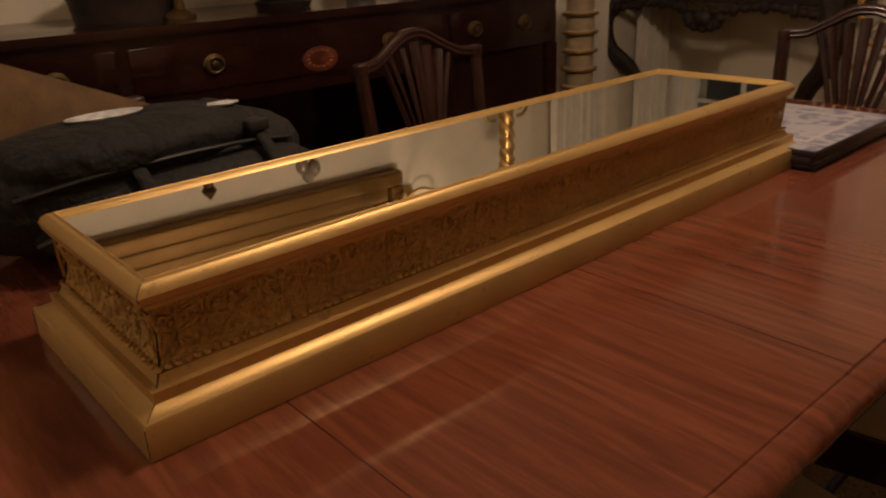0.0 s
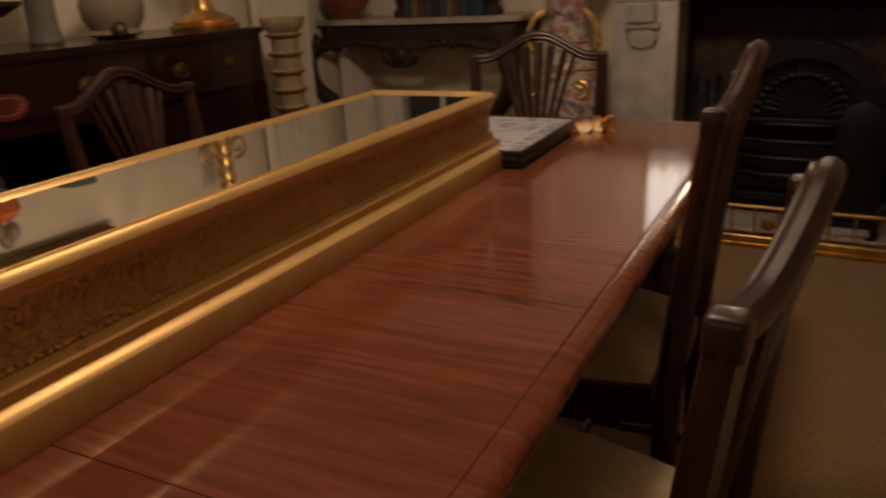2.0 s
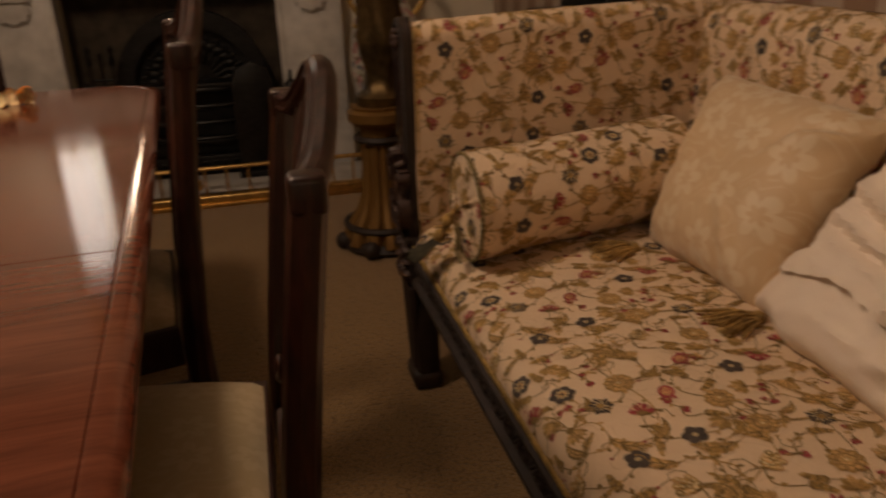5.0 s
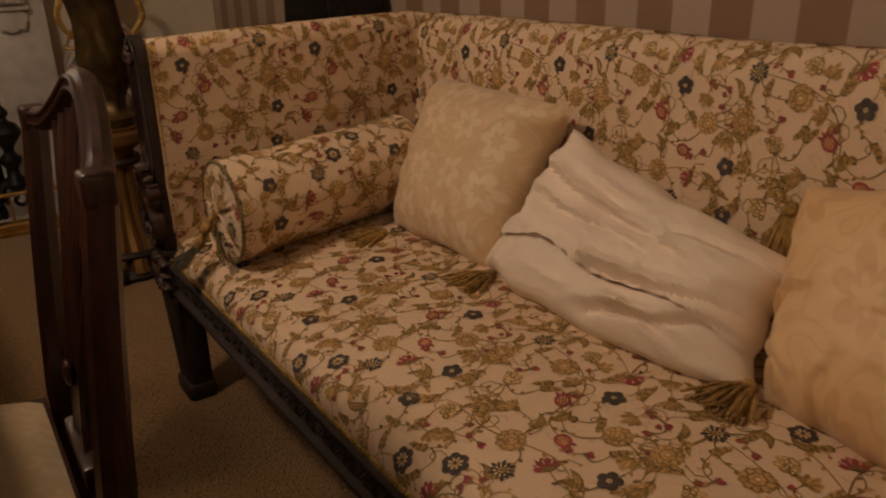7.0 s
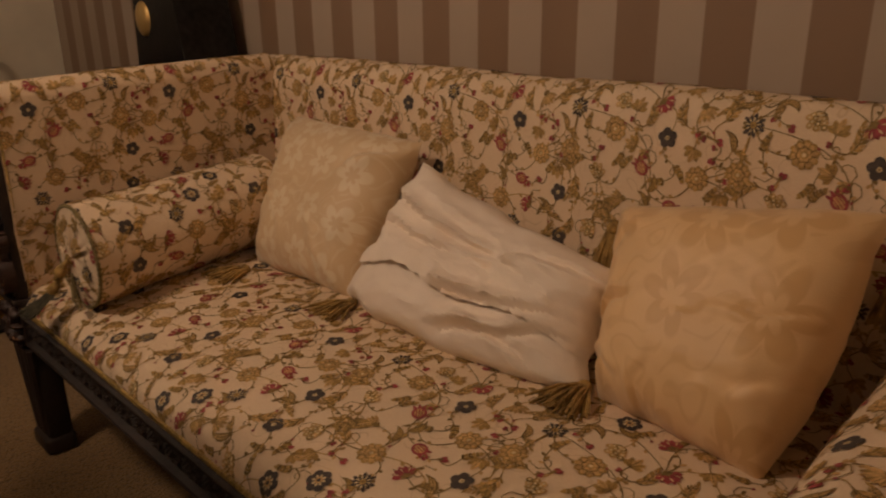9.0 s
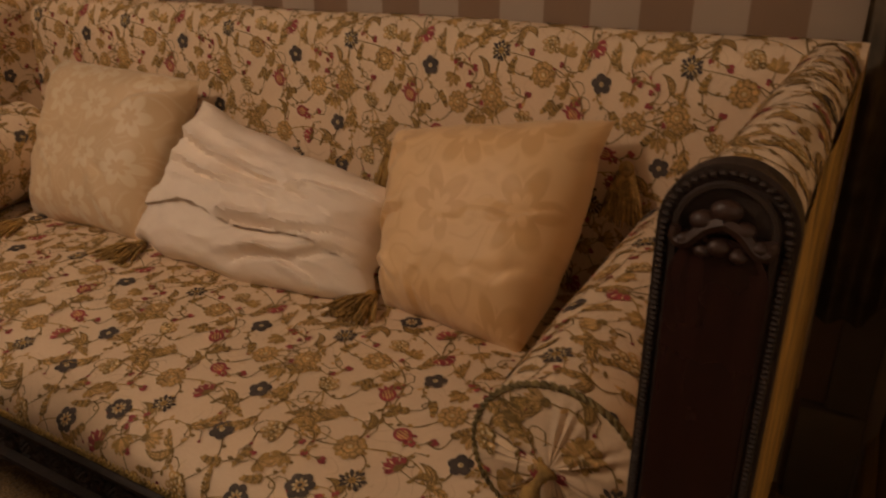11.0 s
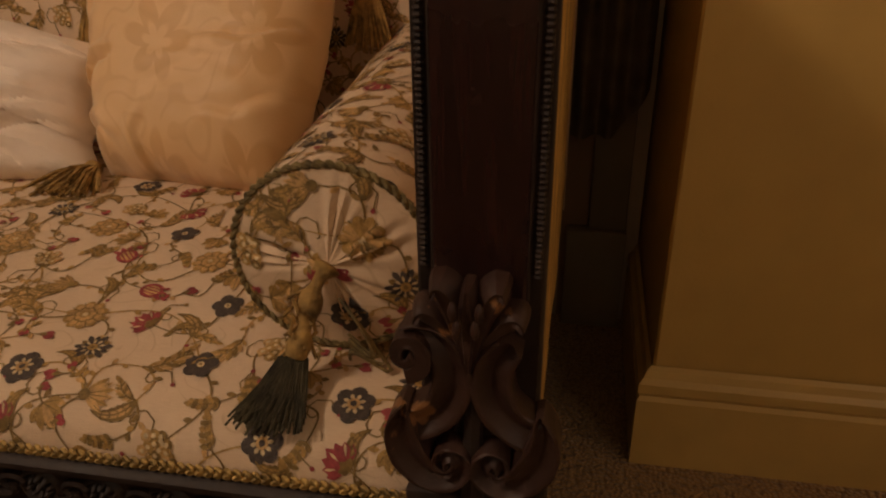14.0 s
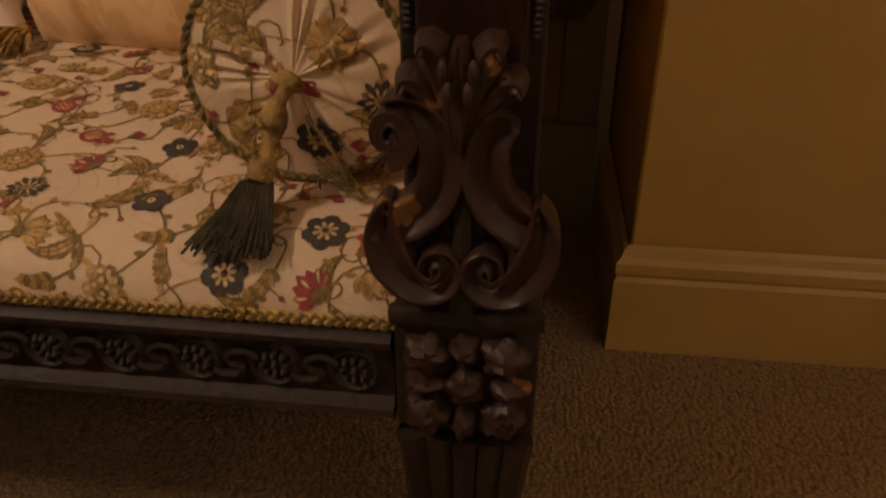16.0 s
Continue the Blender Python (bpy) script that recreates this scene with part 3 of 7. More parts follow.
def fern(st, x, y, long, a, bend):
    """A curved feathery leaf: paired slim leaflets along a rib, gold on one side and olive on the other."""
    n = 9
    line = [(x + long * f * math.cos(a + bend * f), y + long * f * math.sin(a + bend * f)) for f in [i / n for i in range(n + 1)]]
    st.strip(line, [0.0022 - 0.0001 * i for i in range(n + 1)], OLIVE, 4)
    for i in range(1, n):
        d = math.atan2(line[i + 1][1] - line[i][1], line[i + 1][0] - line[i][0])
        size = long * (0.30 * math.sin(math.pi * (0.15 + 0.8 * i / n)) + 0.04)
        for sg in (-1, 1):
            st.petal(*line[i], d + sg * 0.72, 0.0, size, 0.17 * size, (GOLD, OCHRE, OLIVE)[(i + sg) % 3], 2 + (sg > 0), 0.3)
    st.petal(*line[-1], a + bend, -0.004, 0.010, 0.0026, GOLD, 4, 0.2)


def lobed(st, x, y, r, a):
    """A broad leaf of five rounded lobes with drawn veins."""
    for k in (-2, 2, -1, 1, 0):
        b = a + k * 0.55
        st.petal(x, y, b, 0.0, r * (1.5 - 0.22 * abs(k)), 0.26 * r, GOLD if k else OCHRE, 2 + (2 - abs(k)), 0.7)
        st.strip([(x, y), (x + r * (1.25 - 0.2 * abs(k)) * math.cos(b), y + r * (1.25 - 0.2 * abs(k)) * math.sin(b))], [0.0014, 0.0008], OLIVE, 5)


def sprig(st, x, y, r, a):
    line = [(x + r * 1.9 * f * math.cos(a + 0.35 * f), y + r * 1.9 * f * math.sin(a + 0.35 * f)) for f in [i / 6 for i in range(7)]]
    st.strip(line, [0.0016] * 7, OLIVE, 2)
    for i in range(1, 7):
        px, py = line[i]
        d = a + 0.35 * i / 3
        for sg in (-1, 1):
            st.petal(px, py, d + sg * 0.85, 0.0, 0.62 * r * (1.1 - 0.09 * i), 0.16 * r, GOLD if (i + sg) % 2 else OLIVE, 3, 0.4)
    st.petal(*line[-1], a + 0.4, 0.0, 0.5 * r, 0.14 * r, GOLD, 3, 0.3)


def pattern():
    """Flower heads spaced evenly over the repeat, joined by curling stems with leaves, sprigs and buds."""
    rng = random.Random(29)
    W, H = REPEAT

    def gap(p, q):
        dx, dy = q[0] - p[0], q[1] - p[1]
        return dx - W * round(dx / W), dy - H * round(dy / H)

    def settle(count, spots, weight):
        for _ in range(count):
            best, far = None, -1
            for _ in range(140):
                c = (rng.uniform(0, W), rng.uniform(0, H))
                near = min([math.hypot(*gap(c, q)) - m for q, m in spots], default=1)
                if near > far:
                    best, far = c, near
            spots.append((best, weight))

    spots = []
    settle(23, spots, 0.012)
    settle(44, spots, 0.0)
    heads = [rose, daisy, carnation, five_petals, thistle, rose, crowned, tulip, pomegranate, thistle, rose, five_petals, tulip, carnation, rose, crowned, thistle, tulip, five_petals, pomegranate, daisy, thistle, carnation]
    sizes = {rose: 0.0215, daisy: 0.0205, carnation: 0.024, five_petals: 0.0165, thistle: 0.024, crowned: 0.020, tulip: 0.023, pomegranate: 0.020}
    st = Stitching()
    for i, ((x, y), _) in enumerate(spots):
        others = [(math.hypot(*gap((x, y), q)), k) for k, (q, _) in enumerate(spots[:i] if i else spots[1:3])]
        dist, k = min(others)
        dx, dy = gap((x, y), spots[k][0])
        facing = math.atan2(-dy, -dx)
        # curling stem back to the neighbour
        bow = rng.choice((-1, 1)) * rng.uniform(0.22, 0.42)
        line = []
        for j in range(13):
            f = j / 12
            o = bow * dist * math.sin(math.pi * f)
            line.append((x + dx * f - dy / (dist + 1e-9) * o, y + dy * f + dx / (dist + 1e-9) * o))
        st.strip(line, [0.0016 + 0.0009 * j / 12 for j in range(13)], OLIVE if i % 3 else GOLD, 0)
        for j in (3, 5, 7, 9):
            d = math.atan2(line[j][1] - line[j + 1][1], line[j][0] - line[j + 1][0])
            sg = 1 if (j // 2 + i) % 2 else -1
            if dist > 0.035 and rng.random() < 0.8:
                st.petal(*line[j], d + sg * 0.8, 0.0, rng.uniform(0.008, 0.0125), 0.0028, (GOLD, OLIVE, OCHRE)[(i + j) % 3], 1, 0.4)
        if i % 2:
            cx, cy = line[6]
            d = math.atan2(line[6][1] - line[7][1], line[6][0] - line[7][0]) + bow * 3
            curl = [(cx + 0.020 * f * math.cos(d + 4.2 * f * f), cy + 0.020 * f * math.sin(d + 4.2 * f * f)) for f in [q / 8 for q in range(9)]]
            st.strip(curl, [0.0015] * 9, OLIVE, 1)
            st.disc(*curl[-1], 0.0026, RED if i % 4 == 1 else GOLD, 2, 7)
        turn = math.atan2(line[0][1] - line[2][1], line[0][0] - line[2][0])
        if i < 23:
            head = heads[i]
            head(st, x, y, sizes[head] * rng.uniform(0.98, 1.2), turn)
            if i % 2:
                px, py = line[7]
                st.leaf(px, py, facing + rng.choice((-1, 1)) * 1.2, 0.034, 0.0062, rng.choice((-1.2, 1.2)), OLIVE, GOLD, i % 4 == 1)
        else:
            kind = i % 6
            if kind == 0:
                fern(st, x, y, rng.uniform(0.044, 0.058), turn, rng.choice((-0.8, 0.8)))
            elif kind == 3:
                st.leaf(x, y, turn, rng.uniform(0.034, 0.046), rng.uniform(0.0055, 0.007), rng.choice((-1.0, 0.9)), OLIVE, (GOLD, OCHRE)[i % 2], 1)
                fern(st, x, y, 0.030, turn + 1.1, 0.6)
            elif kind in (1, 4):
                sprig(st, x, y, 0.0165, turn)
            elif kind == 2:
                bud(st, x, y, 0.016, turn)
                bud(st, line[4][0] + 0.006, line[4][1] + 0.004, 0.012, turn + 1.2)
            else:
                lobed(st, x, y, 0.019, turn)
                bud(st, line[5][0], line[5][1], 0.012, turn - 1.3)
    return st.shapes


PATTERN = pattern()


def embroider(parent, place, a0, a1, b0, b1, shift=(0.0, 0.0), flip=1.0, keep=None):
    """Lays the pattern over place(a, b), a surface measured in metres, with each layer of thread proud of the last."""
    verts, faces, threads = [], [], []
    W, H = REPEAT
    e = 0.002
    for i in range(math.floor((a0 - shift[0]) / W) - 1, math.ceil((a1 - shift[0]) / W) + 1):
        for j in range(math.floor((b0 - shift[1]) / H) - 1, math.ceil((b1 - shift[1]) / H) + 1):
            ox, oy = shift[0] + i * W, shift[1] + j * H
            for pts, fcs, thread, layer in PATTERN:
                mx, my = ox + pts[0][0], oy + pts[0][1]
                if not (a0 - 0.01 < mx < a1 + 0.01 and b0 - 0.01 < my < b1 + 0.01) or (keep and not keep(mx, my)):
                    continue
                base = len(verts)
                for px, py in pts:
                    a, b = min(max(ox + px, a0), a1), min(max(oy + py, b0), b1)
                    if keep and not keep(a, b):
                        k = 0.98
                        while not keep(a * k, b * k) and k > 0.1:
                            k -= 0.02
                        a, b = a * k, b * k
                    p = Vector(place(a, b))
                    da, db = (1 if a + e <= a1 else -1) * e, (1 if b + e <= b1 else -1) * e
                    n = (Vector(place(a + da, b)) - p).cross(Vector(place(a, b + db)) - p) * (da * db)
                    n = n.normalized() if n.length > 0 else Vector((0, 0, 1))
                    verts.append(p + n * flip * (0.0009 + 0.00016 * layer))
                faces += [tuple(base + q for q in f) for f in fcs]
                threads += [thread] * len(fcs)
    me = bpy.data.meshes.new("embroidery")
    me.from_pydata(verts, [], faces)
    for m in THREADS:
        me.materials.append(m)
    me.polygons.foreach_set("material_index", threads)
    me.polygons.foreach_set("use_smooth", [True] * len(faces))
    me.update()
    ob = new("embroidery", me)
    ob.parent = parent
    ob["label"] = "worked flowers, leaves and stems in coloured thread"
    return tagged(ob, kind="stuff")


def along_line(line):
    """Arc lengths of a line, and a lookup from arc length to the point there."""
    run = [0.0]
    for a, b in zip(line, line[1:]):
        run.append(run[-1] + (b - a).length)

    def at(d):
        d = min(max(d, 0.0), run[-1])
        i = 0
        while i < len(run) - 2 and run[i + 1] < d:
            i += 1
        return i + (d - run[i]) / max(run[i + 1] - run[i], 1e-9)
    return run, at


def bump_noise(p, scale, amount):
    return amount * noise.noise(Vector(p) * scale)


def spiral(cx, cy, r0, r1, a0, turns, n=26):
    return [(cx + (r0 + (r1 - r0) * i / n) * math.cos(radians(a0) + turns * 2 * math.pi * i / n), cy + (r0 + (r1 - r0) * i / n) * math.sin(radians(a0) + turns * 2 * math.pi * i / n)) for i in range(n + 1)]


def smooth_path(points, n=5):
    """A rounded line through 2D or 3D points."""
    out = []
    p = [Vector(q) for q in points]
    for i in range(len(p) - 1):
        a, b, c, d = p[max(i - 1, 0)], p[i], p[i + 1], p[min(i + 2, len(p) - 1)]
        for k in range(n):
            t = k / n
            out.append(0.5 * ((2 * b) + (c - a) * t + (2 * a - 5 * b + 4 * c - d) * t * t + (3 * b - a - 3 * c + d) * t**3))
    out.append(p[-1])
    return out


def taper(n, widths):
    """Widths spread evenly over n points."""
    m = len(widths) - 1
    out = []
    for k in range(n):
        f = k / (n - 1) * m
        i = min(int(f), m - 1)
        out.append(widths[i] + (widths[i + 1] - widths[i]) * (f - i))
    return out


def ribbon(points, widths, proud, hollow, lift=None):
    """A carved band in the y-z plane facing -x: raised rims and a hollow (or, if negative, rounded) middle."""
    bm = bmesh.new()
    rings = []
    n = len(points)
    cross = ((-1.0, 0.0), (-0.98, 0.75), (-0.90, 0.98), (-0.76, 1.0), (-0.62, 0.86), (-0.30, 0.30), (0.0, 0.10), (0.30, 0.30), (0.62, 0.86), (0.76, 1.0), (0.90, 0.98), (0.98, 0.75), (1.0, 0.0))
    for i, (x, y, z) in enumerate(points):
        p, q = points[max(i - 1, 0)], points[min(i + 1, n - 1)]
        ln = math.hypot(q[1] - p[1], q[2] - p[2]) or 1.0
        ny, nz = -(q[2] - p[2]) / ln, (q[1] - p[1]) / ln
        ring = []
        for t, h in cross:
            if hollow < 0:
                up = proud * (1 - abs(t) ** 3.0) + hollow * (0.5 + 0.5 * math.cos(t * 9.0)) * 0.4
            else:
                up = proud if abs(t) < 0.99 else 0.0
                up -= hollow * (1 - h) if abs(t) < 0.7 else 0.003 * (1 - h)
            if abs(t) == 1.0:
                up = -0.006
            w = widths[i] * t
            worn = bump_noise((y * 3, z * 3, t), 30, 0.0012)
            ring.append(bm.verts.new((x - up - (lift[i] if lift else 0.0) - worn, y + ny * w, z + nz * w)))
        rings.append(ring)
    for a, b in zip(rings, rings[1:]):
        for k in range(len(cross) - 1):
            bm.faces.new((a[k], a[k + 1], b[k + 1], b[k]))
    bm.faces.new(rings[0]), bm.faces.new(rings[-1][::-1])
    return bm


def arm_front(sofa, dy, top, broken):
    """Carved front of an arm: arched panel with a beaded edge, leaf, paired scrolls and a flower block over the leg."""
    yc, xf = -1.21 + dy, 0.5
    hw = 0.047

    def outline(w, z0, zt):
        return [(yc - w, z0)] + [(yc + w * math.cos(a), zt - w + w * math.sin(a)) for a in [math.pi - math.pi * i / 20 for i in range(21)]] + [(yc + w, z0)]

    post = part("arm_post", slab(outline(hw, 0.42, top), xf + 0.006, xf + 0.028, "x", 0.004), DARK_OAK, sofa, "dark carved arm front")
    part("arm_panel", slab(outline(hw - 0.013, 0.62, top - 0.05), xf - 0.001, xf + 0.01, "x", 0.003), PANEL_WOOD, post, "polished red-brown panel")
    rim = bmesh.new()
    line = outline(hw - 0.006, 0.64, top - 0.006)
    dense = []
    for (a, b), (c, d) in zip(line, line[1:]):
        k = max(1, int(math.hypot(c - a, d - b) / 0.0042))
        dense += [(a + (c - a) * i / k, b + (d - b) * i / k) for i in range(k)]
    for i, (y, z) in enumerate(dense):
        join(rim, ball((xf + 0.004, y, z), (0.0042, 0.0036, 0.0023), 6, 4))
    part("beaded_edge", rim, DARK_OAK, post)
    inner = outline(hw - 0.014, 0.62, top - 0.014)
    part("moulding", tube([(xf + 0.003, y, z) for y, z in inner], 0.003, 6), DARK_OAK, post)
    # carved crest in the arch
    for a, b, r in ((0.0, 0.0, 0.011), (-0.012, -0.012, 0.009), (0.014, -0.009, 0.010), (-0.024, -0.022, 0.008), (0.025, -0.024, 0.008), (0.002, -0.026, 0.009), (0.012, -0.030, 0.007), (-0.012, -0.030, 0.007)):
        part("carved_berry", ball((xf - 0.001, yc + a, top - 0.031 + b), (0.008, r, r * 0.75), 10, 8), WORN_OAK, post)
    for sgn in (-1, 1):
        part("carved_frond", tube([(xf - 0.004, yc + sgn * p[0], top - 0.042 + p[1]) for p in smooth_path([(0.0, 0.004), (0.012, -0.002), (0.024, -0.014), (0.032, -0.012), (0.031, -0.004)])], [0.005] * 14 + [0.004] * 7, 6), WORN_OAK, post)
    # scrolls; measures in a small drawing, 0.00036 m wide and 0.00043 m high to the unit

    def d(px, py):
        return yc + 0.003 - (px - 815) * 0.00036, 0.438 + (555 - py) * 0.00043

    for sgn in (1, -1):
        def e(p, depth=0.0):
            y, z = d(815 + sgn * (p[0] - 815), p[1])
            return (xf - depth, y, z)

        upper = [(681 + (6 + 36 * q) * math.cos(5.6 + 8.6 * q), 228 + (6 + 36 * q) * math.sin(5.6 + 8.6 * q)) for q in [k / 30 for k in range(31)]]
        if not (broken and sgn < 0):
            part("scroll_volute", ribbon([e(p) for p in upper], [0.003 + 0.0042 * k / 30 for k in range(31)], 0.022, 0.0), WORN_OAK, sofa)
        sweep = smooth_path([(672, 190), (700, 186), (738, 200), (768, 240), (774, 290), (756, 338), (718, 370), (682, 384)][2 if broken and sgn < 0 else 0:], 4)
        part("scroll", ribbon([e(p) for p in sweep], taper(len(sweep), (0.006, 0.0075, 0.011, 0.0145, 0.016, 0.0155, 0.0155, 0.0155)[2 if broken and sgn < 0 else 0:]), 0.019, 0.010), WORN_OAK, sofa, "worn hollowed scroll with raised edges")
        lower = smooth_path([(672, 338), (662, 372), (663, 412), (680, 456), (715, 492), (758, 500), (788, 480), (794, 456), (776, 437), (752, 444), (744, 466), (756, 482), (768, 474)], 4)
        part("scroll", ribbon([e(p) for p in lower], taper(len(lower), (0.003, 0.010, 0.0145, 0.016, 0.0145, 0.0115, 0.0098, 0.0085, 0.0075, 0.0068, 0.006, 0.005, 0.0045)), 0.023, 0.008), WORN_OAK, sofa, "worn hollowed scroll with raised edges")
        part("scroll_eye", ball((xf - 0.012, *d(815 + sgn * (762 - 815), 470)), (0.009, 0.0042, 0.0048), 10, 8), WORN_OAK, sofa)
    hub = bmesh.new()
    join(hub, tube([(xf - 0.004, *d(815, 300)), (xf - 0.008, *d(815, 400)), (xf - 0.006, *d(815, 550))], [0.010, 0.008, 0.012], 8))
    join(hub, slab([d(690, 560), d(690, 400), d(760, 440), d(815, 300), d(870, 440), d(950, 400), d(950, 560)], xf, xf + 0.03, "x"))
    part("scroll_ground", hub, DARK_OAK, sofa)
    # acanthus leaf
    leaf = bmesh.new()
    for line, wide, proud in (
        (((808, 250), (808, 190), (808, 130), (808, 84)), (0.004, 0.010, 0.0135, 0.004), 0.024),
        (((812, 250), (832, 180), (856, 120), (880, 92), (893, 104)), (0.004, 0.013, 0.0170, 0.012, 0.003), 0.020),
        (((804, 250), (784, 180), (760, 120), (736, 92), (723, 104)), (0.004, 0.013, 0.0170, 0.012, 0.003), 0.020),
        (((815, 250), (850, 195), (892, 158), (922, 146), (938, 160)), (0.004, 0.011, 0.0155, 0.012, 0.004), 0.017),
        (((801, 250), (766, 195), (724, 158), (694, 146), (680, 160)), (0.004, 0.011, 0.0155, 0.012, 0.004), 0.017),
    ):
        pts = smooth_path(line, 5)
        n = len(pts)
        join(leaf, ribbon([(xf, *d(808 + (p[0] - 808) * 0.84, p[1])) for p in pts], [0.84 * w for w in taper(n, wide)], proud, -0.004, [0.009 * (k / (n - 1)) ** 2 - 0.012 * max(0.0, k / (n - 1) - 0.8) for k in range(n)]))
    for sgn in (-1, 1):
        for py, px in ((150, 18), (118, 26)):
            join(leaf, ball((xf - 0.030, *d(808 + sgn * px, py)), (0.004, 0.0035, 0.008), 8, 6))
    part("acanthus_leaf", leaf, WORN_OAK, sofa, "worn carved acanthus leaf")
    # block with a carved flower
    block = part("flower_block", box(xf + 0.0, xf + 0.075, yc - 0.057, yc + 0.057, 0.312, 0.434, 0.003), DARK_OAK, sofa)
    rim = bmesh.new()
    box(xf - 0.010, xf + 0.004, yc - 0.06, yc + 0.06, 0.421, 0.436, 0.004, 2, rim)
    part("block_moulding", rim, DARK_OAK, block)
    for a, b, sy, sz in ((-0.032, 0.030, 0.020, 0.017), (0.032, 0.030, 0.020, 0.017), (-0.032, -0.032, 0.019, 0.020), (0.032, -0.032, 0.019, 0.020), (0, 0.036, 0.012, 0.012), (0, -0.040, 0.010, 0.015), (-0.036, 0.0, 0.018, 0.007), (0.036, 0.0, 0.018, 0.007), (0, 0, 0.017, 0.018)):
        p = ball((xf - 0.004, yc + a * 0.95, 0.366 + b), (0.016, sy * 0.95, sz), 20, 14)
        for v in p.verts:
            th = math.atan2(v.co.z - 0.366 - b, v.co.y - yc - a * 0.95)
            k = 1 + 0.16 * math.cos(5 * th + a * 90)
            v.co.y = yc + a * 0.95 + (v.co.y - yc - a * 0.95) * k
            v.co.z = 0.366 + b + (v.co.z - 0.366 - b) * k
            v.co += Vector((bump_noise(v.co, 190, 0.005), 0, 0))
        part("petal", p, WORN_OAK, block)
    # leg
    leg = part("leg", box(xf + 0.01, xf + 0.07, yc - 0.05, yc + 0.05, 0.04, 0.311, 0.01), DARK_OAK, sofa, "fluted tapering leg")
    for i in range(5):
        a = -0.045 + i * 0.0225
        part("flute", tube([(xf + 0.008, yc + a, 0.30), (xf + 0.010, yc + a * 0.8, 0.2), (xf + 0.014, yc + a * 0.6, 0.06)], [0.014, 0.012, 0.010], 8), DARK_OAK, leg)
    part("foot", box(xf - 0.002, xf + 0.075, yc - 0.055, yc + 0.055, 0.0, 0.05, 0.015, 3), DARK_OAK, leg)


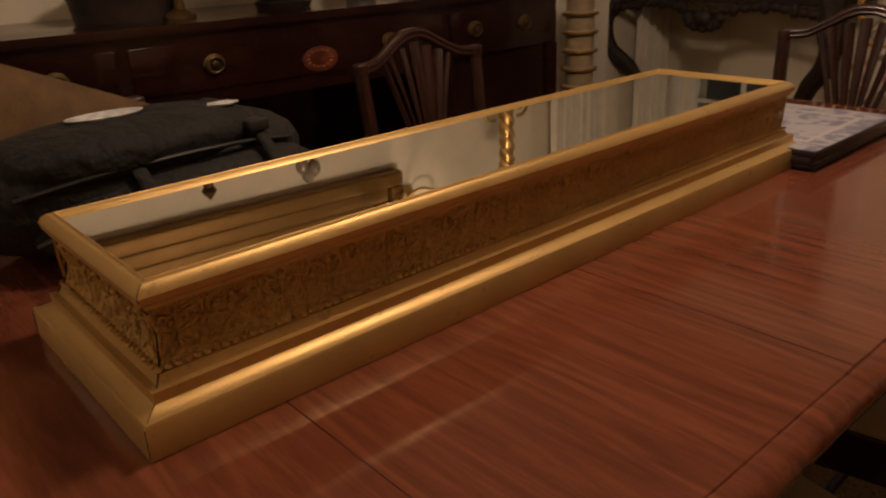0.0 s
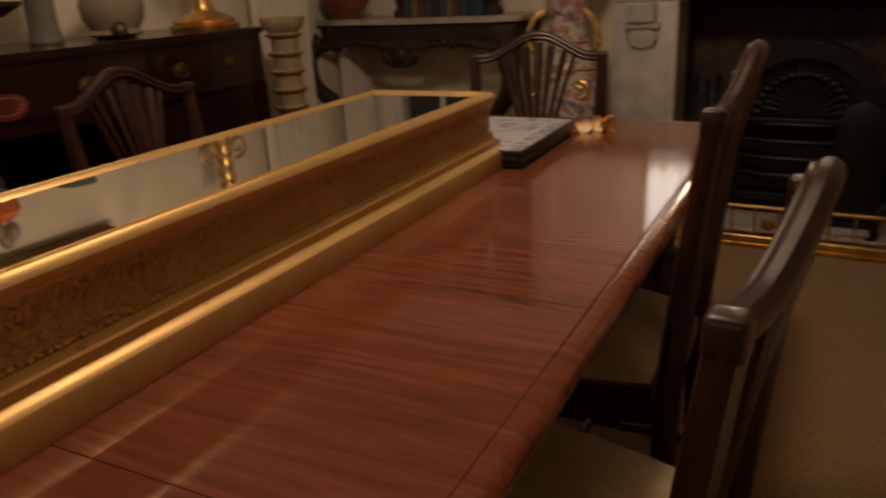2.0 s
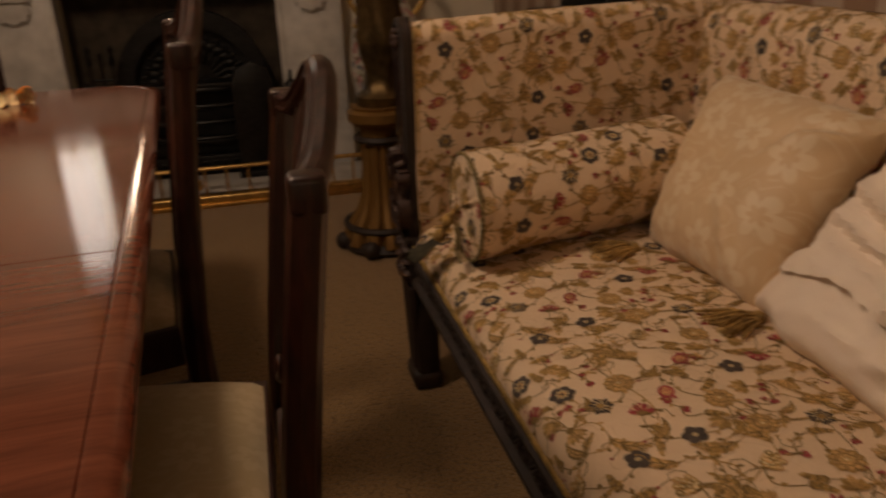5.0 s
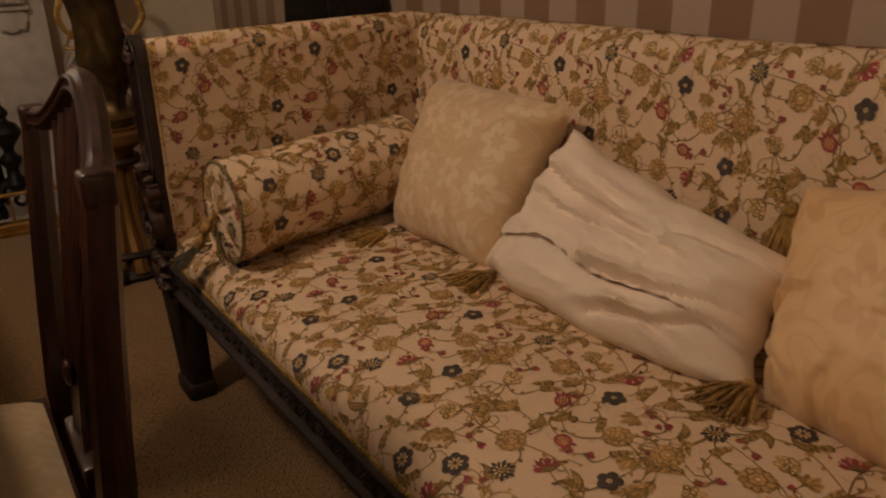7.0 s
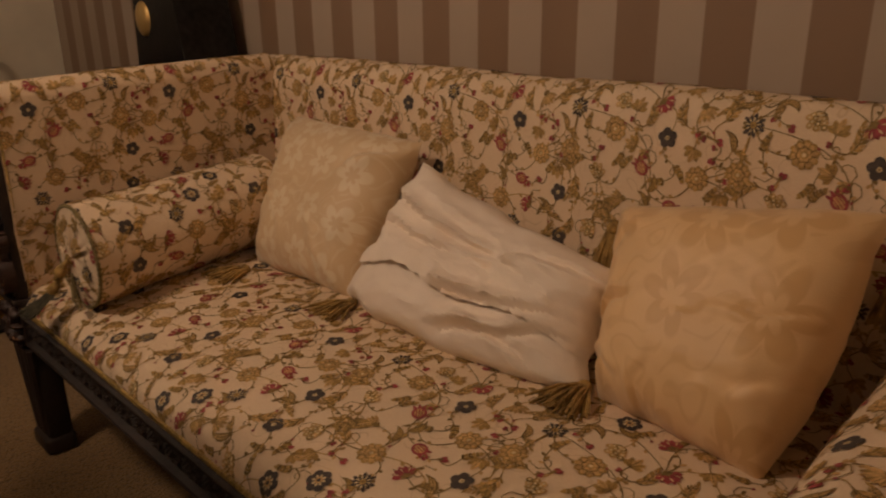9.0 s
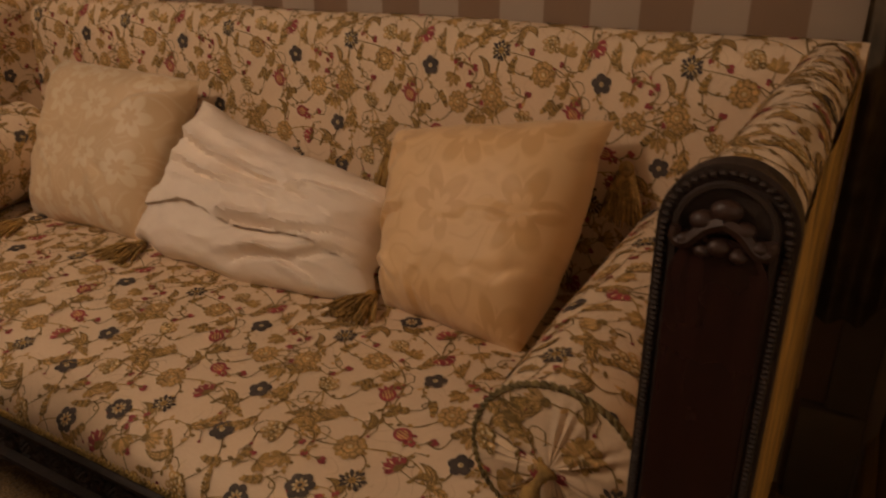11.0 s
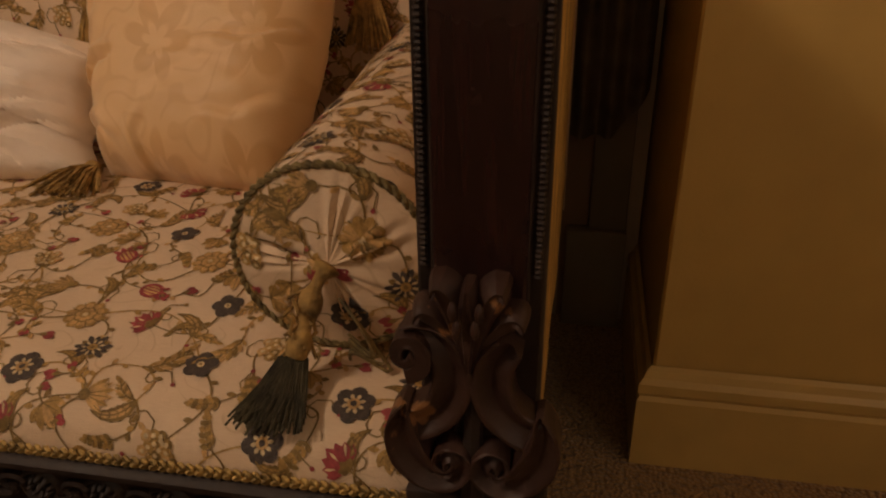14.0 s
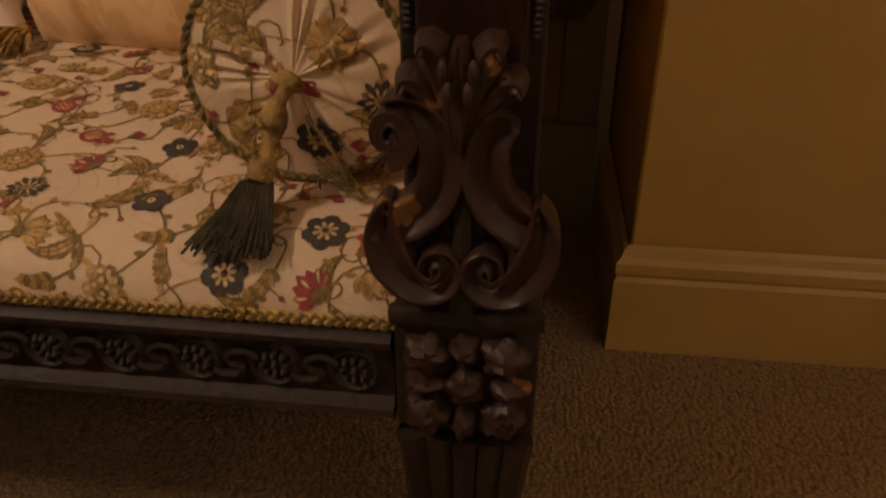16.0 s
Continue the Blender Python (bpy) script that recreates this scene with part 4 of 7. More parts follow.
def build_sofa():
    s = thing("sofa", Matrix(), "long flower-embroidered cream sofa with dark carved wooden arm fronts", "sofa")
    y0, y1 = -1.19, 0.73
    section = smooth_path([(0.513, 0.399), (0.514, 0.415), (0.524, 0.436), (0.56, 0.457), (0.64, 0.470), (0.78, 0.488), (0.95, 0.492), (1.12, 0.485), (1.27, 0.475)], 5)
    arcs = [0.0]
    for a, b in zip(section, section[1:]):
        arcs.append(arcs[-1] + (b - a).length)

    def seat_at(u, v):
        k = v * (len(section) - 1)
        i = min(int(k), len(section) - 2)
        p = section[i].lerp(section[i + 1], k - i)
        y = y0 + (y1 - y0) * u
        lift = 0.008 * (1 - abs(2 * u - 1) ** 6) - 0.006 + bump_noise((p.x, y, 0), 5, 0.006) * min(1, v * 4)
        return (p.x + bump_noise((y, p.y, 3), 6, 0.002), y, p.y + lift * min(1, v * 3))

    seat = part("seat", sheet(90, len(section) - 1, seat_at, lambda u, v: (y0 + (y1 - y0) * u, arcs[round(v * (len(section) - 1))])), FLORAL, s, "domed embroidered seat")
    run, index = along_line(section)
    embroider(seat, lambda a, b: seat_at((a - y0) / (y1 - y0), index(b) / (len(section) - 1)), y0 + 0.002, y1 - 0.002, 0.008, run[-1] - 0.03, (0.07, 0.02), -1.0)
    # back
    face = smooth_path([(1.235, 0.42), (1.235, 0.55), (1.245, 0.70), (1.258, 0.84), (1.268, 0.91), (1.30, 0.945), (1.345, 0.948), (1.385, 0.925), (1.40, 0.87), (1.40, 0.60), (1.40, 0.30)], 5)
    barc = [0.0]
    for a, b in zip(face, face[1:]):
        barc.append(barc[-1] + (b - a).length)
    by0, by1 = -1.255, 0.81

    def back_at(u, v):
        k = v * (len(face) - 1)
        i = min(int(k), len(face) - 2)
        p = face[i].lerp(face[i + 1], k - i)
        y = by0 + (by1 - by0) * u
        return (p.x + bump_noise((y, p.y, 1), 4, 0.008), y, p.y + bump_noise((y, 2, p.y), 3, 0.006) * min(1.0, max(0.0, v * 6 - 1)))

    back = part("backrest", sheet(80, len(face) - 1, back_at, lambda u, v: (by0 + (by1 - by0) * u, barc[round(v * (len(face) - 1))] + 0.37)), FLORAL, s, "tall straight embroidered back")
    brun, bindex = along_line(face)
    embroider(back, lambda a, b: back_at((a - by0) / (by1 - by0), bindex(b) / (len(face) - 1)), by0 + 0.01, by1 - 0.01, 0.05, 0.66, (0.0, 0.13), -1.0)
    # arms: inside, over the top, outside
    for yi, yo, sgn in ((0.72, 0.808, 1), (-1.168, -1.252, -1)):
        t = abs(yo - yi)
        sec = [(0.0, 0.40), (0.0, 0.6), (0.0, 0.78), (0.002, 0.90)] + [(t / 2 - t / 2 * math.cos(a), 0.905 + 0.05 * math.sin(a)) for a in [math.pi * i / 12 for i in range(1, 12)]] + [(t - 0.002, 0.9)]
        sec = [Vector(q) for q in sec]
        ar = [0.0]
        for a, b in zip(sec, sec[1:]):
            ar.append(ar[-1] + (b - a).length)

        def arm_at(u, v, sec=sec, yi=yi, sgn=sgn):
            k = v * (len(sec) - 1)
            i = min(int(k), len(sec) - 2)
            p = sec[i].lerp(sec[i + 1], k - i)
            x = 0.522 + 0.748 * u
            drop = (0.022 if sgn > 0 else 0.004) * (1 - u) ** 1.5 * max(0.0, p.y - 0.5) / 0.45
            return (x, yi + sgn * (p.x + bump_noise((x, p.y, yi), 6, 0.004)), p.y - drop)

        arm = part("arm", sheet(30, len(sec) - 1, arm_at, lambda u, v, ar=ar, sec=sec, yi=yi: (0.53 + 0.74 * u + 0.33 * (yi < 0), ar[round(v * (len(sec) - 1))] + 0.4)), FLORAL, s, "upright padded arm")
        arun, aindex = along_line(sec)
        embroider(arm, lambda a, b, fn=arm_at, at=aindex, n=len(sec) - 1: fn((a - 0.522) / 0.748, at(b) / n), 0.53, 1.265, 0.06, arun[-1] - 0.004, (0.11 if sgn > 0 else 0.26, 0.17), float(sgn))
        out = sheet(20, 6, lambda u, v: (0.505 + 0.88 * u, yo + sgn * (0.002 + bump_noise((u * 3, v * 3, 1), 2, 0.003)), 0.36 + (0.545 + 0.02 * u) * v))
        part("outside_cloth", out, OUTER_CLOTH, arm, "plain gold outside cloth")
        cord = bmesh.new()
        for i in range(88):
            join(cord, ball((0.534, yi + sgn * 0.001, 0.42 + i * 0.0057), (0.004, 0.0045, 0.0036), 6, 4))
        part("gimp", cord, BRAID, arm)
    # Unseen black sheet, added so the seat bounces no light onto the floor.
    part("underside_light_stop", box(0.552, 1.378, -1.19, 0.75, 0.318, 0.324), BLACK_CLOTH, s, "unseen dark sheet added under the seat to stop bounced light", smooth=False)
    part("outer_back", box(1.38, 1.41, -1.25, 0.805, 0.3, 0.9, 0.005), OUTER_CLOTH, s)
    # braid along the seat front
    braid = bmesh.new()
    n = 205
    ring = lathe([(0.0048, -0.0018), (0.0062, 0.0), (0.0048, 0.0018), (0.0034, 0.0), (0.0048, -0.0018)], 10)
    for i in range(n):
        y = -1.155 + i * (0.72 + 1.155) / n
        for dz, tilt in ((0.0030, 28), (-0.0026, -28)):
            c = ring.copy()
            join(braid, c, Matrix.Translation((0.507, y, 0.410 + dz)) @ Euler((0, radians(90), radians(0))).to_matrix().to_4x4() @ Euler((radians(tilt), 0, 0)).to_matrix().to_4x4() @ Matrix.Diagonal((0.55, 0.92, 1.0, 1)))
    ring.free()
    tagged(part("braid", braid, BRAID, s, "looped gold braid"), kind="stuff")
    # carved rail
    pr = [(0.512, 0.402), (0.503, 0.400), (0.499, 0.396), (0.499, 0.390), (0.505, 0.386), (0.513, 0.384), (0.513, 0.331), (0.508, 0.328), (0.501, 0.325), (0.499, 0.319), (0.506, 0.313), (0.55, 0.313), (0.55, 0.400)]
    bm = bmesh.new()
    a = [bm.verts.new((x, -1.15, z)) for x, z in pr]
    b = [bm.verts.new((x, 0.71, z)) for x, z in pr]
    for i in range(len(pr)):
        bm.faces.new((a[i], a[(i + 1) % len(pr)], b[(i + 1) % len(pr)], b[i]))
    rail = part("front_rail", bm, DARK_OAK, s, "dark front rail carved with rosettes")
    def relief(u, v):
        r, t = 0.0265 * v, 2 * math.pi * u
        ring = math.exp(-(((r - 0.0195) / 0.0028) ** 2))
        berries = math.exp(-(((r - 0.0102) / 0.0036) ** 2)) * abs(math.cos(4 * t)) ** 0.7
        eye = math.exp(-((r / 0.0036) ** 2))
        return (0.5135 - 0.0055 * ring - 0.0085 * berries - 0.0095 * eye, r * math.cos(t), r * math.sin(t))

    ros = sheet(64, 18, relief, closed_u=True)
    link = bmesh.new()
    join(link, tube([(0.510, y, z) for y, z in smooth_path([(-0.020, 0.006), (-0.012, 0.012), (0.0, 0.011), (0.006, 0.004), (0.0, -0.003), (-0.004, 0.001)])], 0.0042, 6))
    join(link, tube([(0.510, y, z) for y, z in smooth_path([(0.020, -0.008), (0.012, -0.013), (0.0, -0.012), (-0.006, -0.005), (-0.001, -0.001)])], 0.0042, 6))
    # Carving takes the darker wood to put the rail's shade into its colour.
    first = part("rosette", ros, DARK_OAK, rail)
    firstl = part("guilloche_link", link, DARK_OAK, rail)
    for i in range(27):
        y = -1.116 + i * 0.0685
        for src, at in ((first, y), (firstl, y + 0.034)):
            if i == 0:
                o = src
            else:
                o = new(src.name.split(".")[0], src.data)
                o.parent = rail
            o.location = (0, at, 0.3575)
    arm_front(s, 0.0, 0.963, True)
    arm_front(s, 1.974, 0.945, False)
    for y in (-1.2, 0.75):
        part("back_leg", lathe([(0.03, 0.0), (0.025, 0.05), (0.04, 0.3), (0.04, 0.35)], 10, (1.33, y, 0)), DARK_OAK, s)
    part("seat_frame", box(0.55, 1.38, -1.2, 0.76, 0.318, 0.378), DARK_OAK, s)
    return s


build_sofa()


def bolster(centre, radius, x0, x1, dz_back=0.0, tassel=True, dy_back=0.0):
    b = thing("bolster", Matrix.Translation(centre), "round flower-embroidered bolster with corded end and dark tassel", "bolster", "cushions on the sofa")
    ln = x1 - x0

    def skin(u, v):
        a = 2 * math.pi * u
        r = radius * (1 + bump_noise((math.cos(a), math.sin(a), v * 3), 1.5, 0.05))
        return (x0 + ln * v, r * math.cos(a) + dy_back * v, r * math.sin(a) * 0.97 + dz_back * v)

    roll = part("roll", sheet(36, 12, skin, lambda u, v: (ln * v + 0.4, 2 * math.pi * radius * u), closed_u=True), FLORAL, b)

    def end(u, v):
        a = 2 * math.pi * u
        pleat = 0.0026 * math.sin(a * 17 + 3 * math.sin(3 * a) + 2 * math.sin(7 * a)) * (1 - abs(2 * v - 1)) * (1 + 0.6 * math.sin(5 * a)) + 0.006 * noise.noise(Vector((math.cos(a) * 2, math.sin(a) * 2, v * 2))) * (1 - v)
        r = radius * (0.985 * v + 0.02)
        return (x0 - 0.014 * (1 - v * v) + pleat, r * math.cos(a), r * math.sin(a) * 0.97)

    gathered = part("gathered_end", sheet(140, 8, end, lambda u, v: (0.2 + 0.10 * v * math.cos(2 * math.pi * u), 0.10 * v * math.sin(2 * math.pi * u) + 0.35), closed_u=True), FLORAL, b, "pleated end gathered to the middle")
    girth = 2 * math.pi * radius
    embroider(roll, lambda a, c: skin(c / girth, a / ln), 0.004, ln - 0.004, 0.0, girth, (0.05, 0.2), -1.0)
    embroider(gathered, lambda a, c: end(math.atan2(c, a) / (2 * math.pi), math.hypot(a, c) / radius), -radius, radius, -radius, radius, (0.12, 0.31), -1.0, lambda a, c: 0.012 < math.hypot(a, c) < radius * 0.97)
    cord = bmesh.new()
    n = 120
    for k in (0, math.pi):
        join(cord, tube([(x0 + 0.0024 * math.cos(30 * t + k), (radius + 0.0022 * math.sin(30 * t + k)) * math.cos(t), 0.97 * (radius + 0.0022 * math.sin(30 * t + k)) * math.sin(t)) for t in [2 * math.pi * i / n for i in range(n + 1)]], 0.0028, 6))
    part("cord", cord, CORD, b, "twisted olive cord")
    part("back_end", sheet(24, 2, lambda u, v: (x1 + 0.01 * (1 - v), radius * v * math.cos(2 * math.pi * u) + dy_back, radius * v * math.sin(2 * math.pi * u) * 0.97 + dz_back), closed_u=True), FLORAL, b)
    if tassel:
        head = bmesh.new()
        path = smooth_path([(x0 - 0.012, 0.0, 0.0), (x0 - 0.03, 0.010, -0.018), (x0 - 0.044, 0.016, -0.048), (x0 - 0.058, 0.024, -0.074)], 6)
        join(head, tube(path, [0.010, 0.014, 0.011, 0.007, 0.006, 0.006, 0.008, 0.011, 0.012, 0.012, 0.010, 0.008, 0.006, 0.007, 0.010, 0.012, 0.012, 0.011, 0.010], 12))
        for i in range(14):
            a = i * 2.4
            join(head, tube([(x0 - 0.034 + 0.006 * math.cos(a), 0.02 + 0.011 * math.sin(a), -0.02 - 0.0042 * i), (x0 - 0.044 - 0.001 * i + 0.012 * math.cos(a + 1), 0.02 + 0.016 * math.sin(a + 1), -0.024 - 0.0042 * i)], 0.0018, 5))
        t = part("tassel", head, TASSEL_GOLD, b, "gold knotted tassel head")
        skirt = bmesh.new()
        for i in range(120):
            a = i * 2.399
            q = math.sqrt((i + 0.5) / 120)
            y, x = 0.026 + 0.014 * q * math.sin(a), x0 - 0.058 + 0.011 * q * math.cos(a)
            join(skirt, tube([(x, y, -0.076), (x - 0.024, y + 0.010 * q * math.sin(a) + 0.004, -0.094 + 0.006 * q * math.cos(a)), (x - 0.050 + 0.004 * math.cos(i), y + 0.023 * q * math.sin(a) + 0.010 + 0.003 * math.sin(i * 1.7), -0.110 + 0.008 * q * math.cos(a) - 0.003 * math.sin(i * 3.1))], 0.0016, 4))
        part("tassel_fringe", skirt, TASSEL, t, "dark olive thread fringe")
        bow = bmesh.new()
        for i in range(6):
            a = -0.6 + i * 0.32
            join(bow, tube(smooth_path([(x0 - 0.02, -0.01, -0.03), (x0 - 0.03, -0.03 - 0.006 * i, -0.05 - 0.01 * i), (x0 - 0.034, -0.045 + 0.004 * i, -0.075 - 0.008 * math.cos(a)), (x0 - 0.03, -0.02, -0.062 - 0.006 * i)], 4), 0.0017, 5))
        part("loose_loop", bow, CORD, t)
    return b


bolster((0.0, -1.052, 0.570), 0.098, 0.635, 1.2, 0.03)
bolster((0.0, 0.475, 0.583), 0.116, 0.575, 1.08, 0.025, True, 0.06)


def cushion(name_label, corners, thick, mat, crumple=0.0, seed=0, tassels=(), pinch=0.05, uvs=1.0, bulge=0.0, flap=False, sag=0.0, folds=()):
    """Four corners in turn (top one end, top other end, bottom other end, bottom first end); the front bulges towards -x."""
    a, b, c, d = [Vector(p) for p in corners]
    mid = (a + b + c + d) / 4
    normal = ((c - a).cross(b - d)).normalized()
    if normal.x > 0:
        normal = -normal
    ob = thing("cushion", Matrix.Translation(mid), name_label, "cushion", "cushions on the sofa")
    w, h = (b - a).length, (d - a).length
    n = 80

    def side(sign):
        def fn(u, v):
            s, t = 2 * u - 1, 2 * v - 1
            pu = 0.5 + 0.5 * s * (1 - pinch * (1 - t * t))
            pv = 0.5 + 0.5 * t * (1 - pinch * (1 - s * s))
            p = (a * (1 - pu) + b * pu) * (1 - pv) + (d * (1 - pu) + c * pu) * pv
            p = p + (b - a).normalized() * bulge * max(0.0, s) * max(0.0, 1 - (t - 0.25) ** 2 / 0.9)
            p = p + Vector((-1.0, 0.0, 0.0)) * sag * max(0.0, t) ** 2 * (1 - s * s)
            rag = crumple * 0.9 * noise.noise(Vector((3.1 * s + seed, 3.1 * t, seed)))
            p = p + (d - a).normalized() * rag * t * t + (b - a).normalized() * rag * s * s
            full = ((1 - s**4) * (1 - t**4)) ** 0.55
            out = thick * full * (0.62 if sign > 0 else 0.38)
            q = Vector((u * 3 + seed, v * 3, seed * 1.7))
            w1 = noise.noise(q * 0.7)
            fold = noise.noise(Vector((u * 2.2 + v * 1.5 + w1, v * 4.2 - u * 2.0, seed)))
            thin = noise.noise(Vector((u * 3 + w1 * 2, v * 7 + u * 5, seed + 3)))
            line = 0.56 + 0.10 * math.sin(u * 5.0 + 0.6) + 0.05 * math.sin(u * 11)
            lap = 1 / (1 + math.exp((v - line) * 70)) * max(0.0, 1 - abs(u - 0.55) * 1.7)
            ridge = max(0.0, 1 - abs(fold) * 4.5) ** 1.5
            small = max(0.0, 1 - abs(thin) * 4.0) ** 1.3
            crease = crumple * (0.7 * w1 + 0.42 * ridge + 0.2 * small) + crumple * lap * 0.65 * (crumple > 0.03)
            radial = 0.007 * math.sin(13 * math.atan2(t, s) + seed + 2 * w1) * (abs(s * t) + 0.2) * (s * s + t * t) * full ** 0.5
            for u0, v0, u1, v1, deep, wide in folds:
                # a pulled crease: a valley with a soft ridge beside it, dying away towards its inner end
                lx, ly = u1 - u0, v1 - v0
                f = min(1.0, max(0.0, ((u - u0) * lx + (v - v0) * ly) / (lx * lx + ly * ly)))
                gap = ((u - u0) * ly - (v - v0) * lx) / math.hypot(lx, ly) + 0.02 * math.sin(7 * f + seed)
                off = math.hypot(u - u0 - lx * f, v - v0 - ly * f)
                if off < 4 * wide:
                    crease += (2.6 if flap else 1.7) * deep * (1 - 0.7 * f) * (0.9 * math.exp(-((gap / wide - 1.1) ** 2)) - math.exp(-((gap / (0.6 * wide)) ** 2))) * math.exp(-max(0.0, off - abs(gap)) ** 2 / wide**2)
            ripple = crumple * 0.30 * noise.noise(Vector((u * 9 + 3 * w1, v * 16 - u * 7, seed + 9)))
            return p - mid + normal * sign * (out + (crease + radial + ripple) * full)
        return fn

    front = sheet(n, n, side(1), lambda u, v: (u * w * uvs, v * h * uvs))
    rear = sheet(n, n, side(-1), lambda u, v: (u * w * uvs + 2, v * h * uvs))
    cover = join(front, rear)
    bmesh.ops.remove_doubles(cover, verts=cover.verts[:], dist=0.0008)
    part("cover", cover, mat, ob)
    if flap:
        outer = side(1)

        def fold_over(u, v):
            low = 0.75 - 0.06 * u + 0.030 * math.sin(u * 13 + 0.6) + 0.012 * abs(math.sin(u * 44)) + 0.16 * max(0.0, u - 0.75)
            ruck = 0.006 * (1 + math.sin(u * 17 + 6 * v + 2 * math.sin(u * 5)))
            ends = min(1, u * 4) * min(1, (1 - u) * 6)
            return Vector(outer(u, v * low)) + normal * (0.003 + (0.009 * v**4 + ruck * v * v) * ends)

        part("flap", sheet(70, 30, fold_over), mat, ob, "loose folded-over flap of the cover")
    for k, place in enumerate(tassels):
        o = Vector(place) - mid
        bunch = bmesh.new()
        join(bunch, ball(o, (0.012, 0.014, 0.014), 10, 8))
        for i in range(60):
            a, q = i * 2.399, math.sqrt((i + 0.5) / 60)
            flat = place[2] < 0.55
            e = Vector((-0.075 + 0.012 * math.sin(i), 0.045 * q * math.cos(a), -0.004 + 0.008 * math.sin(i * 1.3))) if flat else Vector((0.018 * q * math.sin(a) - 0.01, 0.030 * q * math.cos(a), -0.085 + 0.006 * math.sin(i)))
            s0 = Vector((0.0, 0.010 * q * math.cos(a), 0.008 * q * math.sin(a)))
            join(bunch, tube([o + s0, o + s0 + e * 0.5 + Vector((0, 0, 0.006)), o + s0 + e], [0.003, 0.0032, 0.0024], 5))
        part("tassel", bunch, TASSEL_GOLD, ob, "old gold tassel")
    return ob, normal, mid


cushion("square cream damask cushion standing against the sofa back", ((1.20, 0.52, 0.807), (1.20, 0.041, 0.797), (0.973, 0.037, 0.487), (0.96, 0.385, 0.487)), 0.15, CREAM_SILK, 0.007, 3, ((0.90, 0.345, 0.497), (0.945, 0.0, 0.497)), 0.03, folds=((0.98, 0.05, 0.72, 0.30, 0.014, 0.05), (0.0, 0.62, 0.35, 0.52, 0.006, 0.05), (0.95, 0.95, 0.70, 0.66, 0.007, 0.05)))
cushion("crumpled white cotton cushion slumped between the silk ones", ((1.18, 0.017, 0.757), (1.13, -0.553, 0.640), (0.975, -0.575, 0.486), (0.985, 0.075, 0.486)), 0.15, WHITE_COTTON, 0.020, 11, (), 0.085, flap=True, sag=0.06, folds=((0.05, 0.30, 0.75, 0.42, 0.010, 0.035), (0.10, 0.48, 0.60, 0.50, 0.008, 0.03), (0.55, 0.75, 1.0, 0.55, 0.012, 0.04), (0.60, 0.92, 0.98, 0.70, 0.012, 0.035), (0.95, 0.15, 0.55, 0.40, 0.007, 0.04), (0.90, 1.0, 0.72, 0.80, 0.010, 0.03)))
cushion("square gold silk cushion leaning against the sofa back", ((1.20, -0.482, 0.744), (1.20, -0.915, 0.819), (0.947, -0.856, 0.486), (0.985, -0.590, 0.487)), 0.16, GOLD_SILK, 0.005, 7, ((1.215, -0.455, 0.70), (1.215, -0.935, 0.735), (0.975, -0.568, 0.505)), 0.03, bulge=0.03, folds=((0.0, 0.66, 0.22, 0.52, 0.016, 0.035), (0.0, 0.80, 0.20, 0.86, 0.014, 0.03), (1.0, 0.46, 0.66, 0.50, 0.008, 0.03), (0.02, 0.30, 0.24, 0.20, 0.006, 0.04), (0.96, 0.70, 0.70, 0.78, 0.006, 0.04), (0.35, 1.0, 0.42, 0.78, 0.005, 0.035)))


# ---- dining table ----
TABLE = Matrix.Translation((0.012, 0.0, 0.0)) @ Matrix.Rotation(radians(3.4), 4, "Z")


def table_outline(grow):
    """Half-rounded long table, its long side along y."""
    x0, x1, ya, yb, r = -1.24 - grow, grow, -1.05 - grow, 1.365 + grow, 0.12
    out = []
    for cx, cy, a0 in ((x1 - r, yb - r, 0), (x0 + r, yb - r, 90), (x0 + r, ya + r, 180), (x1 - r, ya + r, 270)):
        out += arc(cx, cy, r, a0, a0 + 90, 8)
    out += [(x1, ya + r + (yb - ya - 2 * r) * i / 24) for i in range(1, 24)]
    return out


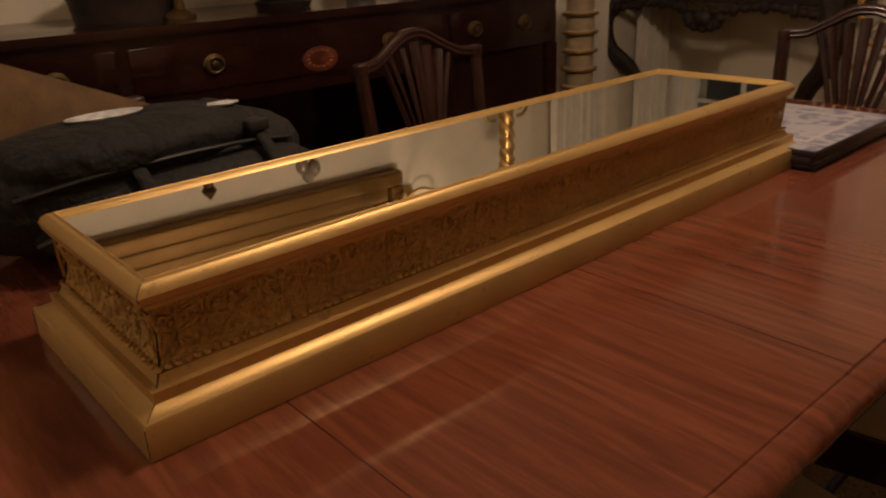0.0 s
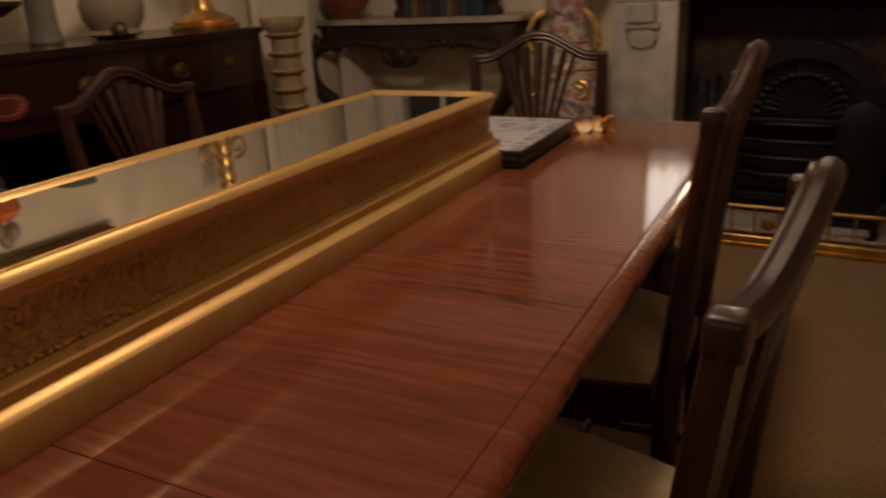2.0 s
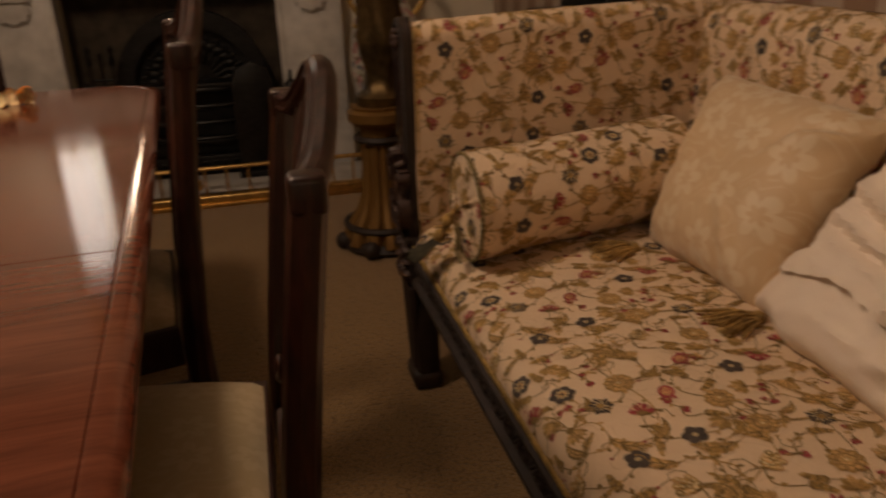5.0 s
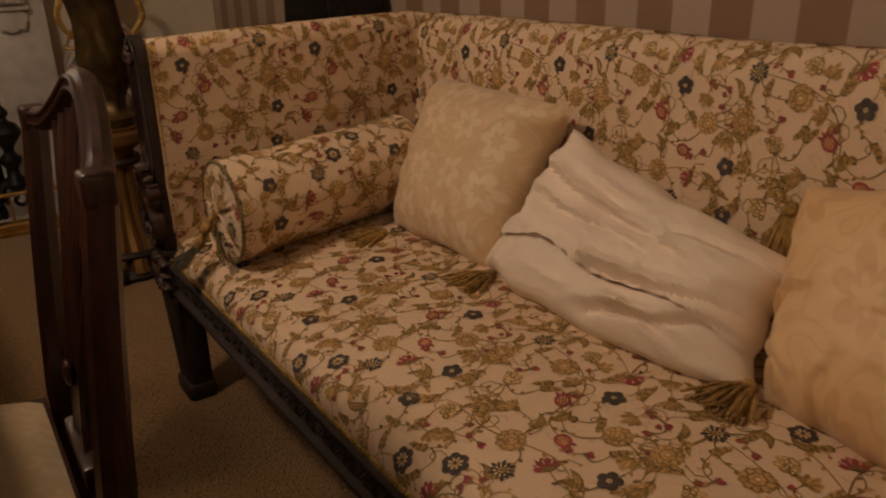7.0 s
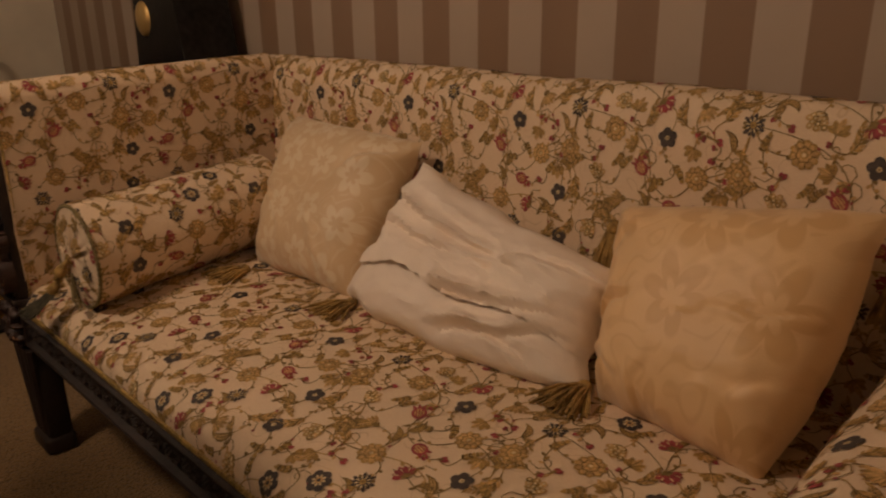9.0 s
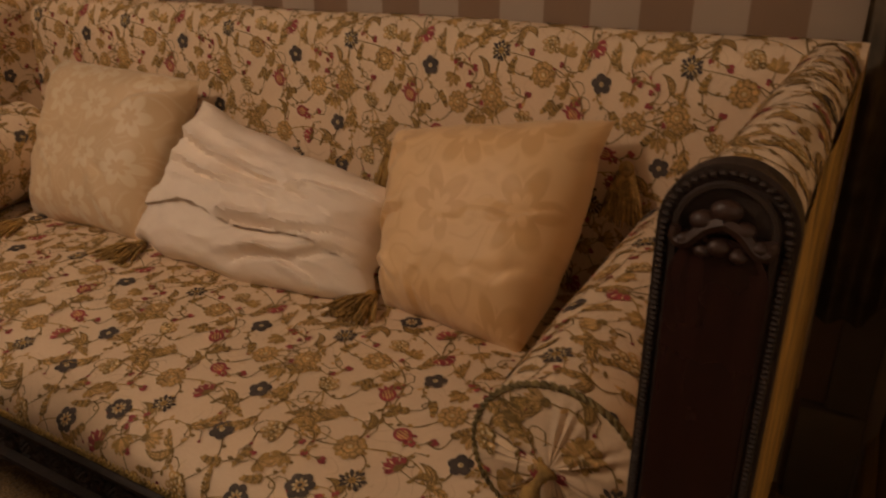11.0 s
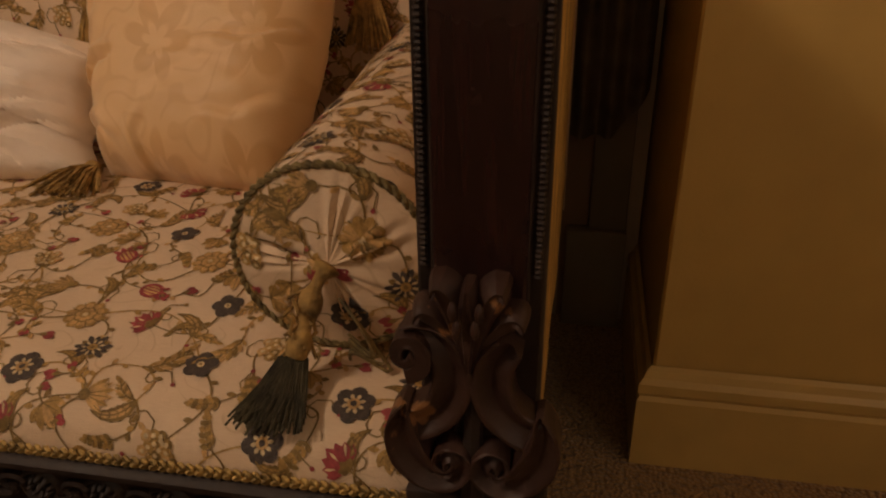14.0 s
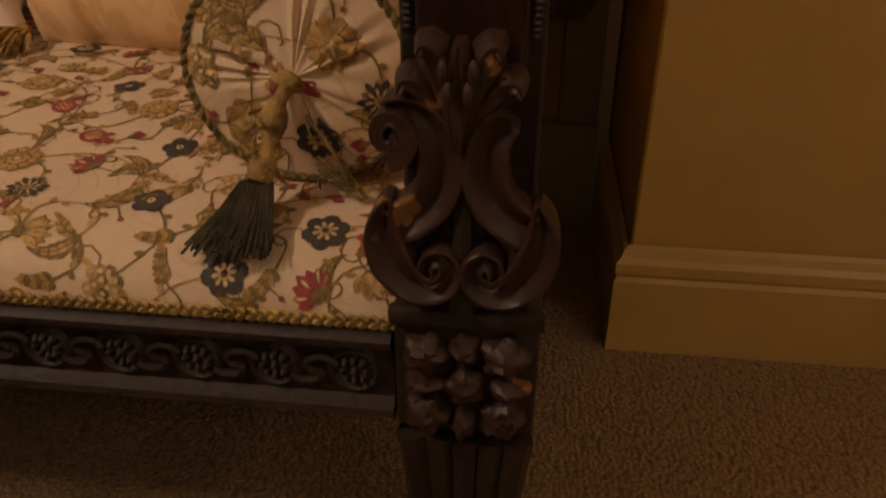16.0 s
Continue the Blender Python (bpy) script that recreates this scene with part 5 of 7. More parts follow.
def build_table():
    t = thing("dining_table", TABLE, "long polished mahogany dining table with moulded edge and turned legs", "table")
    leaves = ((-1.1, -0.4915), (-0.4905, -0.0007), (0.0007, 1.4))
    base = table_outline(-0.034)
    for lo, hi in leaves:
        pts = [(x if lo <= y <= hi or x < -0.16 else min(x, -0.034) if y > hi and hi > 1 else -0.034, min(max(y, lo), hi)) for x, y in base]
        clean = [p for i, p in enumerate(pts) if p != pts[i - 1]]
        part("table_leaf", slab(clean, 0.722, 0.75, "z", 0.0008, 1), MAHOGANY, t, "", angle=25)
    rim = bmesh.new()
    profile = [(-0.034, 0.7499), (-0.0330, 0.7484), (-0.0318, 0.7496), (-0.028, 0.7496), (-0.016, 0.7485), (-0.006, 0.744), (0.0, 0.735), (0.0, 0.728), (-0.006, 0.721), (-0.014, 0.718), (-0.034, 0.718)]
    rings = [[rim.verts.new((x, y, z)) for x, y in table_outline(g)] for g, z in profile]
    k = len(rings[0])
    for p, q in zip(rings, rings[1:]):
        for i in range(k):
            rim.faces.new((p[i], p[(i + 1) % k], q[(i + 1) % k], q[i]))
    part("moulded_edge", rim, MAHOGANY, t, "rounded moulded edge", angle=50)
    part("apron", box(-1.1, -0.14, -0.9, 1.2, 0.63, 0.722, 0.004), MAHOGANY, t)
    legp = [(0.028, 0.0), (0.034, 0.02), (0.024, 0.05), (0.03, 0.1), (0.042, 0.16), (0.06, 0.24), (0.066, 0.30), (0.05, 0.36), (0.034, 0.385), (0.046, 0.40), (0.046, 0.415), (0.032, 0.43), (0.036, 0.47), (0.05, 0.53), (0.06, 0.57), (0.05, 0.6), (0.05, 0.64)]
    for x, y in ((-0.16, 1.18), (-1.08, 1.18), (-0.16, -0.88), (-1.08, -0.88)):
        part("turned_leg", lathe(legp, 20, (x, y, 0)), MAHOGANY_CHAIR, t)
    return t


build_table()


# ---- gilt mirror lying on the table ----
def build_mirror():
    m = thing("gilt_mirror", Matrix.Translation((-0.375, -0.665, 0.7505)) @ Matrix.Rotation(radians(3.7), 4, "Z"), "long gilt-framed pier mirror lying face up on the dining table", "mirror")
    W, L = 0.375, 1.38

    def rail(name, profile, mat, label="", angle=35):
        bm = bmesh.new()
        cut = [((0, 0), (-1, 1)), ((0, L), (-1, -1)), ((-W, L), (1, -1)), ((-W, 0), (1, 1))]
        layer = bm.loops.layers.uv.new("UVMap")
        for s in range(4):
            (p, pd), (q, qd) = cut[s], cut[(s + 1) % 4]
            long = math.hypot(q[0] - p[0], q[1] - p[1])
            n = int(long / 0.02)
            grid = []
            for i in range(n + 1):
                f = i / n
                grid.append([bm.verts.new((p[0] * (1 - f) + q[0] * f + d * (pd[0] * (1 - f) + qd[0] * f), p[1] * (1 - f) + q[1] * f + d * (pd[1] * (1 - f) + qd[1] * f), z)) for d, z in profile])
            for i in range(n):
                for j in range(len(profile) - 1):
                    fc = bm.faces.new((grid[i][j], grid[i + 1][j], grid[i + 1][j + 1], grid[i][j + 1]))
                    for lp, (a, b) in zip(fc.loops, ((i, j), (i + 1, j), (i + 1, j + 1), (i, j + 1))):
                        lp[layer].uv = (a * long / n, b * 0.01)
        return part(name, bm, mat, m, label, angle=angle)

    rail("base", [(0.0, 0.0), (0.0, 0.037), (0.002, 0.040), (0.007, 0.0405), (0.014, 0.043), (0.021, 0.048), (0.027, 0.056), (0.031, 0.064), (0.033, 0.070), (0.036, 0.071)], GILT, "plain gilt base with a coved top")
    rail("frieze", [(0.036, 0.071), (0.039, 0.080), (0.0425, 0.092), (0.0435, 0.104), (0.042, 0.118), (0.039, 0.131), (0.036, 0.139)], GILT_FRIEZE, "gilt frieze with pressed leaf ornament")
    rail("top_moulding", [(0.036, 0.139), (0.032, 0.141), (0.032, 0.145), (0.028, 0.148), (0.0265, 0.156), (0.030, 0.163), (0.036, 0.167), (0.039, 0.1668), (0.041, 0.1665), (0.0417, 0.1680), (0.0428, 0.1690), (0.0440, 0.1680), (0.0447, 0.1655), (0.0463, 0.1640), (0.047, 0.1630), (0.049, 0.1625)], GILT, "rounded gilt top moulding")
    part("mirror_glass", box(-W + 0.0475, -0.0475, 0.0475, L - 0.0475, 0.143, 0.1630), MIRROR, m, "old mirror glass", smooth=False)
    part("backboard", box(-W + 0.02, -0.02, 0.02, L - 0.02, 0.001, 0.06), GILT, m, smooth=False)
    # opened mitres at the two near corners
    for x, sg in ((0.0, 1), (-W, -1)):
        seam = [(x - sg * d, d, z) for d, z in ((-0.0004, 0.004), (-0.0004, 0.036), (0.006, 0.041), (0.020, 0.048), (0.030, 0.064), (0.0385, 0.080), (0.043, 0.104), (0.0385, 0.131), (0.0315, 0.142), (0.0262, 0.156), (0.0295, 0.163), (0.036, 0.1675))]
        part("open_mitre", tube(seam, [0.0005, 0.0006, 0.0005, 0.0005, 0.0008, 0.0014, 0.0016, 0.0012, 0.0006, 0.0006, 0.0005, 0.0005], 6), SOOT, m, "dark crack along an opened mitre")
    # row of small cast beads and leaf tips under the frieze
    row = bmesh.new()
    leafs = bmesh.new()
    d = 0.0345

    def along(p, q, normal):
        ln = (Vector(q) - Vector(p)).length
        n = int(ln / 0.0105)
        for i in range(n + 1):
            c = Vector(p).lerp(Vector(q), i / n)
            b = ball((c.x, c.y, 0.0745), (0.0036, 0.0048, 0.0034) if i % 3 else (0.0032, 0.0032, 0.004), 6, 4)
            join(row, b)
        n = int(ln / 0.058)
        nv = Vector(normal)
        tv = (Vector(q) - Vector(p)).normalized()
        for i in range(n):
            c = Vector(p).lerp(Vector(q), (i + 0.5) / n)

            def w(a, h, o):
                e = c + tv * a * 1.38 - nv * (0.0072 - o * 0.8)
                return (e.x, e.y, h)

            # a palmette: a stem, two scrolling sides and a split foot
            join(leafs, tube([w(0, 0.082, 0.0), w(0, 0.105, -0.002), w(0, 0.132, 0.006)], [0.0028, 0.0022, 0.0028], 6))
            for sg in (-1, 1):
                join(leafs, tube([w(sg * 0.010, 0.082, 0.0012), w(sg * 0.004, 0.093, -0.001), w(0, 0.099, -0.001)], [0.0032, 0.0024, 0.0016], 6))
                join(leafs, tube([w(sg * a, h, o) for a, h, o in ((0.002, 0.104, -0.002), (0.009, 0.108, -0.002), (0.015, 0.117, 0.0), (0.012, 0.127, 0.004), (0.006, 0.124, 0.003), (0.008, 0.118, 0.001))], [0.0018, 0.0028, 0.003, 0.0028, 0.0024, 0.0016], 6))
                join(leafs, tube([w(sg * 0.019, 0.084, 0.0), w(sg * 0.0205, 0.11, -0.002), w(sg * 0.0195, 0.135, 0.006)], [0.0020, 0.0018, 0.0022], 6))

    along((-d, d), (-d, L - d), (1, 0))
    along((-W + d, d), (-d, d), (0, -1))
    along((-W + d, L - d), (-d, L - d), (0, 1))
    along((-W + d, d), (-W + d, L - d), (-1, 0))
    tagged(part("beading", row, GILT, m, "fine gilt beading"), kind="stuff")
    part("leaf_ornament", leafs, GILT_FRIEZE, m, "raised gilt palmettes")
    return m


build_mirror()


# ---- dining chairs ----
def build_chair():
    """Origin on the floor below the middle of the back; the seat lies towards -x, the back leans to +x."""
    c = thing("dining_chair", Matrix(), "mahogany dining chair with arched back, fanned splat and pale damask seat", "chair", "chairs round the table")
    hw = 0.215

    def bow(y):
        return 0.028 * (1 - min(1, abs(y) / hw) ** 2)

    def lean(z):
        return 0.02 * max(0, (0.42 - z) / 0.42) + 0.10 * max(0, z - 0.42) ** 1.25 / 0.5**0.25

    for sg in (-1, 1):
        pts = [(lean(z), sg * (hw - 0.03 + 0.03 * min(1, z / 0.9)), z) for z in (0.0, 0.12, 0.25, 0.38, 0.5, 0.62, 0.74, 0.86, 0.915)]
        part("back_leg", tube(pts, [0.018, 0.020, 0.022, 0.024, 0.0235, 0.022, 0.0205, 0.0195, 0.019], 8, squash=0.9), MAHOGANY_CHAIR, c)
    crest = smooth_path([(-hw - 0.004, 0.915), (-hw + 0.02, 0.918), (-0.15, 0.924), (-0.09, 0.955), (-0.04, 0.982), (0, 0.988), (0.04, 0.982), (0.09, 0.955), (0.15, 0.924), (hw - 0.02, 0.918), (hw + 0.004, 0.915)], 4)
    rail = part("crest_rail", tube([(lean(p[1]) + bow(p[0]), p[0], p[1]) for p in crest], [0.0150] + [0.0152] * (len(crest) - 2) + [0.0150], 10, squash=1.1), MAHOGANY_CHAIR, c, "moulded serpentine top rail")
    for off in (-0.007, 0.007):
        part("reeding", tube([(lean(p[1]) + bow(p[0]) - 0.014, p[0], p[1] + off) for p in crest], 0.0036, 6), MAHOGANY_CHAIR, rail)
    for sg in (-1, 1):
        part("ear", box(lean(0.92) - 0.019, lean(0.92) + 0.016, sg * hw - 0.017, sg * hw + 0.017, 0.896, 0.934, 0.007, 3), MAHOGANY_CHAIR, rail)
    for k in (-2, -1, 0, 1, 2):
        top = (lean(0.95) + 0.024, k * 0.045, 0.965 - abs(k) * 0.014)
        mid = (lean(0.78) + 0.014, k * 0.030, 0.80)
        low = (lean(0.6), k * 0.011, 0.60)
        part("splat_bar", tube(smooth_path([top, mid, low, (lean(0.49), k * 0.016, 0.485)], 4), [0.0165, 0.0165, 0.016, 0.015, 0.013, 0.011, 0.0095, 0.009, 0.009, 0.009, 0.010, 0.011, 0.012], 10, squash=0.45), MAHOGANY_CHAIR, c)
    for sg in (-1, 1):
        part("splat_side", tube(smooth_path([(lean(0.92) + 0.018, sg * 0.125, 0.93), (lean(0.8) + 0.012, sg * 0.085, 0.80), (lean(0.65), sg * 0.045, 0.64), (lean(0.55), sg * 0.03, 0.55)], 4), 0.008, 8), MAHOGANY_CHAIR, c)
    part("shoe", box(lean(0.48) - 0.014, lean(0.48) + 0.014, -0.075, 0.075, 0.47, 0.51, 0.006), MAHOGANY_CHAIR, c)
    part("rosette", ball((lean(0.62) - 0.012, 0, 0.615), (0.008, 0.016, 0.02), 10, 6), MAHOGANY_CHAIR, c)
    seat = [(-0.02, -0.19), (-0.42, -0.25), (-0.445, -0.225), (-0.455, 0.0), (-0.445, 0.225), (-0.42, 0.25), (-0.02, 0.19)]
    part("seat_rail", slab(seat, 0.415, 0.488, "z", 0.004), MAHOGANY_CHAIR, c)

    def pad(u, v):
        x = -0.025 - 0.415 * u
        w = 0.186 + 0.062 * u
        s = 2 * v - 1
        dome = (1 - abs(2 * u - 1) ** 3.5) * (1 - abs(s) ** 3.5)
        return (x, w * s, 0.487 + 0.040 * max(0, dome) ** 0.6)

    part("seat_pad", sheet(22, 22, pad, lambda u, v: (0.415 * u, 0.42 * v)), SEAT_CLOTH, c, "pale damask drop-in seat")
    for sg in (-1, 1):
        part("front_leg", tube([(-0.42, sg * 0.215, 0.39), (-0.42, sg * 0.2, 0.2), (-0.42, sg * 0.2, 0.0)], [0.022, 0.019, 0.016], 4), MAHOGANY_CHAIR, c)
        part("side_stretcher", tube([(-0.42, sg * 0.2, 0.17), (0.01, sg * 0.185, 0.17)], 0.011, 6), MAHOGANY_CHAIR, c)
    part("cross_stretcher", tube([(-0.22, -0.19, 0.17), (-0.22, 0.19, 0.17)], 0.010, 6), MAHOGANY_CHAIR, c)
    return c


chair = build_chair()
chair.matrix_basis = Matrix.Translation((0.154, -0.105, 0)) @ Matrix.Rotation(radians(-1), 4, "Z") @ Matrix.Diagonal((1, 1, 0.982, 1))
tagged(copy_thing(chair, Matrix.Translation((0.006, 0.445, 0)) @ Matrix.Rotation(radians(5), 4, "Z") @ Matrix.Diagonal((1, 1, 1.06, 1))), "mahogany dining chair pushed under the long side of the table")
tagged(copy_thing(chair, Matrix.Translation((-0.745, 1.50, 0)) @ Matrix.Rotation(radians(105), 4, "Z")), "mahogany dining chair standing at the end of the table")
tagged(copy_thing(chair, Matrix.Translation((-1.43, 0.49, 0)) @ Matrix.Rotation(radians(185), 4, "Z")), "mahogany dining chair between the table and the sideboard")

# ---- fireplace wall ----
NY = 3.06
for nm, x0, x1, z0, z1 in (("wall_north_left", -1.40, -0.64, 0, 2.6), ("wall_north_sill", -2.40, -1.40, 0, 1.24), ("wall_north_head", -2.40, -1.40, 2.34, 2.6), ("wall_north_corner", -2.6, -2.40, 0, 2.6), ("wall_north_right", 0.39, 1.5, 0, 2.6), ("wall_north_top", -0.64, 0.39, 1.05, 2.6)):
    structure(nm, box(x0, x1, NY, NY + 0.12, z0, z1), WALL_PAINT, "cream painted chimney wall", smooth=False)
structure("fireback", box(-0.70, 0.45, NY + 0.30, NY + 0.36, 0, 1.1), SOOT, "sooty brick fireback", smooth=False)
for x0, x1 in ((-0.70, -0.64), (0.39, 0.45)):
    structure("fire_cheek", box(x0, x1, NY + 0.12, NY + 0.30, 0, 1.05), SOOT, "sooty brick cheek", smooth=False)
structure("fire_soffit", box(-0.70, 0.45, NY + 0.12, NY + 0.30, 1.05, 1.1), SOOT, smooth=False)


WINDOW_PAINT = material("white_window_paint", (0.74, 0.71, 0.64), 0.4, spread=0.05, scale=10, bump=0.08, bump_scale=90)
PANE = bpy.data.materials.new("window_glass")
PANE.use_nodes = True
PANE.node_tree.nodes["Principled BSDF"].inputs["Roughness"].default_value = 0.02
PANE.node_tree.nodes["Principled BSDF"].inputs["Transmission Weight"].default_value = 1.0


def build_window():
    """Sash window over the console, dark outside; it is met in the mirror on the table."""
    w = tagged(thing("window_1", Matrix.Translation((-1.90, NY, 1.24)), "white painted sash window with small panes, dark outside", "window"), kind="structure")
    for x0, x1, z0, z1 in ((-0.50, -0.44, 0.061, 1.04), (0.44, 0.50, 0.061, 1.04), (-0.50, 0.50, 1.041, 1.10), (-0.50, 0.50, 0.0, 0.06)):
        part("window_frame", box(x0, x1, 0.02, 0.09, z0, z1, 0.004), WINDOW_PAINT, w)
    part("window_sill", box(-0.54, 0.54, -0.05, 0.02, -0.03, 0.0, 0.006), WINDOW_PAINT, w)
    for side in (-0.55, 0.55):
        part("architrave", box(side - 0.045, side + 0.045, -0.022, 0.0, 0.003, 1.14, 0.006), WINDOW_PAINT, w)
    for x in (-0.147, 0.147):
        part("glazing_bar", box(x - 0.011, x + 0.011, 0.035, 0.065, 0.061, 1.04, 0.003), WINDOW_PAINT, w)
    for i in range(1, 4):
        z = 0.06 + 0.98 * i / 4
        t = 0.022 if i == 2 else 0.011
        for x in (-0.294, 0.0, 0.294):
            part("glazing_bar", box(x - 0.135, x + 0.135, 0.036, 0.064, z - t, z + t, 0.003), WINDOW_PAINT, w)
    for x in (-0.294, 0.0, 0.294):
        for i in range(4):
            p = part("pane", box(x - 0.134, x + 0.134, 0.048, 0.052, 0.062 + 0.245 * i, 0.304 + 0.245 * i), PANE, w, smooth=False)
            p.visible_shadow = False


build_window()


def build_fireplace():
    f = thing("chimneypiece", Matrix.Translation((-0.125, 2.9, 0)), "white marble chimneypiece with carved corbels on its jambs", "fireplace")
    for sg, c in ((-1, -0.66), (1, 0.64)):
        part("jamb", box(c - 0.15, c + 0.15, 0.0, 0.16, 0.0, 1.02, 0.006), MARBLE, f)
        part("plinth", box(c - 0.165, c + 0.165, -0.015, 0.0, 0.0, 0.26, 0.006), MARBLE, f)
        edge = c - sg * 0.15
        part("slip", box(edge - 0.014, edge + 0.014, -0.012, 0.004, 0.262, 1.02, 0.004), MARBLE, f)
        corbel = bmesh.new()
        box(c - 0.08, c + 0.08, -0.05, 0.0, 0.90, 0.925, 0.004, 2, corbel)
        box(c - 0.065, c + 0.065, -0.075, 0.0, 0.925, 1.02, 0.012, 3, corbel)
        for k in range(5):
            join(corbel, tube([(c - 0.044 + k * 0.022, -0.076, 0.935), (c - 0.044 + k * 0.022, -0.08, 1.01)], 0.008, 6))
        part("corbel", corbel, MARBLE, f)
        leaf = slab([(c + 0.075 * math.sin(a) * (1 - 0.25 * (a > 2) * (4.2 - a > 0)), 0.86 + 0.06 * math.cos(a)) for a in [2 * math.pi * i / 20 for i in range(20)]], -0.028, 0.0, "y", 0.012, 3)
        part("carved_shell", leaf, MARBLE, f)
    part("frieze", box(-0.81, 0.79, 0.0, 0.16, 1.021, 1.2, 0.006), MARBLE, f)
    part("mantel_shelf", box(-0.90, 0.88, -0.10, 0.16, 1.201, 1.245, 0.008), MARBLE, f)
    return f


build_fireplace()


def build_grate():
    g = thing("fire_grate", Matrix.Translation((-0.07, 3.02, 0.0)), "black cast-iron register grate with arched hood", "fire grate")
    arch = [(-0.36, 0.10)] + [(0.36 * math.cos(a), 0.47 + 0.36 * math.sin(a)) for a in [math.pi - math.pi * i / 24 for i in range(25)]] + [(0.36, 0.10)]
    inner = [(0.28, 0.10)] + [(0.28 * math.cos(a), 0.47 + 0.28 * math.sin(a)) for a in [math.pi * i / 24 for i in range(25)]] + [(-0.28, 0.10)]
    part("hood", slab(arch + inner, -0.03, 0.04, "y", 0.005), IRON, g)
    part("hood_plate", slab(arch, 0.05, 0.07, "y"), IRON, g)
    relief = bmesh.new()
    for i in range(16):
        a = math.pi * (i + 0.5) / 16
        join(relief, ball((0.20 * math.cos(a), 0.045, 0.47 + 0.20 * math.sin(a)), (0.035, 0.02, 0.025), 8, 6))
        join(relief, tube([(0.11 * math.cos(a), 0.045, 0.47 + 0.11 * math.sin(a)), (0.25 * math.cos(a + 0.1), 0.04, 0.47 + 0.25 * math.sin(a + 0.1))], [0.012, 0.006], 6))
    tagged(part("cast_relief", relief, IRON, g), kind="stuff")
    for z in (0.22, 0.30, 0.38, 0.46):
        part("fire_bar", tube([(-0.25, -0.05, z), (-0.12, -0.10, z), (0.12, -0.10, z), (0.25, -0.05, z)], 0.012, 8), IRON, g)
    part("basket", box(-0.26, 0.26, -0.04, 0.05, 0.12, 0.2, 0.01), IRON, g)
    part("top_plate", box(-0.27, 0.27, -0.11, 0.05, 0.465, 0.49, 0.006), IRON, g)
    part("apron", box(-0.25, 0.25, -0.09, -0.05, 0.03, 0.13, 0.01), IRON, g)
    pierced = bmesh.new()
    for i in range(9):
        join(pierced, tube([(-0.2 + i * 0.05 + 0.018 * math.cos(t), -0.095, 0.08 + 0.022 * math.sin(t)) for t in [2 * math.pi * k / 12 for k in range(13)]], 0.006, 6))
    part("pierced_front", pierced, IRON, g)
    return g


build_grate()


def build_andiron(x, y):
    a = thing("firedog", Matrix.Translation((x, y, 0.0)), "black baluster firedog with spired finial on the hearth", "firedog", "firedogs on the hearth")
    part("baluster", lathe([(0.03, 0.16), (0.05, 0.19), (0.03, 0.22), (0.022, 0.25), (0.04, 0.28), (0.045, 0.30), (0.02, 0.33), (0.03, 0.36), (0.062, 0.40), (0.066, 0.42), (0.05, 0.45), (0.022, 0.465), (0.018, 0.48), (0.030, 0.495), (0.028, 0.51), (0.010, 0.53), (0.006, 0.57)], 16), IRON, a)
    for sg in (-1, 1):
        part("foot", tube(smooth_path([(0, 0, 0.20), (sg * 0.05, -0.01, 0.19), (sg * 0.085, -0.02, 0.13), (sg * 0.075, -0.025, 0.06), (sg * 0.11, -0.03, 0.02)], 4), [0.022] * 8 + [0.018] * 8 + [0.02], 8), IRON, a)
    part("billet_bar", tube([(0, 0.02, 0.2), (0, 0.25, 0.19)], 0.013, 6), IRON, a)
    part("scroll", tube([(p[0], -0.02, p[1]) for p in spiral(0.0, 0.12, 0.01, 0.05, 90, 1.3, 20)], 0.010, 6), IRON, a)


build_andiron(0.372, 2.64)
build_andiron(-0.50, 2.64)


def build_fire_screen():
    c = thing("fire_screen", Matrix.Translation((0.20, 2.80, 0.045)), "tall black fire screen panel leaning beside the grate", "fire screen")
    part("panel", slab([(-0.10, 0.0), (-0.10, 0.44), (-0.075, 0.52), (0.0, 0.555), (0.075, 0.52), (0.10, 0.44), (0.10, 0.0)], -0.02, 0.02, "y", 0.008), IRON, c)
    part("foot", box(-0.11, 0.11, -0.05, 0.05, -0.0, 0.03, 0.006), IRON, c)


build_fire_screen()


def build_fire_tools():
    t = thing("fire_irons", Matrix.Translation((-0.46, 2.86, 0.045)), "black fire irons on a stand at the hearth", "fire irons")
    part("stand", tube([(0, 0, 0), (0, 0, 0.62)], 0.008, 6), IRON, t)
    part("base", lathe([(0.07, 0.0), (0.07, 0.015), (0.02, 0.03)], 14), IRON, t)
    for k, x in enumerate((-0.05, 0.05)):
        part("tool", tube([(x, -0.02, 0.06), (x, -0.02, 0.58)], 0.006, 6), IRON, t)
        part("handle", lathe([(0.006, 0.56), (0.014, 0.58), (0.010, 0.62), (0.015, 0.64), (0.004, 0.66)], 8, (x, -0.02, 0)), IRON, t)
    part("cross_arm", tube([(-0.06, 0, 0.5), (0.06, 0, 0.5)], 0.006, 6), IRON, t)


build_fire_tools()
structure("hearth", box(-0.95, 0.75, 2.56, 2.885, 0.0, 0.045, 0.006), MARBLE, "pale stone hearth slab")


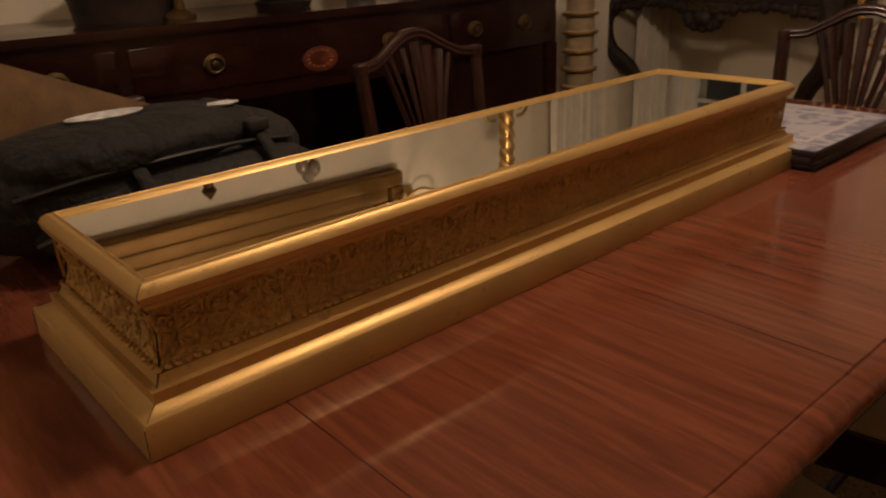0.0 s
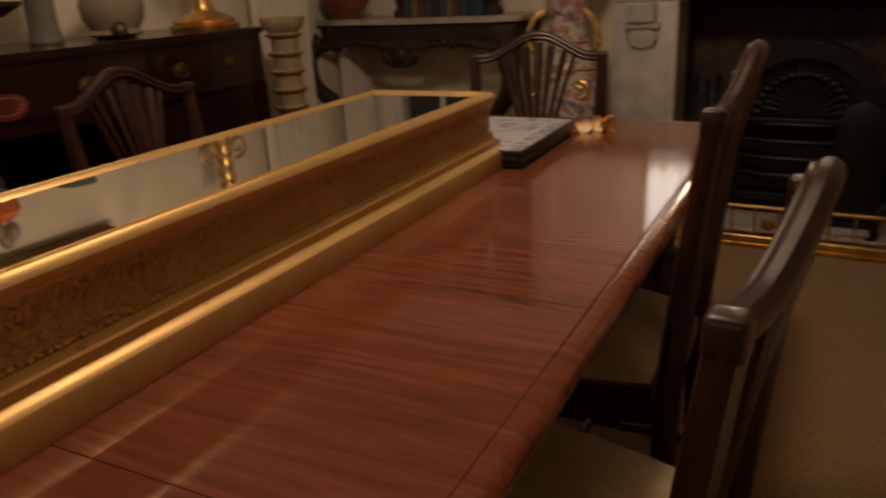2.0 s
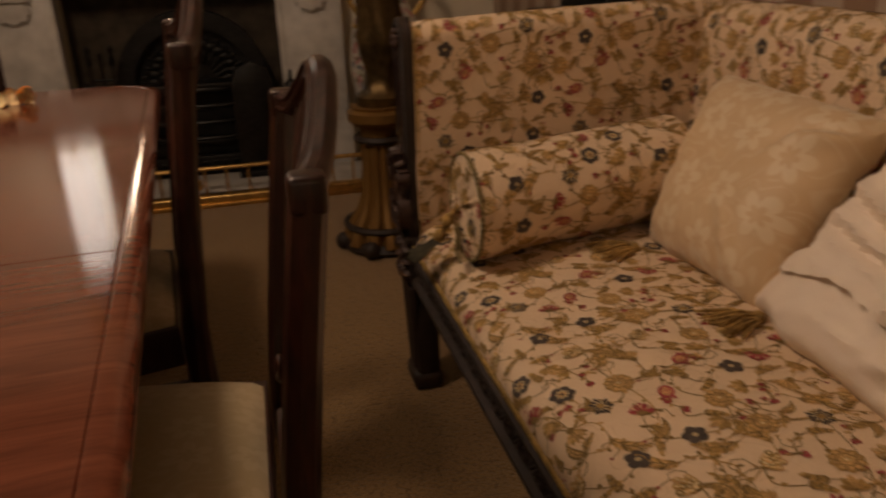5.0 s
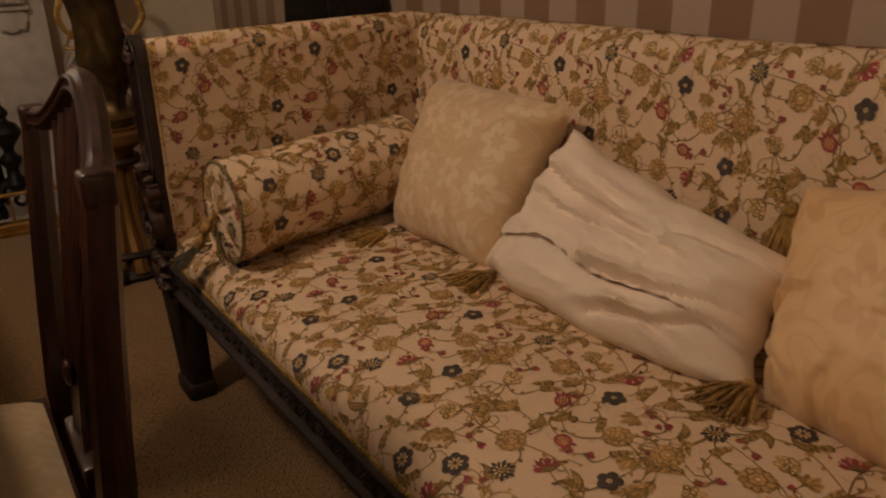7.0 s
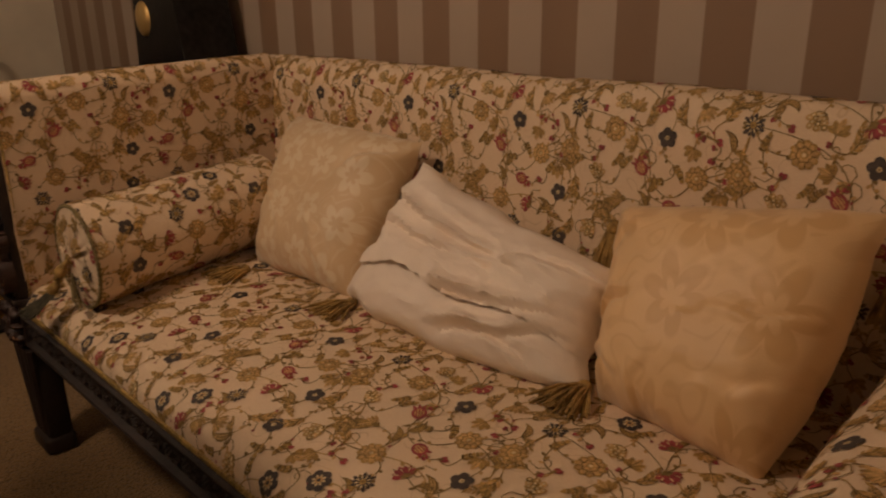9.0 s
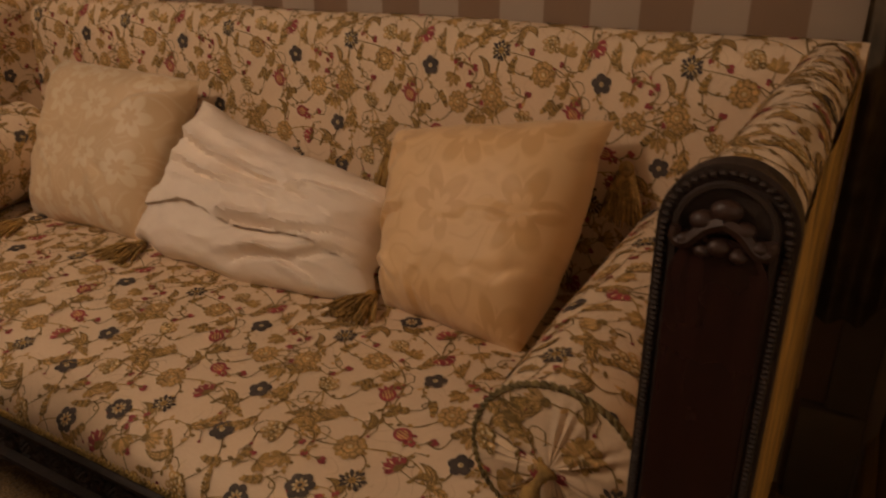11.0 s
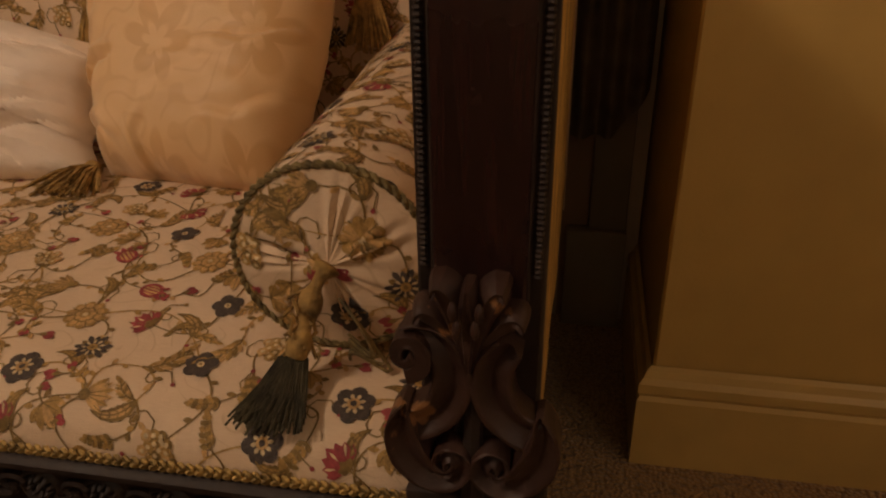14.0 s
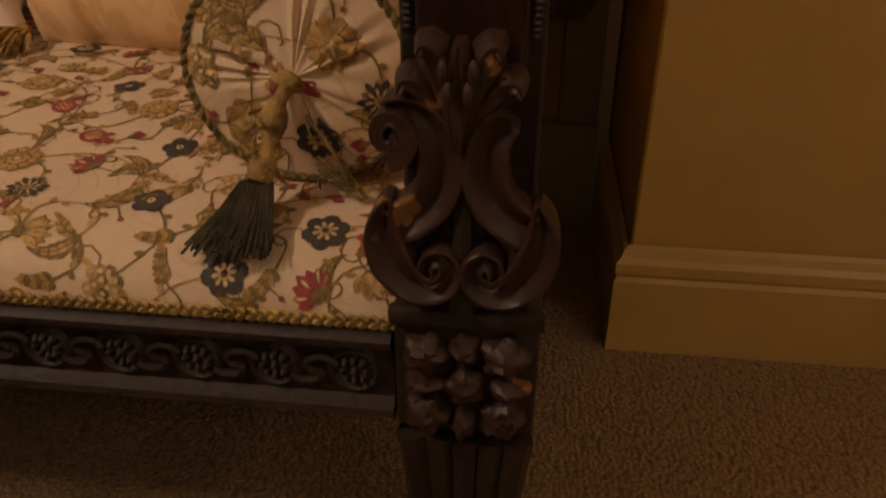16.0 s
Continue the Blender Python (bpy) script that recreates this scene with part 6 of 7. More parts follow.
def build_fender():
    f = thing("fender", Matrix.Translation((-0.10, 2.50, 0.0)), "low brass hearth fender with upright bars and a rail", "fender")
    part("base_rail", box(-0.86, 0.84, -0.02, 0.04, 0.0, 0.055, 0.012, 3), BRASS, f)
    part("plinth", box(-0.87, 0.85, -0.035, 0.052, 0.0, 0.02, 0.006), BRASS, f)
    part("top_rail", tube([(-0.85, 0.01, 0.175), (0.83, 0.01, 0.175)], 0.010, 8), BRASS, f)
    for i in range(18):
        x = -0.83 + i * 0.0965
        part("bar", tube([(x, 0.01, 0.05), (x, 0.01, 0.172)], 0.006, 6), BRASS, f)
    for x in (-0.85, 0.0, 0.83):
        part("rosette", lathe([(0.03, 0.0), (0.03, 0.012), (0.012, 0.02)], 12, (0, 0, 0)), BRASS, f).matrix_basis = Matrix.Translation((x, -0.01, 0.11)) @ Matrix.Rotation(radians(90), 4, "X")


build_fender()

PORCELAIN_LIGHT = material("white_porcelain", (0.28, 0.235, 0.17), 0.25, spread=0.06, scale=10, bump=0.02)


def painted_porcelain():
    m = bpy.data.materials.new("painted_porcelain")
    m.use_nodes = True
    g = Graph(m)
    at = g.n.new("ShaderNodeTexCoord").outputs["Object"]
    big = g.n.new("ShaderNodeTexVoronoi")
    big.inputs["Scale"].default_value = 22.0
    sway = g.v("MULTIPLY", g.v("SUBTRACT", g.noise(at, 26.0, 3.0)[1], (0.5, 0.5, 0.5)), (0.07, 0.07, 0.07))
    g.put(big.inputs["Vector"], g.v("ADD", at, sway))
    r, gg, b = g.split(big.outputs["Color"])
    tone = g.blend(g.near(big.outputs["Distance"], 0.40, 0.5), (0.60, 0.56, 0.50, 1), g.blend(g.near(r, 0.5, 0.55), (0.20, 0.22, 0.26, 1), (0.50, 0.24, 0.24, 1)))
    tone = g.blend(g.near(g.noise(at, 30.0, 3.0)[0], 0.36, 0.42), tone, (0.16, 0.18, 0.10, 1))
    g.l.new(tone, g.b.inputs["Base Color"])
    g.b.inputs["Roughness"].default_value = 0.18
    return m


PAINTED = painted_porcelain()
PORCELAIN_BLUE = material("pale_blue_porcelain", (0.17, 0.17, 0.14), 0.2, spread=0.1, scale=20, bump=0.02)
STONE_TOP = material("veined_marble_top", (0.42, 0.38, 0.32), 0.3, spread=0.25, scale=9, bump=0.03)


def build_tall_vase(x, y, label):
    v = thing("floor_vase", Matrix.Translation((x, y, 0)), label, "vase", "vases beside the fireplace")
    part("body", lathe([(0.10, 0.0), (0.13, 0.02), (0.12, 0.06), (0.10, 0.10), (0.13, 0.22), (0.17, 0.40), (0.185, 0.55), (0.175, 0.68), (0.14, 0.78), (0.10, 0.84), (0.085, 0.92), (0.09, 1.02), (0.13, 1.12), (0.15, 1.16)], 32), PAINTED, v, "flower-painted porcelain body")
    for z, r in ((0.10, 0.104), (0.735, 0.160), (0.86, 0.098), (1.155, 0.152)):
        part("gilt_band", tube([(r * math.cos(t), r * math.sin(t), z) for t in [2 * math.pi * i / 32 for i in range(33)]], 0.008, 6), GILT_BRIGHT, v)
    for sg in (-1, 1):
        pts = smooth_path([(sg * 0.13, -0.05, 0.78), (sg * 0.18, -0.07, 0.86), (sg * 0.15, -0.07, 0.96), (sg * 0.10, -0.05, 1.0)], 6)
        part("handle", tube(pts, 0.014, 8), GILT_BRIGHT, v)
        part("scroll_mount", tube([(sg * 0.11 + p[0], -0.14, p[1]) for p in spiral(0, 0.64, 0.01, 0.05, 0, 1.3, 20)], 0.009, 6), GILT_BRIGHT, v)
    for a in (-2.2, -1.57, -0.9):
        medal = ball((0.186 * math.cos(a), 0.186 * math.sin(a), 0.50 + 0.14 * math.cos(a * 5)), (0.045, 0.045, 0.055), 12, 8)
        part("medallion", medal, PORCELAIN_LIGHT, v)
        part("flower_knob", ball((0.2 * math.cos(a + 0.3), 0.2 * math.sin(a + 0.3), 0.36), (0.03, 0.03, 0.025), 10, 6), PAINTED, v)
    return v


build_tall_vase(-1.10, 2.72, "tall painted porcelain vase with gilt mounts")
build_tall_vase(0.86, 2.78, "painted porcelain vase half hidden behind a gilt pedestal")


def build_console():
    c = thing("console_table", Matrix.Translation((-2.0, 2.78, 0)), "dark carved console table with a serpentine marble top", "console table")
    top = [(-0.66, 0.26), (-0.66, -0.08), (-0.55, -0.15), (-0.35, -0.12), (0.0, -0.18), (0.35, -0.12), (0.55, -0.15), (0.66, -0.08), (0.66, 0.26)]
    part("marble_top", slab(top, 0.955, 0.985, "z", 0.006), STONE_TOP, c)
    part("frieze", slab([(x * 0.95, y * 0.9 + 0.01) for x, y in top], 0.87, 0.954, "z", 0.006), DARK_OAK, c)
    carve = bmesh.new()
    for i in range(25):
        x = -0.58 + i * 0.0483
        join(carve, ball((x, -0.145 - 0.02 * math.cos(x * 9), 0.86 - 0.03 * math.cos(x * 5.2) ** 2), (0.03, 0.02, 0.022 + 0.012 * (i % 3 == 0)), 8, 6))
    for k in range(7):
        a = math.pi * k / 6
        join(carve, ball((0.09 * math.cos(a), -0.18, 0.80 - 0.04 * math.sin(a)), (0.03, 0.025, 0.03), 8, 6))
    join(carve, ball((0, -0.19, 0.80), (0.05, 0.03, 0.045), 10, 8))
    tagged(part("carved_apron", carve, DARK_OAK, c), kind="stuff")
    for sg in (-1, 1):
        pts = smooth_path([(sg * 0.58, -0.10, 0.88), (sg * 0.64, -0.16, 0.78), (sg * 0.62, -0.15, 0.62), (sg * 0.52, -0.08, 0.50), (sg * 0.47, -0.05, 0.36), (sg * 0.50, -0.08, 0.18), (sg * 0.58, -0.14, 0.04), (sg * 0.62, -0.16, 0.02)], 5)
        k = len(pts)
        part("cabriole_leg", tube(pts, [0.055 - 0.03 * i / k for i in range(k)], 10), DARK_OAK, c)
        part("knee_carving", ball((sg * 0.63, -0.2, 0.76), (0.04, 0.035, 0.06), 10, 8), DARK_OAK, c)
    return c


build_console()


def build_book(x, h, w, mat, lean=0.0):
    b = thing("book", Matrix.Translation((x, 2.80, 0.9855)) @ Matrix.Rotation(radians(lean), 4, "Y"), "upright cloth-bound book on the marble console top", "book", "books on the console")
    part("cover", box(-w / 2, w / 2, -0.07, 0.07, 0.0, h, 0.003), mat, b)
    part("pages", box(-w / 2 + 0.003, w / 2 - 0.003, -0.068, 0.074, 0.004, h - 0.004), PORCELAIN_LIGHT, b)


BOOKS = [material("book_cloth", c, 0.6, spread=0.2, scale=30) for c in ((0.03, 0.05, 0.10), (0.10, 0.03, 0.03), (0.02, 0.03, 0.04), (0.16, 0.13, 0.09), (0.03, 0.06, 0.06))]
for i in range(11):
    build_book(-2.02 + i * 0.043, 0.20 + 0.03 * ((i * 7) % 4) / 3, 0.036, BOOKS[(i * 3) % 5])
for x, mat in ((-2.09, DARK_OAK), (-1.54, DARK_OAK)):
    e = thing("bookend", Matrix.Translation((x, 2.80, 0.9855)), "dark carved bookend on the marble console top", "bookend", "bookends on the console")
    part("block", lathe([(0.05, 0.0), (0.055, 0.02), (0.03, 0.05), (0.045, 0.10), (0.04, 0.17), (0.015, 0.22)], 12), mat, e)
bowl = thing("bowl", Matrix.Translation((-2.42, 2.72, 0.9855)), "reddish patterned bowl on the marble console top", "bowl")
part("dish", lathe([(0.05, 0.0), (0.06, 0.01), (0.12, 0.06), (0.15, 0.11), (0.145, 0.11), (0.11, 0.06), (0.0, 0.02)], 24), material("red_glaze", (0.22, 0.07, 0.04), 0.3, spread=0.4, scale=30), bowl)


# ---- sideboard ----
def build_sideboard():
    s = thing("sideboard", Matrix.Translation((-2.0, 0.5, 0)), "long dark mahogany sideboard with bowed front and oval inlay", "sideboard")
    ya, yb = -1.2, 1.09

    def front(y):
        return 0.035 * math.cos((y + 0.05) * 1.5) - 0.02

    ys = [ya + (yb - ya) * i / 40 for i in range(41)]
    top = [(front(y) + 0.02, y) for y in ys] + [(-0.59, yb), (-0.59, ya)]
    part("top", slab(top, 0.995, 1.02, "z", 0.005), SIDEBOARD_WOOD, s, "polished top")
    mid = [(y) for y in ys if -0.72 <= y <= 0.48]
    part("case", slab([(front(y), y) for y in ys] + [(-0.58, yb), (-0.58, ya)], 0.80, 0.9945, "z"), SIDEBOARD_WOOD, s)
    for lo, hi, z0, z1 in ((-0.66, 0.46, 0.822, 0.962), (0.50, 1.05, 0.84, 0.962), (-1.16, -0.70, 0.84, 0.962)):
        yy = [lo + (hi - lo) * i / 16 for i in range(17)]
        d = part("drawer", slab([(front(y) + 0.006, y) for y in yy] + [(front(y) - 0.02, y) for y in yy[::-1]], z0, z1, "z", 0.003), SIDEBOARD_WOOD, s, "mahogany drawer front")
        for y in ((lo + 0.24, hi - 0.24) if hi - lo > 0.7 else (lo + 0.12, hi - 0.16)):
            x = front(y) + 0.008
            plate = lathe([(0.030, 0.0), (0.030, 0.003), (0.024, 0.005), (0.012, 0.006), (0.010, 0.014), (0.004, 0.016)], 20, squash=(1, 1.15))
            h = part("handle", plate, DARK_BRASS, d, "oval brass ring handle")
            h.matrix_basis = Matrix.Translation((x, y, 0.895)) @ Matrix.Rotation(radians(90), 4, "Y") @ Matrix.Rotation(radians(0), 4, "Z")
            part("ring", tube([(0.012, 0.026 * math.cos(t), 0.022 * math.sin(t) - 0.002) for t in [2 * math.pi * i / 20 for i in range(21)]], 0.003, 6), DARK_BRASS, d).matrix_basis = Matrix.Translation((x, y, 0.895))
    inlay = bmesh.new()
    y0 = -0.06
    outline = [(y0 + 0.066 * math.cos(t), 0.868 + 0.040 * math.sin(t)) for t in [2 * math.pi * i / 28 for i in range(28)]]
    join(inlay, slab(outline, front(y0) + 0.0055, front(y0) + 0.009, "x", 0.001))
    fan = bmesh.new()
    for i in range(14):
        a = 2 * math.pi * i / 14
        join(fan, ball((front(y0) + 0.009, y0 + 0.045 * math.cos(a), 0.868 + 0.027 * math.sin(a)), (0.0015, 0.009, 0.006), 8, 4))
    pane = part("inlay", inlay, material("satinwood_inlay", (0.12, 0.028, 0.014), 0.35, spread=0.3, scale=40), s, "oval satinwood fan inlay")
    part("inlay_fan", fan, material("fan_inlay", (0.20, 0.055, 0.024), 0.35, spread=0.3, scale=40), pane)
    part("lower_rail", slab([(front(y) + 0.004, y) for y in mid] + [(front(y) - 0.03, y) for y in mid[::-1]], 0.775, 0.80, "z", 0.003), SIDEBOARD_WOOD, s)
    for y in (yb - 0.03, 0.50, -0.68, ya + 0.03):
        part("leg", tube([(-0.02, y, 0.80), (-0.02, y, 0.4), (-0.02, y, 0.0)], [0.032, 0.026, 0.018], 4), SIDEBOARD_WOOD, s)
    part("side_cupboard", box(-0.56, -0.03, 0.52, yb - 0.01, 0.2, 0.80), SIDEBOARD_WOOD, s)
    part("back_panel", box(-0.585, -0.55, ya, yb, 0.2, 0.80), SIDEBOARD_WOOD, s)
    return s


build_sideboard()


def ware(name, x, y, profile, mat, label, category, z=1.0205, extra=None, seg=28):
    o = thing(name, Matrix.Translation((x, y, z)), label, category)
    part("body", lathe(profile, seg), mat, o)
    if extra:
        part(extra[0], extra[1], extra[2], o)
    return o


ware("footed_dish", -2.22, 0.45, [(0.09, 0.0), (0.10, 0.02), (0.05, 0.04), (0.05, 0.08), (0.16, 0.10), (0.215, 0.13), (0.22, 0.145), (0.20, 0.14), (0.0, 0.115)], DARK_OAK, "dark footed stand on the sideboard", "stand")
ware("plate", -2.22, 0.45, [(0.10, 0.0), (0.21, 0.02), (0.235, 0.035), (0.23, 0.04), (0.19, 0.028), (0.0, 0.012)], PORCELAIN_LIGHT, "large white plate on a dark stand", "plate", 1.164)
ware("plate", -2.22, 0.47, [(0.07, 0.0), (0.10, 0.012), (0.13, 0.03), (0.125, 0.034), (0.0, 0.014)], PORCELAIN_BLUE, "small pale blue dish stacked on a plate", "plate", 1.206)
ware("vase", -2.26, 0.79, [(0.055, 0.0), (0.06, 0.01), (0.05, 0.05), (0.048, 0.16), (0.055, 0.22), (0.07, 0.28)], PORCELAIN_BLUE, "pale green cylindrical vase on the sideboard", "vase")
ware("tureen", -2.24, 1.06, [(0.07, 0.0), (0.10, 0.015), (0.085, 0.03), (0.11, 0.07), (0.115, 0.12), (0.10, 0.16), (0.105, 0.17), (0.06, 0.21), (0.015, 0.23), (0.02, 0.25), (0.005, 0.27)], PORCELAIN_LIGHT, "white porcelain jar with gilt feet on the sideboard", "jar", extra=("gilt_foot", ball((0.09, -0.05, 0.03), (0.03, 0.03, 0.03), 10, 8), DARK_BRASS))
lamp_stand = ware("lamp_base", -2.24, 1.50, [(0.14, 0.0), (0.145, 0.015), (0.12, 0.025), (0.13, 0.035), (0.09, 0.055), (0.05, 0.07), (0.035, 0.10), (0.04, 0.14), (0.03, 0.16), (0.028, 0.62), (0.05, 0.64), (0.02, 0.66)], BRASS, "ornate brass lamp base with curling arms on the sideboard", "lamp")
for k in range(3):
    part("twist", tube([(0.028 * math.cos(a + k * 2.09), 0.028 * math.sin(a + k * 2.09), 0.17 + a * 0.028) for a in [i * 0.4 for i in range(38)]], 0.010, 6), GILT, lamp_stand)
for sg in (-1, 1):
    part("arm", tube([(0.0, sg * (0.085 + p[0]), p[1]) for p in spiral(0, 0.30, 0.012, 0.055, 0, 1.3, 20)], 0.008, 6), GILT, lamp_stand, "curled arm")
ornament = ware("china_ornament", -2.22, 0.47, [(0.05, 0.0), (0.055, 0.01), (0.045, 0.03), (0.06, 0.06), (0.065, 0.09), (0.045, 0.115), (0.03, 0.125)], material("orange_glaze", (0.62, 0.17, 0.05), 0.25, spread=0.2, scale=40), "orange and white china ornament standing on stacked plates", "ornament", 1.222)
for a, b, c in ((0.0, -0.022, 0.15), (0.01, 0.022, 0.165), (0.0, 0.0, 0.19)):
    part("white_blossom", ball((a, b, c), (0.024, 0.024, 0.034), 12, 8), PORCELAIN_LIGHT, ornament, "white china blossom")
ware("brown_tray", -2.3, -0.05, [(0.16, 0.0), (0.17, 0.06), (0.19, 0.12), (0.18, 0.12), (0.15, 0.02), (0.0, 0.015)], DARK_OAK, "shallow dark wooden bowl on the sideboard", "bowl")
holder = ware("candelabrum", -2.15, 0.06, [(0.05, 0.0), (0.05, 0.012), (0.02, 0.03), (0.014, 0.10), (0.024, 0.14), (0.014, 0.2), (0.03, 0.27), (0.04, 0.29), (0.022, 0.31), (0.016, 0.33), (0.026, 0.345), (0.004, 0.375)], DARK_BRASS, "turned brass candelabrum with two leafy arms on the sideboard", "candelabrum")
for sg in (-1, 1):
    part("arm", tube(smooth_path([(0, sg * 0.02, 0.27), (0, sg * 0.06, 0.255), (0, sg * 0.10, 0.28), (0, sg * 0.13, 0.275)], 4), [0.010, 0.012, 0.014, 0.014, 0.013, 0.012, 0.011, 0.011, 0.010, 0.009, 0.007, 0.005, 0.003], 8, squash=0.6), DARK_BRASS, holder)


IVORY = material("ivory_lacquer", (0.40, 0.31, 0.19), 0.35, spread=0.15, scale=25, bump=0.1)


def build_column(x, y):
    c = thing("column_stand", Matrix.Translation((x, y, 0)), "ringed cream and gold column stand beside the sideboard", "column")
    z = 0.0
    part("plinth", box(-0.10, 0.10, -0.10, 0.10, 0.0, 0.08, 0.008), IVORY, c)
    ringed = [(0.085, 0.08)]
    for i in range(11):
        z = 0.10 + i * 0.08
        ringed += [(0.062, z), (0.062, z + 0.055), (0.072, z + 0.06), (0.072, z + 0.075)]
    ringed += [(0.065, 0.98), (0.09, 1.0), (0.10, 1.03), (0.10, 1.045)]
    part("shaft", lathe(ringed, 24), IVORY, c)
    for i in range(11):
        part("gilt_band", tube([(0.074 * math.cos(t), 0.074 * math.sin(t), 0.168 + i * 0.08) for t in [2 * math.pi * k / 24 for k in range(25)]], 0.007, 6), GILT_DULL, c)


build_column(-2.10, 1.82)


# ---- gilt pedestal with a carved figure stand ----
def build_pedestal(x, y):
    p = thing("pedestal", Matrix.Translation((x, y, 0)), "fluted gilt pedestal with flared foot and dark bands", "pedestal")
    for i in range(12):
        a = 2 * math.pi * i / 12
        pts = [((r) * math.cos(a), (r) * math.sin(a), z) for r, z in ((0.135, 0.03), (0.125, 0.08), (0.085, 0.14), (0.062, 0.22), (0.056, 0.34), (0.058, 0.44))]
        part("flute", tube(pts, [0.034, 0.032, 0.024, 0.019, 0.017, 0.018], 8), GILT_DULL, p)
    part("foot", lathe([(0.15, 0.0), (0.165, 0.02), (0.15, 0.045), (0.10, 0.06)], 20), DARK_OAK, p)
    for z, r in ((0.10, 0.145), (0.43, 0.082)):
        part("dark_band", tube([(r * math.cos(t), r * math.sin(t), z) for t in [2 * math.pi * i / 24 for i in range(25)]], 0.014, 6), DARK_OAK, p)
    part("capital", lathe([(0.07, 0.44), (0.075, 0.47), (0.10, 0.485), (0.115, 0.50), (0.115, 0.53), (0.095, 0.54), (0.10, 0.55), (0.0, 0.552)], 24), GILT_DULL, p)
    for i in range(6):
        a = 2 * math.pi * i / 6
        part("toe", ball((0.16 * math.cos(a), 0.16 * math.sin(a), 0.035), (0.035, 0.035, 0.035), 10, 6), DARK_OAK, p)
    return p


build_pedestal(0.625, 1.78)


def build_statue(x, y):
    """A plain draped shape, without features."""
    bm = lathe([(0.085, 0.0), (0.09, 0.03), (0.06, 0.05), (0.05, 0.09), (0.075, 0.16), (0.085, 0.24), (0.07, 0.33), (0.075, 0.42), (0.09, 0.50), (0.07, 0.58), (0.035, 0.62), (0.045, 0.67), (0.03, 0.73)], 28)
    for v in bm.verts:
        a = math.atan2(v.co.y, v.co.x)
        k = 1 + 0.18 * math.sin(5 * a + v.co.z * 14) * (v.co.z > 0.06)
        v.co.x *= k
        v.co.y *= k
        v.co.x += 0.02 * math.sin(v.co.z * 6)
    o = part("statue", bm, DARK_BRASS, None, angle=60)
    o.location = (x, y, 0.553)
    return tagged(o, "dark gilt draped statue on a fluted pedestal", "statue")


build_statue(0.635, 1.79)


def build_dark_cabinet():
    c = thing("cabinet", Matrix.Translation((1.30, 1.45, 0)), "dark carved cabinet standing behind the end of the sofa", "cabinet")
    part("case", box(-0.18, 0.18, -0.30, 0.12, 0.0, 0.88, 0.006), DARK_OAK, c)
    part("door", box(-0.19, -0.181, -0.26, 0.08, 0.08, 0.82, 0.003), DARK_OAK, c)
    t = thing("mantel_clock", Matrix.Translation((1.34, 1.45, 0.8805)), "black waisted clock case with gilt relief on a cabinet", "clock")
    part("case", slab([(-0.26, 0.0), (-0.235, 0.08), (-0.20, 0.25), (-0.15, 0.4), (0.06, 0.4), (0.085, 0.25), (0.10, 0.08), (0.115, 0.0)], -0.10, 0.10, "x", 0.008), IRON, t)
    part("relief", ball((-0.10, 0.02, 0.16), (0.02, 0.05, 0.06), 12, 8), GILT, t)


build_dark_cabinet()


# ---- things on the table ----
def willow():
    m = bpy.data.materials.new("blue_printed_board")
    m.use_nodes = True
    g = Graph(m)
    at = g.n.new("ShaderNodeTexCoord").outputs["Object"]
    x, y, z = g.split(at)
    ink = g.near(g.noise(at, 34.0, 5.0)[0], 0.44, 0.52)
    sx = g.f("ABSOLUTE", g.f("DIVIDE", x, 0.15))
    sy = g.f("ABSOLUTE", g.f("DIVIDE", y, 0.205))
    rim = g.f("MAXIMUM", sx, sy)
    border = g.near(g.f("ABSOLUTE", g.f("SUBTRACT", rim, 0.66)), 0.035, 0.045)
    tone = g.blend(ink, (0.52, 0.52, 0.58, 1), (0.22, 0.22, 0.34, 1))
    tone = g.blend(border, tone, (0.62, 0.60, 0.60, 1))
    g.l.new(tone, g.b.inputs["Base Color"])
    g.b.inputs["Roughness"].default_value = 0.3
    return m


WILLOW = willow()
for k in range(3):
    b = thing("place_mat", TABLE @ Matrix.Translation((-0.545 + 0.004 * k, 0.885 - 0.003 * k, 0.7505 + k * 0.0145)) @ Matrix.Rotation(radians((1.5, -1.0, 0.6)[k]), 4, "Z"), "blue and white printed table mat with black edge, stacked", "table mat", "table mats stacked on the table")
    part("board", box(-0.15, 0.15, -0.205, 0.205, 0.0, 0.0125, 0.003), BLACK_FELT, b)
    part("printed_face", box(-0.147, 0.147, -0.202, 0.202, 0.0126, 0.0138), WILLOW, b, smooth=False)

ORANGE = material("orange_peel", (0.75, 0.24, 0.02), 0.45, spread=0.12, scale=60, bump=0.4, bump_scale=300)
PITH = material("peel_pith", (0.86, 0.70, 0.42), 0.8, spread=0.1, scale=50)


